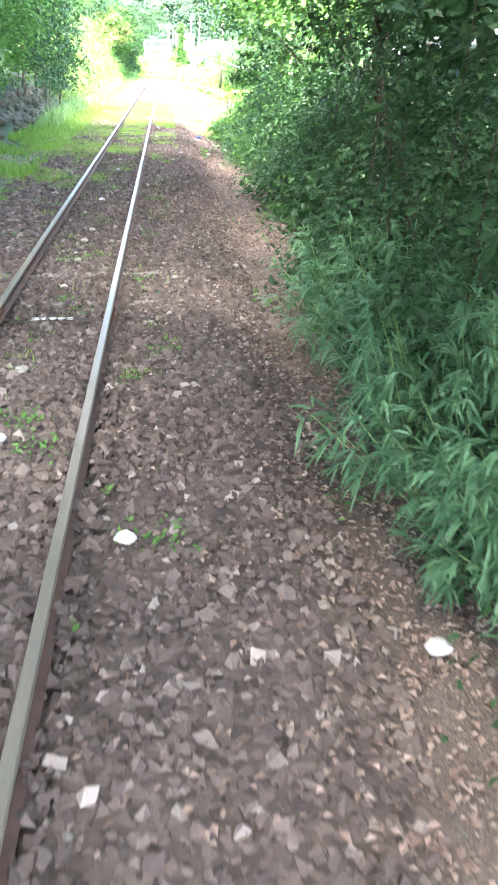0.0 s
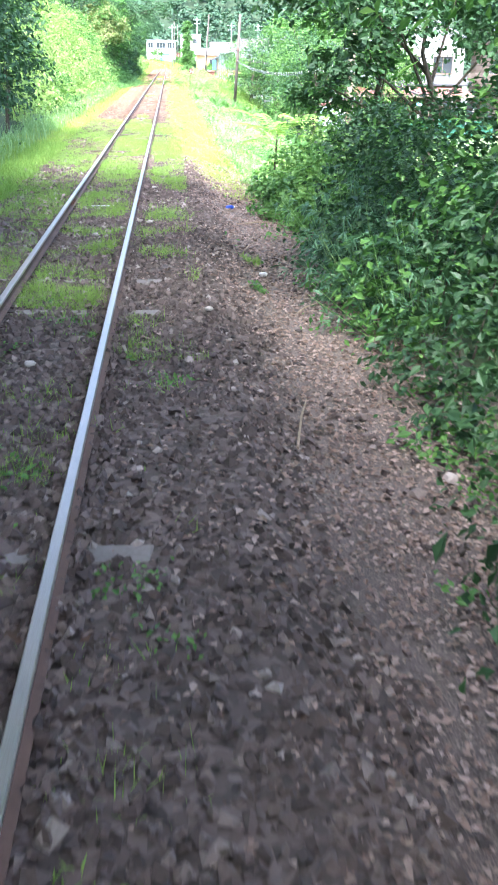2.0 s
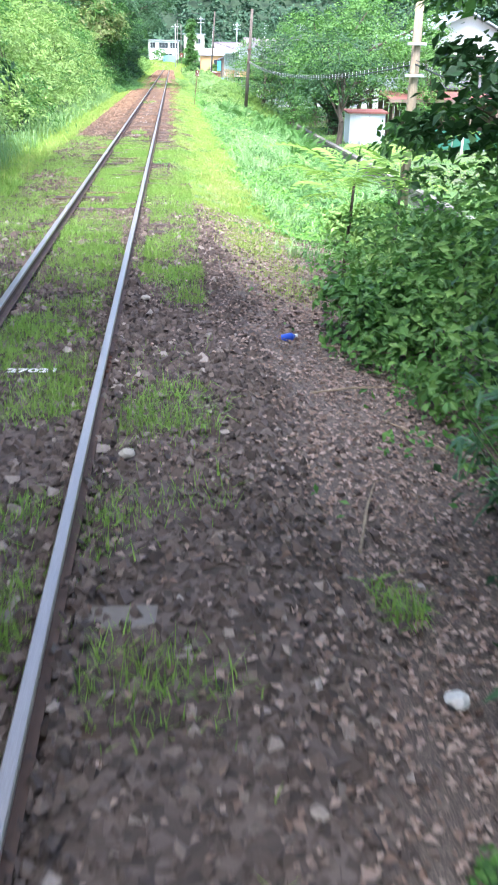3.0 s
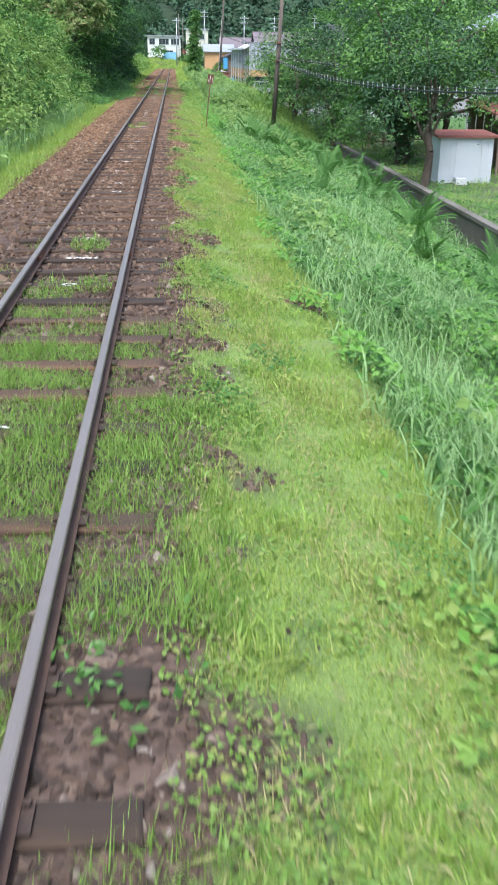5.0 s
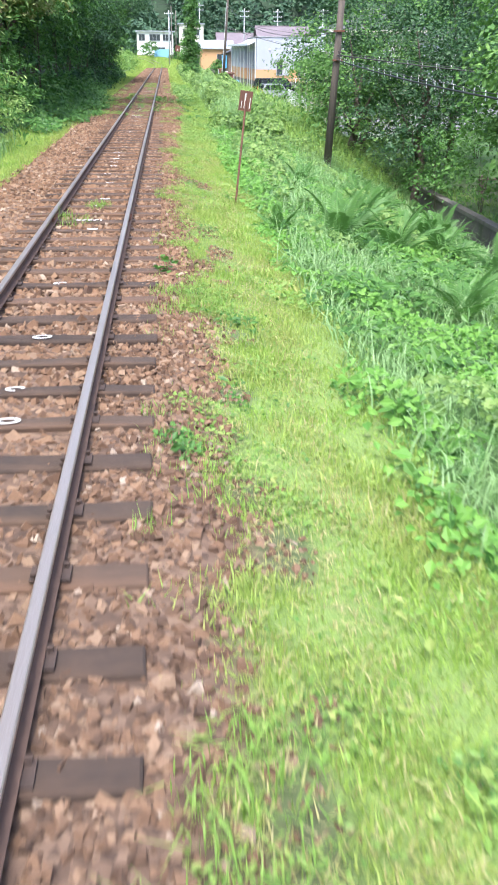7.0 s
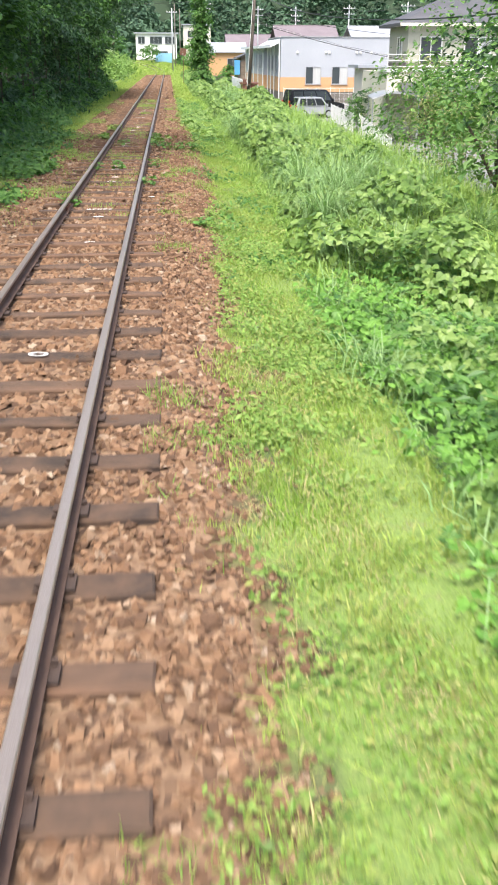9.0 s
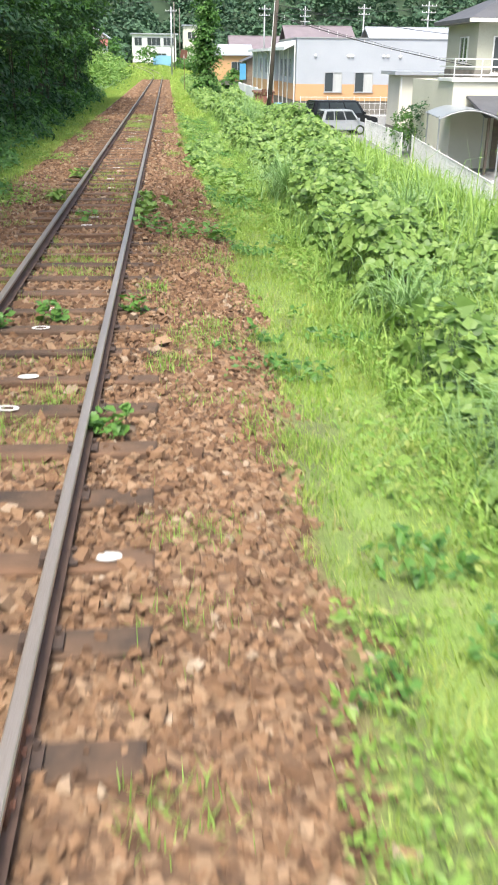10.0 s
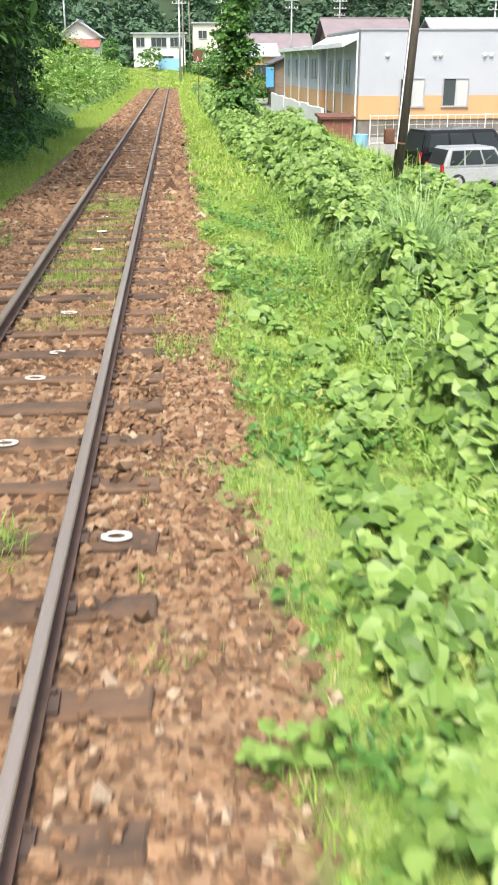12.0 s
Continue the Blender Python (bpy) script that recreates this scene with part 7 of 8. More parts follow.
def make_box_shed(name, label, x0, x1, y0, y1, z0, z1, wall, roof, over=0.12, tilt=0.12, ribs=0):
    s = empty(name, (0, 0, 0), 0, label, "shed")
    boxed("wall", (x0, x1, y0, y1, z0, z1), M[wall], s, "", 0.01)
    part("roof", extrude(bmesh.new(), [(y0 - over, z1 + 0.003), (y1 + over, z1 + tilt), (y1 + over, z1 + tilt + 0.09), (y0 - over, z1 + 0.1)], "x", x0 - over, x1 + over), M[roof], s)
    for k in range(ribs):
        u = x0 + (x1 - x0) * (k + 0.5) / ribs
        boxed("wall_rib", (u - 0.02, u + 0.02, y0 - 0.018, y0 - 0.002, z0 + 0.02, z1 - 0.02), M[wall], s)
    return s


shed = make_box_shed("garden_shed", "white sheet-metal garden shed with a rusty red roof", 11.9, 14.1, 82.6, 84.4, -2.32, -0.52, "shed_white", "roof_red", 0.16, 0.1, 7)
boxed("door", (12.55, 13.45, 82.56, 82.595, -2.28, -0.6), M["shed_white"], shed)
boxed("plastic_crate", (12.5, 12.95, 82.0, 82.4, -2.32, -2.05), M["wall_white"], tagged(new("crate"), "white plastic crate in front of the shed", "crate"))
make_box_shed("rusty_hut", "small rust-brown tin hut at the foot of the bank", 6.9, 8.1, 167.5, 168.8, -1.6, 0.4, "roof_red", "rust", 0.1, 0.08, 6)
drum = empty("blue_drum", (8.4, 167.3, -1.75), 0, "light blue plastic drum beside the hut", "drum")
part("drum_body", tube(bmesh.new(), (0, 0, 0), (0, 0, 1.6), 0.28, 0.28, 14), M["sky_blue"], drum)


def make_car(label, place, turn, length, width, height, paint, roof_from, roof_to, hood, name):
    """A car from its side outline: lower body, cabin, glass, wheels, lamps and bumpers. It faces +x."""
    c = empty(name, place, turn, label, "car")
    L, Wd, H = length, width, height
    belt = 0.55 * H
    out = [(0.05, 0.28), (0.0, 0.5), (0.03, belt), (L - hood, belt), (L - 0.12, 0.47 * H), (L, 0.4 * H), (L - 0.02, 0.28)]
    bm = extrude(bmesh.new(), out, "y", -Wd / 2, Wd / 2)
    bmesh.ops.bevel(bm, geom=bm.edges[:], offset=0.05, segments=2, affect="EDGES")
    part("body", bm, M[paint], c)
    bm = bmesh.new()
    prof = [(0.04, belt - 0.02), (roof_from, H), (roof_to, H), (L - hood + 0.1, belt - 0.02)]
    lo = [bm.verts.new((x, s * Wd / 2 * (0.97 if z < H else 0.84), z)) for s in (-1, 1) for x, z in prof]
    for f in ((0, 1, 2, 3), (7, 6, 5, 4), (0, 4, 5, 1), (1, 5, 6, 2), (2, 6, 7, 3), (3, 7, 4, 0)):
        bm.faces.new([lo[i] for i in f])
    bmesh.ops.recalc_face_normals(bm, faces=bm.faces[:])
    bmesh.ops.bevel(bm, geom=bm.edges[:], offset=0.05, segments=2, affect="EDGES")
    part("cabin", bm, M[paint], c)
    hgt = H - belt
    for s in (-1, 1):
        for k, (q0, q1) in enumerate(((0.06, 0.3), (0.33, 0.63), (0.66, 0.94))):
            bm = bmesh.new()
            pts = []
            for q, zt in ((q0, 0.12), (q1, 0.12), (q1, 0.86), (q0, 0.86)):
                x_lo, x_hi = 0.1 + (L - hood - 0.05) * q, roof_from + (roof_to - roof_from) * q
                x = x_lo + (x_hi - x_lo) * zt
                pts.append(bm.verts.new((x, s * (Wd / 2 * (0.97 - 0.13 * zt) + 0.012), belt + hgt * zt)))
            bm.faces.new(pts)
            got = bmesh.ops.solidify(bm, geom=bm.faces[:], thickness=0.01)
            part("side_window", bm, M["glass"], c)
    for x_lo, x_hi, nm in ((0.04, roof_from, "rear_window"), (L - hood + 0.1, roof_to, "windscreen")):
        bm = bmesh.new()
        d = -0.015 if nm == "rear_window" else 0.015
        pts = [bm.verts.new((x_lo + (x_hi - x_lo) * t + d, s * Wd / 2 * (0.84 - 0.1 * t), belt + hgt * t + 0.01)) for t, s in ((0.1, -1), (0.1, 1), (0.88, 1), (0.88, -1))]
        bm.faces.new(pts)
        bmesh.ops.solidify(bm, geom=bm.faces[:], thickness=0.01)
        part(nm, bm, M["glass"], c)
    for x in (0.19 * L, 0.8 * L):
        for s in (-1, 1):
            t = part("wheel", tube(bmesh.new(), (x, s * (Wd / 2 - 0.17), 0.3), (x, s * (Wd / 2 + 0.015), 0.3), 0.3, 0.3, 18), M["tyre"], c)
            part("rim", tube(bmesh.new(), (x, s * (Wd / 2 + 0.016), 0.3), (x, s * (Wd / 2 + 0.03), 0.3), 0.19, 0.17, 14), M["galvanised"], t)
    for s in (-1, 1):
        boxed("tail_lamp", (-0.02, 0.07, s * Wd * 0.43 - 0.07, s * Wd * 0.43 + 0.07, belt - 0.28, belt + 0.1), M["tail_lamp"], c, "", 0.015)
        boxed("headlamp", (L - 0.12, L + 0.005, s * Wd * 0.38 - 0.13, s * Wd * 0.38 + 0.13, 0.37 * H, 0.44 * H), M["glass"], c, "", 0.015)
        boxed("mirror", (L - hood - 0.15, L - hood - 0.02, s * (Wd / 2 + 0.1) - 0.08, s * (Wd / 2 + 0.1) + 0.08, belt + 0.02, belt + 0.2), M[paint], c, "", 0.02)
    boxed("rear_bumper", (-0.05, 0.12, -Wd / 2 + 0.02, Wd / 2 - 0.02, 0.26, 0.48), M[paint], c, "", 0.03)
    boxed("front_bumper", (L - 0.12, L + 0.04, -Wd / 2 + 0.02, Wd / 2 - 0.02, 0.24, 0.46), M[paint], c, "", 0.03)
    return c


make_car("black minivan parked in the clinic's lot", (10.25, 166.6, -1.9), 14, 4.7, 1.75, 1.95, "car_black", 0.25, 3.2, 0.95, "minivan")
make_car("silver-white small wagon parked beside the minivan", (10.55, 164.2, -1.9), 12, 3.3, 1.45, 1.5, "car_white", 0.3, 2.1, 0.75, "small_wagon")


def make_pole(label, place, lean, height, r, mat, arms=(), name="utility_pole", group=""):
    x, y = place
    z = float(ground_z(x, y))
    p = empty(name, (x, y, z), 0, label, "pole", group)
    top = Vector((lean[0], lean[1], height))
    bm = tube(bmesh.new(), (0, 0, -0.4), top, r, r * 0.72, 14)
    smooth_all(part("shaft", bm, M[mat], p))
    for at, w, turn in arms:
        c = top * at
        bm = box(bmesh.new(), -w / 2, w / 2, -0.045, 0.045, -0.045, 0.045, 0.008)
        a = part("crossarm", bm, M["galvanised"], p)
        a.matrix_basis = Matrix.Translation(c + Vector((0, -r - 0.05, 0))) @ pose(0, 0, 0, 0, 0, turn)
        for k in (-0.45, -0.18, 0.18, 0.45):
            i = part("insulator", tube(bmesh.new(), (k * w, 0, 0.046), (k * w, 0, 0.2), 0.05, 0.03, 8), M["wall_white"], a)
    return p


pole_c = make_pole("weathered wooden telephone pole leaning over the bank", (6.0, 150.5), (0.55, 0.05), 8.0, 0.12, "pole_wood")
part("conduit", tube(bmesh.new(), (-0.04, -0.14, 0.9), (0.34, -0.11, 6.4), 0.016, 0.016, 8), M["wall_white"], pole_c)
part("step_bracket", tube(bmesh.new(), (-0.3, -0.05, 1.05), (0.16, -0.1, 1.0), 0.025, 0.025, 6), M["rust"], pole_c)
part("cable_box", box(bmesh.new(), -0.3, -0.08, -0.16, 0.02, 1.0, 1.32, 0.05), M["rust"], pole_c, "rusty cable box with torn covers")
pole_b = make_pole("weathered wooden telephone pole on the embankment slope", (6.72, 99.1), (0.42, 0.0), 7.4, 0.14, "pole_wood")
for z in (3.7, 4.6):
    part("cable_clamp", box(bmesh.new(), 0.06, 0.3 + z * 0.03, -0.17, -0.1, z, z + 0.06, 0.01), M["rust"], pole_b)
pole_a = make_pole("pale tan wooden pole beside the canal", (8.15, 52.2), (0.06, 0.0), 7.5, 0.16, "pole_tan")
for z in (4.15, 5.0):
    part("cable_clamp", box(bmesh.new(), -0.28, 0.28, -0.24, -0.14, z, z + 0.08, 0.01), M["galvanised"], pole_a)

# the lashed cable with its hangers, and plain wires
za, zb, zc = (float(ground_z(*p)) for p in ((8.15, 52.2), (6.72, 99.1), (6.0, 150.5)))


def lashed(name, a, b, drop, n, label):
    pts = sag(a, b, drop, 40)
    ob = wire(name, pts, 0.022, M["cable"], None, label, "cable")
    pts2 = [(x, y, z + 0.11 - 0.05 * math.sin(i * 0.9) ** 2) for i, (x, y, z) in enumerate(pts)]
    wire("carrier_wire", pts2, 0.009, M["cable"], ob)
    for i in range(1, n):
        s = i / n * 40
        k = int(s)
        p = Vector(pts[k]).lerp(Vector(pts[k + 1]), s - k)
        part("hanger", tube(bmesh.new(), p + Vector((0, 0, -0.07)), p + Vector((0, 0.02, 0.12)), 0.009, 0.009, 5), M["wall_white"], ob)


lashed("telephone_cable", (6.93, 99.0, zb + 3.75), (8.18, 52.1, za + 4.5), 0.7, 70, "black lashed telephone cable sagging between the poles")
lashed("telephone_cable", (8.18, 52.1, za + 4.5), (9.5, 10.0, za + 4.6), 1.2, 50, "black lashed telephone cable running into the wood")
lashed("telephone_cable", (6.93, 99.0, zb + 3.9), (34.0, 90.0, zb + 3.3), 0.7, 60, "black lashed telephone cable crossing to the village")
lashed("telephone_cable", (6.3, 150.4, 4.35), (30.0, 141.0, 1.6), 1.2, 60, "black lashed telephone cable sagging across to the house")
wire("telephone_cable", sag((6.3, 150.5, zc + 5.0), (26.0, 158.0, zc + 3.8), 0.5), 0.014, M["cable"], None, "thin black cable across the village lot", "cable")
wire("telephone_cable", sag((6.93, 99.1, zb + 4.6), (6.3, 150.5, zc + 6.3), 0.9), 0.016, M["cable"], None, "thin wire running along the line between poles", "cable")
wire("telephone_cable", sag((8.18, 52.2, za + 5.1), (30.0, 60.0, za + 4.6), 0.6), 0.014, M["cable"], None, "thin wire crossing to the old houses", "cable")


def make_marker(label, base, top, plate_w, plate_h, turn, name="track_sign"):
    s = empty(name, base, 0, label, "sign")
    t = Vector(top) - Vector(base)
    part("post", tube(bmesh.new(), (0, 0, -0.3), tuple(t), 0.022, 0.02, 8), M["rust"], s)
    bm = box(bmesh.new(), -plate_w / 2, plate_w / 2, -0.012, 0.004, -plate_h, 0, 0.006)
    p = part("plate", bm, M["rust"], s, "rust-red sheet plate with worn paint")
    p.matrix_basis = Matrix.Translation(t + Vector((0, -0.035, 0.02))) @ pose(0, 0, 0, 0, 8, turn)
    for k, (u, w, h) in enumerate(((-0.01, 0.022, 0.26), (0.085, 0.012, 0.2), (-0.07, 0.01, 0.12))):
        boxed("paint_streak", (u - w / 2, u + w / 2, -0.0185, -0.0125, -plate_h + 0.05, -plate_h + 0.05 + h), M["white_paint"], p)
    for z in (-0.05, -plate_h + 0.05):
        part("bolt", tube(bmesh.new(), (0.0, -0.013, z), (0.0, -0.03, z), 0.012, 0.012, 6), M["galvanised"], p)


make_marker("rusty marker plate on a leaning iron post", (2.42, 83.6, -0.3), (2.7, 84.15, 1.73), 0.24, 0.36, -6)
make_marker("rust-red marker plate on a thin post", (2.75, 195.0, -0.25), (2.82, 195.0, 3.2), 0.6, 0.7, 0)

# far white house and its neighbours
make_house("white two-storey house with a flat roof beyond the bend", -4.7, 2.9, 279.0, 287.0, 1.6, 6.35, "wall_white", "roof_grey", 6.6, "x", 0.35,
                   [("y", 279.0, -4.3, -3.0, 4.6, 5.9, G, 2), ("y", 279.0, -2.1, 0.2, 4.6, 5.9, G, 3), ("y", 279.0, 0.7, 2.5, 4.6, 5.9, G, 3), ("y", 279.0, -0.6, 1.2, 2.1, 3.4, G, 2), ("x", -4.7, 280.5, 282.5, 4.6, 5.9, G, 2)], "flat")
boxed("sheet_fence", (-1.0, 2.1, 268.0, 268.12, 1.3, 3.0), M["sky_blue"], tagged(new("sheet_fence_panel"), "pale blue sheet-metal fence before the white house", "fence"))
make_house("tall beige house block behind the white house", 4.4, 9.8, 292.0, 300.0, 1.5, 8.2, "wall_cream", "roof_grey", 8.6, "x", 0.3, [("y", 292.0, 5.2, 6.6, 6.0, 7.2, G, 2), ("y", 292.0, 7.6, 9.0, 6.0, 7.2, G, 2)], "flat")
make_house("ochre orange shop behind the ivy", 7.6, 13.2, 246.0, 254.0, -0.6, 3.1, "wall_orange", "roof_grey", 4.3, "x", 0.4, [("y", 246.0, 10.4, 12.2, 0.8, 2.2, G, 2)])
make_house("small grey house with a lean-to roof", 11.4, 17.0, 231.0, 238.0, -1.6, 2.4, "wall_brown", "roof_dark", 3.5, "y", 0.5, [("y", 231.0, 12.6, 13.8, 0.3, 1.5, G, 2)])
boxed("tarp_cover", (10.5, 11.25, 230.4, 231.0, 0.1, 2.0), M["blue"], tagged(new("tarp"), "bright blue tarpaulin hung beside the small house", "tarp"))
make_house("house with a faded purple tiled roof", 16.4, 24.0, 226.0, 234.0, -1.9, 4.5, "wall_brown", "roof_purple", 6.3, "x", 0.6, [("y", 226.0, 18.0, 20.0, 2.4, 3.8, G, 2)])
make_house("house with a long grey metal roof", 26.5, 36.0, 224.0, 232.0, -1.9, 4.5, "wall_cream", "roof_grey", 6.2, "x", 0.6, [("y", 224.0, 29.0, 31.0, 2.4, 3.8, G, 2)])
make_house("low house with a reddish tiled roof", 12.0, 20.0, 268.0, 276.0, 0.5, 4.2, "wall_cream", "roof_purple", 6.0, "x", 0.5, [("y", 268.0, 14.0, 16.0, 2.0, 3.4, G, 2)])
cottage = make_house("far white cottage with a grey roof and a red-brown lean-to", -10.6, -6.8, 237.0, 243.0, 1.5, 5.2, "wall_white", "roof_grey", 6.5, "y", 0.5, [("y", 237.0, -8.3, -7.4, 3.6, 4.6, G, 2)])
part("lean_to_roof", extrude(bmesh.new(), [(234.6, 3.9), (236.98, 4.7), (236.98, 4.82), (234.6, 4.02)], "x", -10.2, -6.4), M["roof_red"], cottage)
boxed("porch_wall", (-8.6, -6.7, 235.0, 236.97, 1.5, 3.95), M["wall_white"], cottage)
make_house("pale grey house behind the clinic's lot", 31.5, 40.0, 196.0, 206.0, -1.9, 4.0, "wall_grey", "roof_dark", 5.6, "x", 0.5, [("y", 196.0, 33.0, 35.0, 1.9, 3.3, G, 2)])

# old houses beyond the canal
old = make_house("old timber house with a white gable and grey tiles", 18.4, 24.5, 92.0, 101.0, -2.3, 4.1, "wall_white", "roof_grey", 5.6, "y", 0.6,
                 [("y", 92.0, 19.3, 21.0, 1.6, 2.9, M["wall_brown"], 2), ("y", 92.0, 22.0, 23.6, 1.6, 2.9, M["wall_brown"], 2), ("y", 92.0, 19.6, 21.4, -1.4, 0.0, M["wall_brown"], 2)])
boxed("board_wall", (18.36, 24.54, 91.93, 91.99, -2.3, 1.2), M["wall_brown"], old, "weathered brown boards")
part("lean_to_roof", extrude(bmesh.new(), [(89.6, 0.75), (92.0, 1.35), (92.0, 1.47), (89.6, 0.87)], "x", 17.8, 25.0), M["roof_dark"], old)
old2 = make_house("old brown board house with a dark roof", 25.4, 33.0, 84.0, 93.0, -2.3, 3.4, "wall_brown", "roof_dark", 5.0, "x", 0.6, [("y", 84.0, 26.5, 28.6, 0.9, 2.3, M["galvanised"], 2), ("x", 25.4, 86.0, 88.0, 0.9, 2.3, M["galvanised"], 2)])
boxed("balcony", (24.6, 25.35, 85.0, 91.0, 0.8, 1.7), M["wall_brown"], old2)


def make_lean_shelter():
    s = empty("open_shelter", (0, 0, 0), 0, "open timber shelter with a rusty red tin roof", "shelter")
    part("roof", extrude(bmesh.new(), [(84.6, 0.2), (89.4, 0.55), (89.4, 0.63), (84.6, 0.28)], "x", 14.8, 23.6), M["roof_red"], s)
    boxed("ridge_board", (14.7, 23.7, 84.5, 84.6, 0.06, 0.26), M["wall_brown"], s)
    for k in range(6):
        for y in (84.8, 89.2):
            part("post", box(bmesh.new(), 15.0 + k * 1.68, 15.1 + k * 1.68, y - 0.05, y + 0.05, -2.35, 0.25 + (y - 84.6) * 0.07), M["wall_brown"], s)
    for k in range(22):
        boxed("back_board", (15.0 + k * 0.39, 15.34 + k * 0.39, 89.3, 89.33, -2.3, 0.4 - 0.12 * (k % 3)), M["wall_brown"], s)


make_lean_shelter()
net = empty("net_fence", (0, 0, 0), 0, "green windbreak net stretched between posts", "fence")
for k in range(4):
    boxed("net_panel", (15.2 + k * 1.9, 17.06 + k * 1.9, 78.0, 78.03, -2.2, -1.05 - 0.1 * (k % 2)), M["green_net"], net)
    part("post", tube(bmesh.new(), (15.15 + k * 1.9, 78.0, -2.4), (15.15 + k * 1.9, 78.0, -0.9), 0.03, 0.03, 7), M["galvanised"], net)
post = empty("white_post", (17.2, 76.5, -2.35), 0, "tall white post with a blue cap in the garden", "post")
part("shaft", tube(bmesh.new(), (0, 0, 0), (0, 0, 2.2), 0.06, 0.06, 10), M["wall_white"], post)
boxed("cap", (-0.16, 0.16, -0.1, 0.1, 2.2, 2.36), M["sky_blue"], post, "", 0.02)

# the canal's concrete wall, slab by slab, with its coping
canal = tagged(new("canal_wall"), "stained concrete retaining wall of the canal", "wall", "", "structure")
for k in range(15):
    y0 = 52.0 + k * 3.4
    boxed("wall_slab", (10.72, 10.93, y0, y0 + 3.37, -3.4, -2.36), M["canal_stone"], canal)
    boxed("coping", (10.68, 10.97, y0, y0 + 3.38, -2.357, -2.24), M["concrete"], canal)
rail_f = empty("wooden_rail", (0, 0, 0), 0, "low weathered wooden rail beside the canal path", "fence")
for k in range(5):
    part("post", box(bmesh.new(), 12.0 + k * 0.9, 12.12 + k * 0.9, 98.0 + k * 0.25, 98.12 + k * 0.25, -2.4, -1.45), M["wall_brown"], rail_f)
for z in (-1.6, -1.95):
    part("rail_board", tube(bmesh.new(), (11.9, 98.0, z), (15.9, 99.1, z + 0.1), 0.045, 0.045, 7), M["wall_brown"], rail_f)

# far poles with crossarms
for x, y, h, arms in ((2.4, 256.0, 9.5, ()), (3.3, 262.0, 9.0, ()), (1.9, 246, 9.0, ((0.94, 1.6, 5),)), (16.2, 258.0, 11.0, ((0.95, 1.9, 10), (0.87, 1.7, 10))), (23.0, 262.0, 11.0, ((0.95, 1.9, 5), (0.87, 1.7, 5), (0.8, 1.5, 5))),
                      (30.0, 250.0, 11.5, ((0.95, 1.9, 5), (0.88, 1.7, 5))), (38.0, 244.0, 12.0, ((0.95, 2.2, 0), (0.88, 2.0, 0), (0.8, 2.0, 0))), (45.0, 238.0, 12.0, ((0.95, 2.2, 0), (0.88, 2.0, 0))),
                      (-11.0, 246.0, 9.5, ((0.95, 1.6, 5), (0.87, 1.4, 5))), (8.6, 284.0, 12.5, ((0.95, 1.9, 5), (0.88, 1.7, 5)))):
    make_pole("grey concrete utility pole with crossarms among the houses" if arms else "slim grey utility pole beside the line", (x, y), (0.05, 0), h, 0.13 if arms else 0.1, "galvanised" if arms else "concrete", arms, group="utility poles of the village")
for k, (a, b) in enumerate((((8.6, 284, 13.0), (-30, 270, 12.0)), ((8.6, 284, 12.2), (-30, 270, 11.0)), ((16.2, 258, 9.2), (30.0, 250, 9.4)), ((30, 250, 9.4), (38, 244, 9.8)), ((16.2, 258, 8.4), (30.0, 250, 8.6)), ((38, 244, 9.8), (60, 240, 9.6)))):
    wire("power_line", sag(a, b, 0.5), 0.03, M["cable"], None, "thin overhead power line among the far poles", "cable")

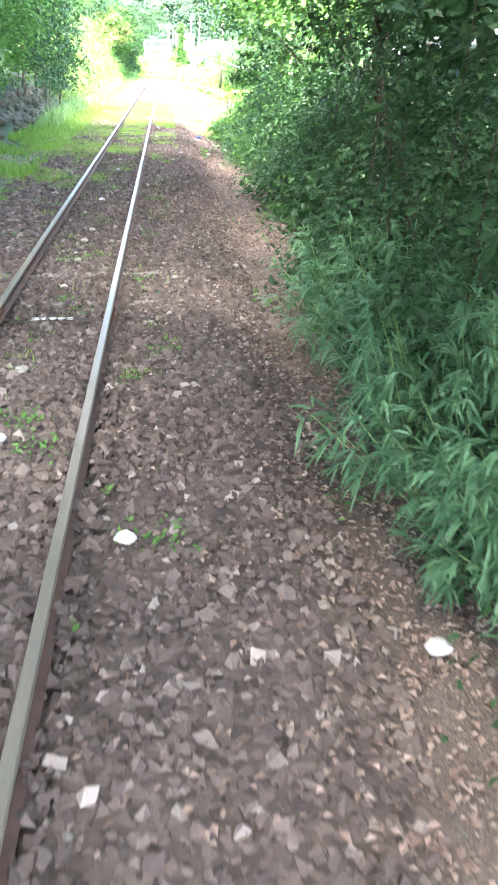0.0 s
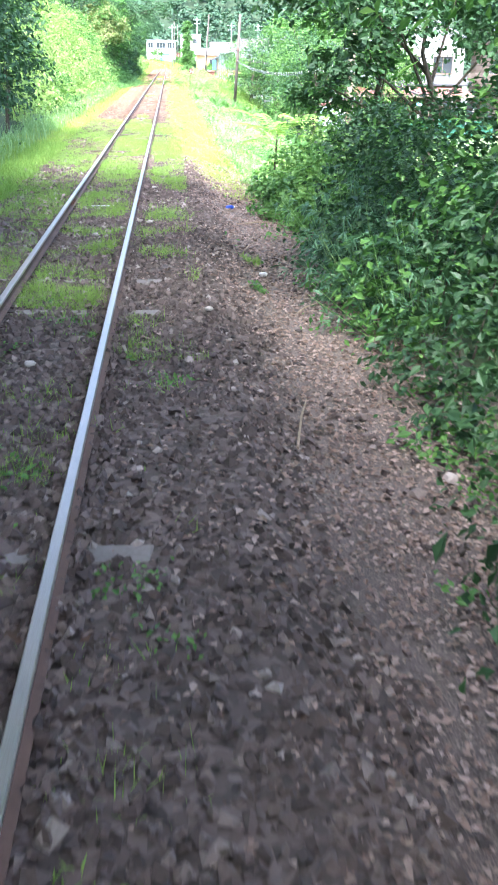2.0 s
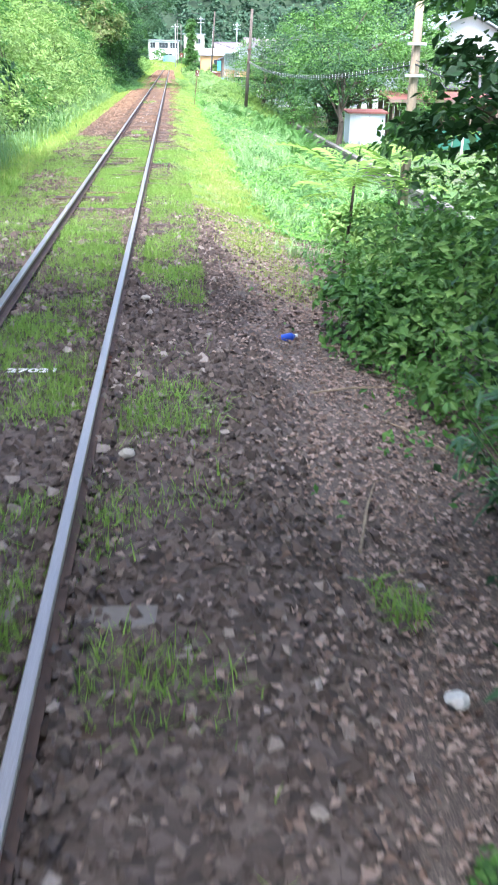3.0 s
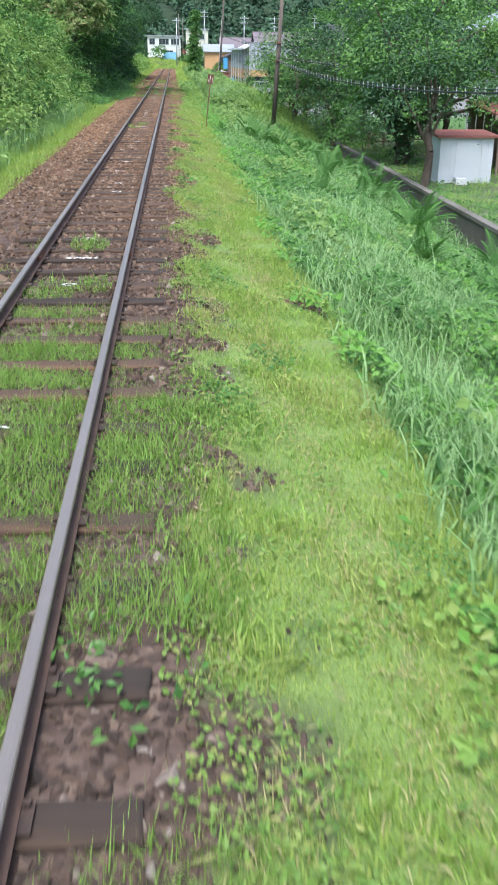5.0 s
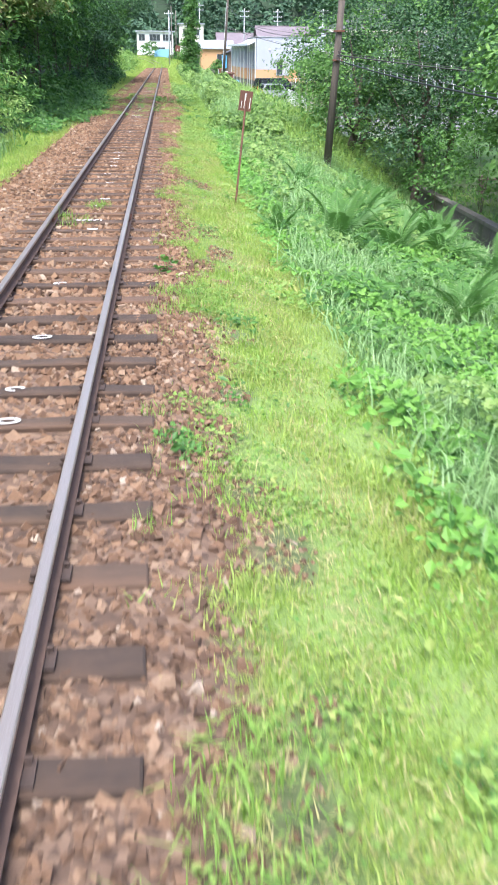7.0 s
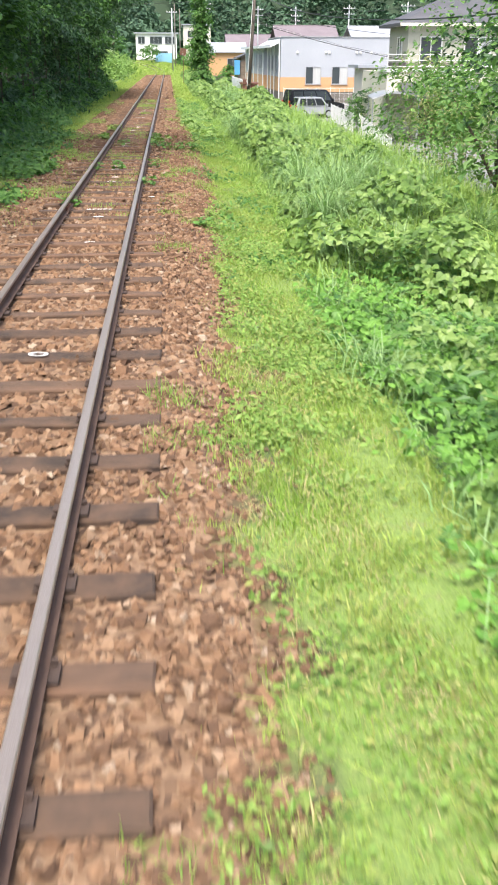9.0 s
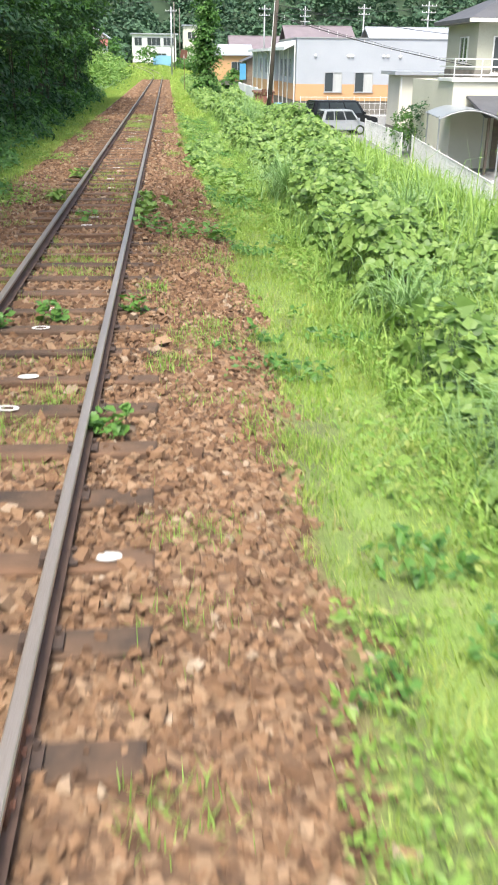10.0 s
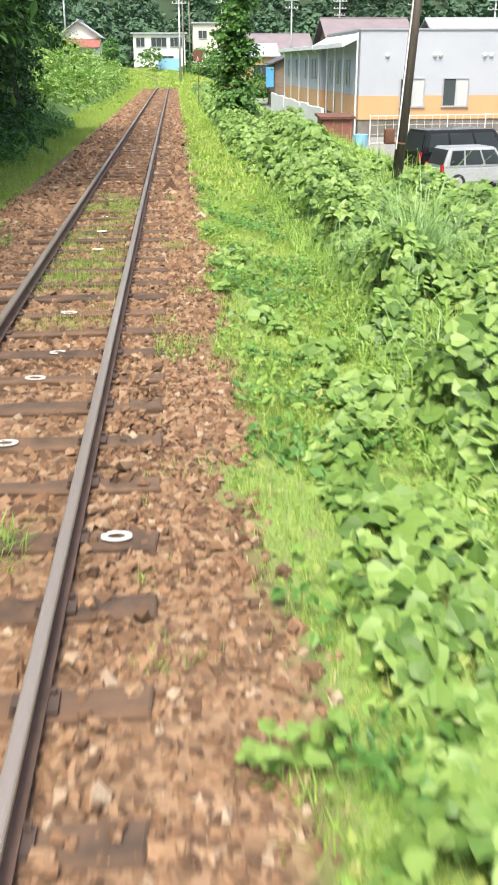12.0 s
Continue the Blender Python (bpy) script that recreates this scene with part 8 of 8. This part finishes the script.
# litter in the cutting: a blue bottle, pale stones, fallen sticks
bottle = empty("plastic_bottle", (2.33, 33.1, float(ground_z(2.33, 33.1)) + 0.05), 30, "crushed blue plastic bottle lying on the gravel", "bottle")
bm = tube(bmesh.new(), (-0.1, 0, 0.0), (0.07, 0, 0.01), 0.045, 0.045, 12)
tube(bm, (0.07, 0, 0.01), (0.12, 0, 0.012), 0.045, 0.016, 12)
part("bottle_body", bm, M["bottle_blue"], bottle)
part("cap", tube(bmesh.new(), (0.12, 0, 0.012), (0.15, 0, 0.012), 0.018, 0.018, 10), M["wall_white"], bottle)
rs = random.Random(71)
# Those between the rails stand in for white rings painted on sleepers.
for x, y, s in ((0.9, 1.24, 0.13), (2.56, 0.63, 0.15), (-0.05, 2.76, 0.12), (-0.1, 4.32, 0.11), (2.1, 9.5, 0.1), (1.25, 7.86, 0.08), (1.41, 13.04, 0.08), (-0.05, 7.42, 0.1), (-0.02, 8.95, 0.1), (-0.05, 10.34, 0.11), (0.0, 11.27, 0.1), (-0.05, 14.5, 0.12), (0.02, 19.43, 0.11), (-0.05, 21.79, 0.1), (0.05, 28.07, 0.1),
                 (2.47, 27.1, 0.12), (1.56, 23.66, 0.09), (0.83, 29.24, 0.11), (0.84, 33.55, 0.1)):
    bm = bmesh.new()
    bmesh.ops.create_icosphere(bm, subdivisions=2, radius=s / 2)
    for v in bm.verts:
        v.co *= rs.uniform(0.85, 1.15)
        v.co.z *= 0.55
    st = tagged(part("pale_stone", bm, M["white_stone" if y < 2 or s == 0.12 else "pale_stone"]), "white rounded stone lying on the ballast" if y < 2 or s == 0.12 else "pale stone lying on the ballast", "stone", "pale stones on the ballast")
    st.location = (x, y, float(ground_z(x, y)) + 0.055)
for x, y, l, a in ((2.75, 31.6, 0.9, 10), (3.1, 30.6, 0.8, 120), (2.4, 29.0, 1.0, 75), (2.2, 21.0, 1.1, 80), (2.8, 25.2, 0.8, 60), (2.5, 14.2, 0.9, 85), (3.0, 33.0, 1.2, 160)):
    z = float(ground_z(x, y)) + 0.06
    d = Vector((math.cos(radians(a)), math.sin(radians(a)), 0)) * l / 2
    bm = tube(bmesh.new(), -d, d * 0.1 + Vector((0, 0, 0.03)), 0.012, 0.01, 6)
    tube(bm, d * 0.1 + Vector((0, 0, 0.03)), d + Vector((0.03, 0.02, 0)), 0.01, 0.004, 6)
    st = tagged(part("fallen_stick", bm, M["pole_tan"]), "dry fallen stick on the leaf litter", "stick", "sticks on the leaf litter")
    st.location = (x, y, z)
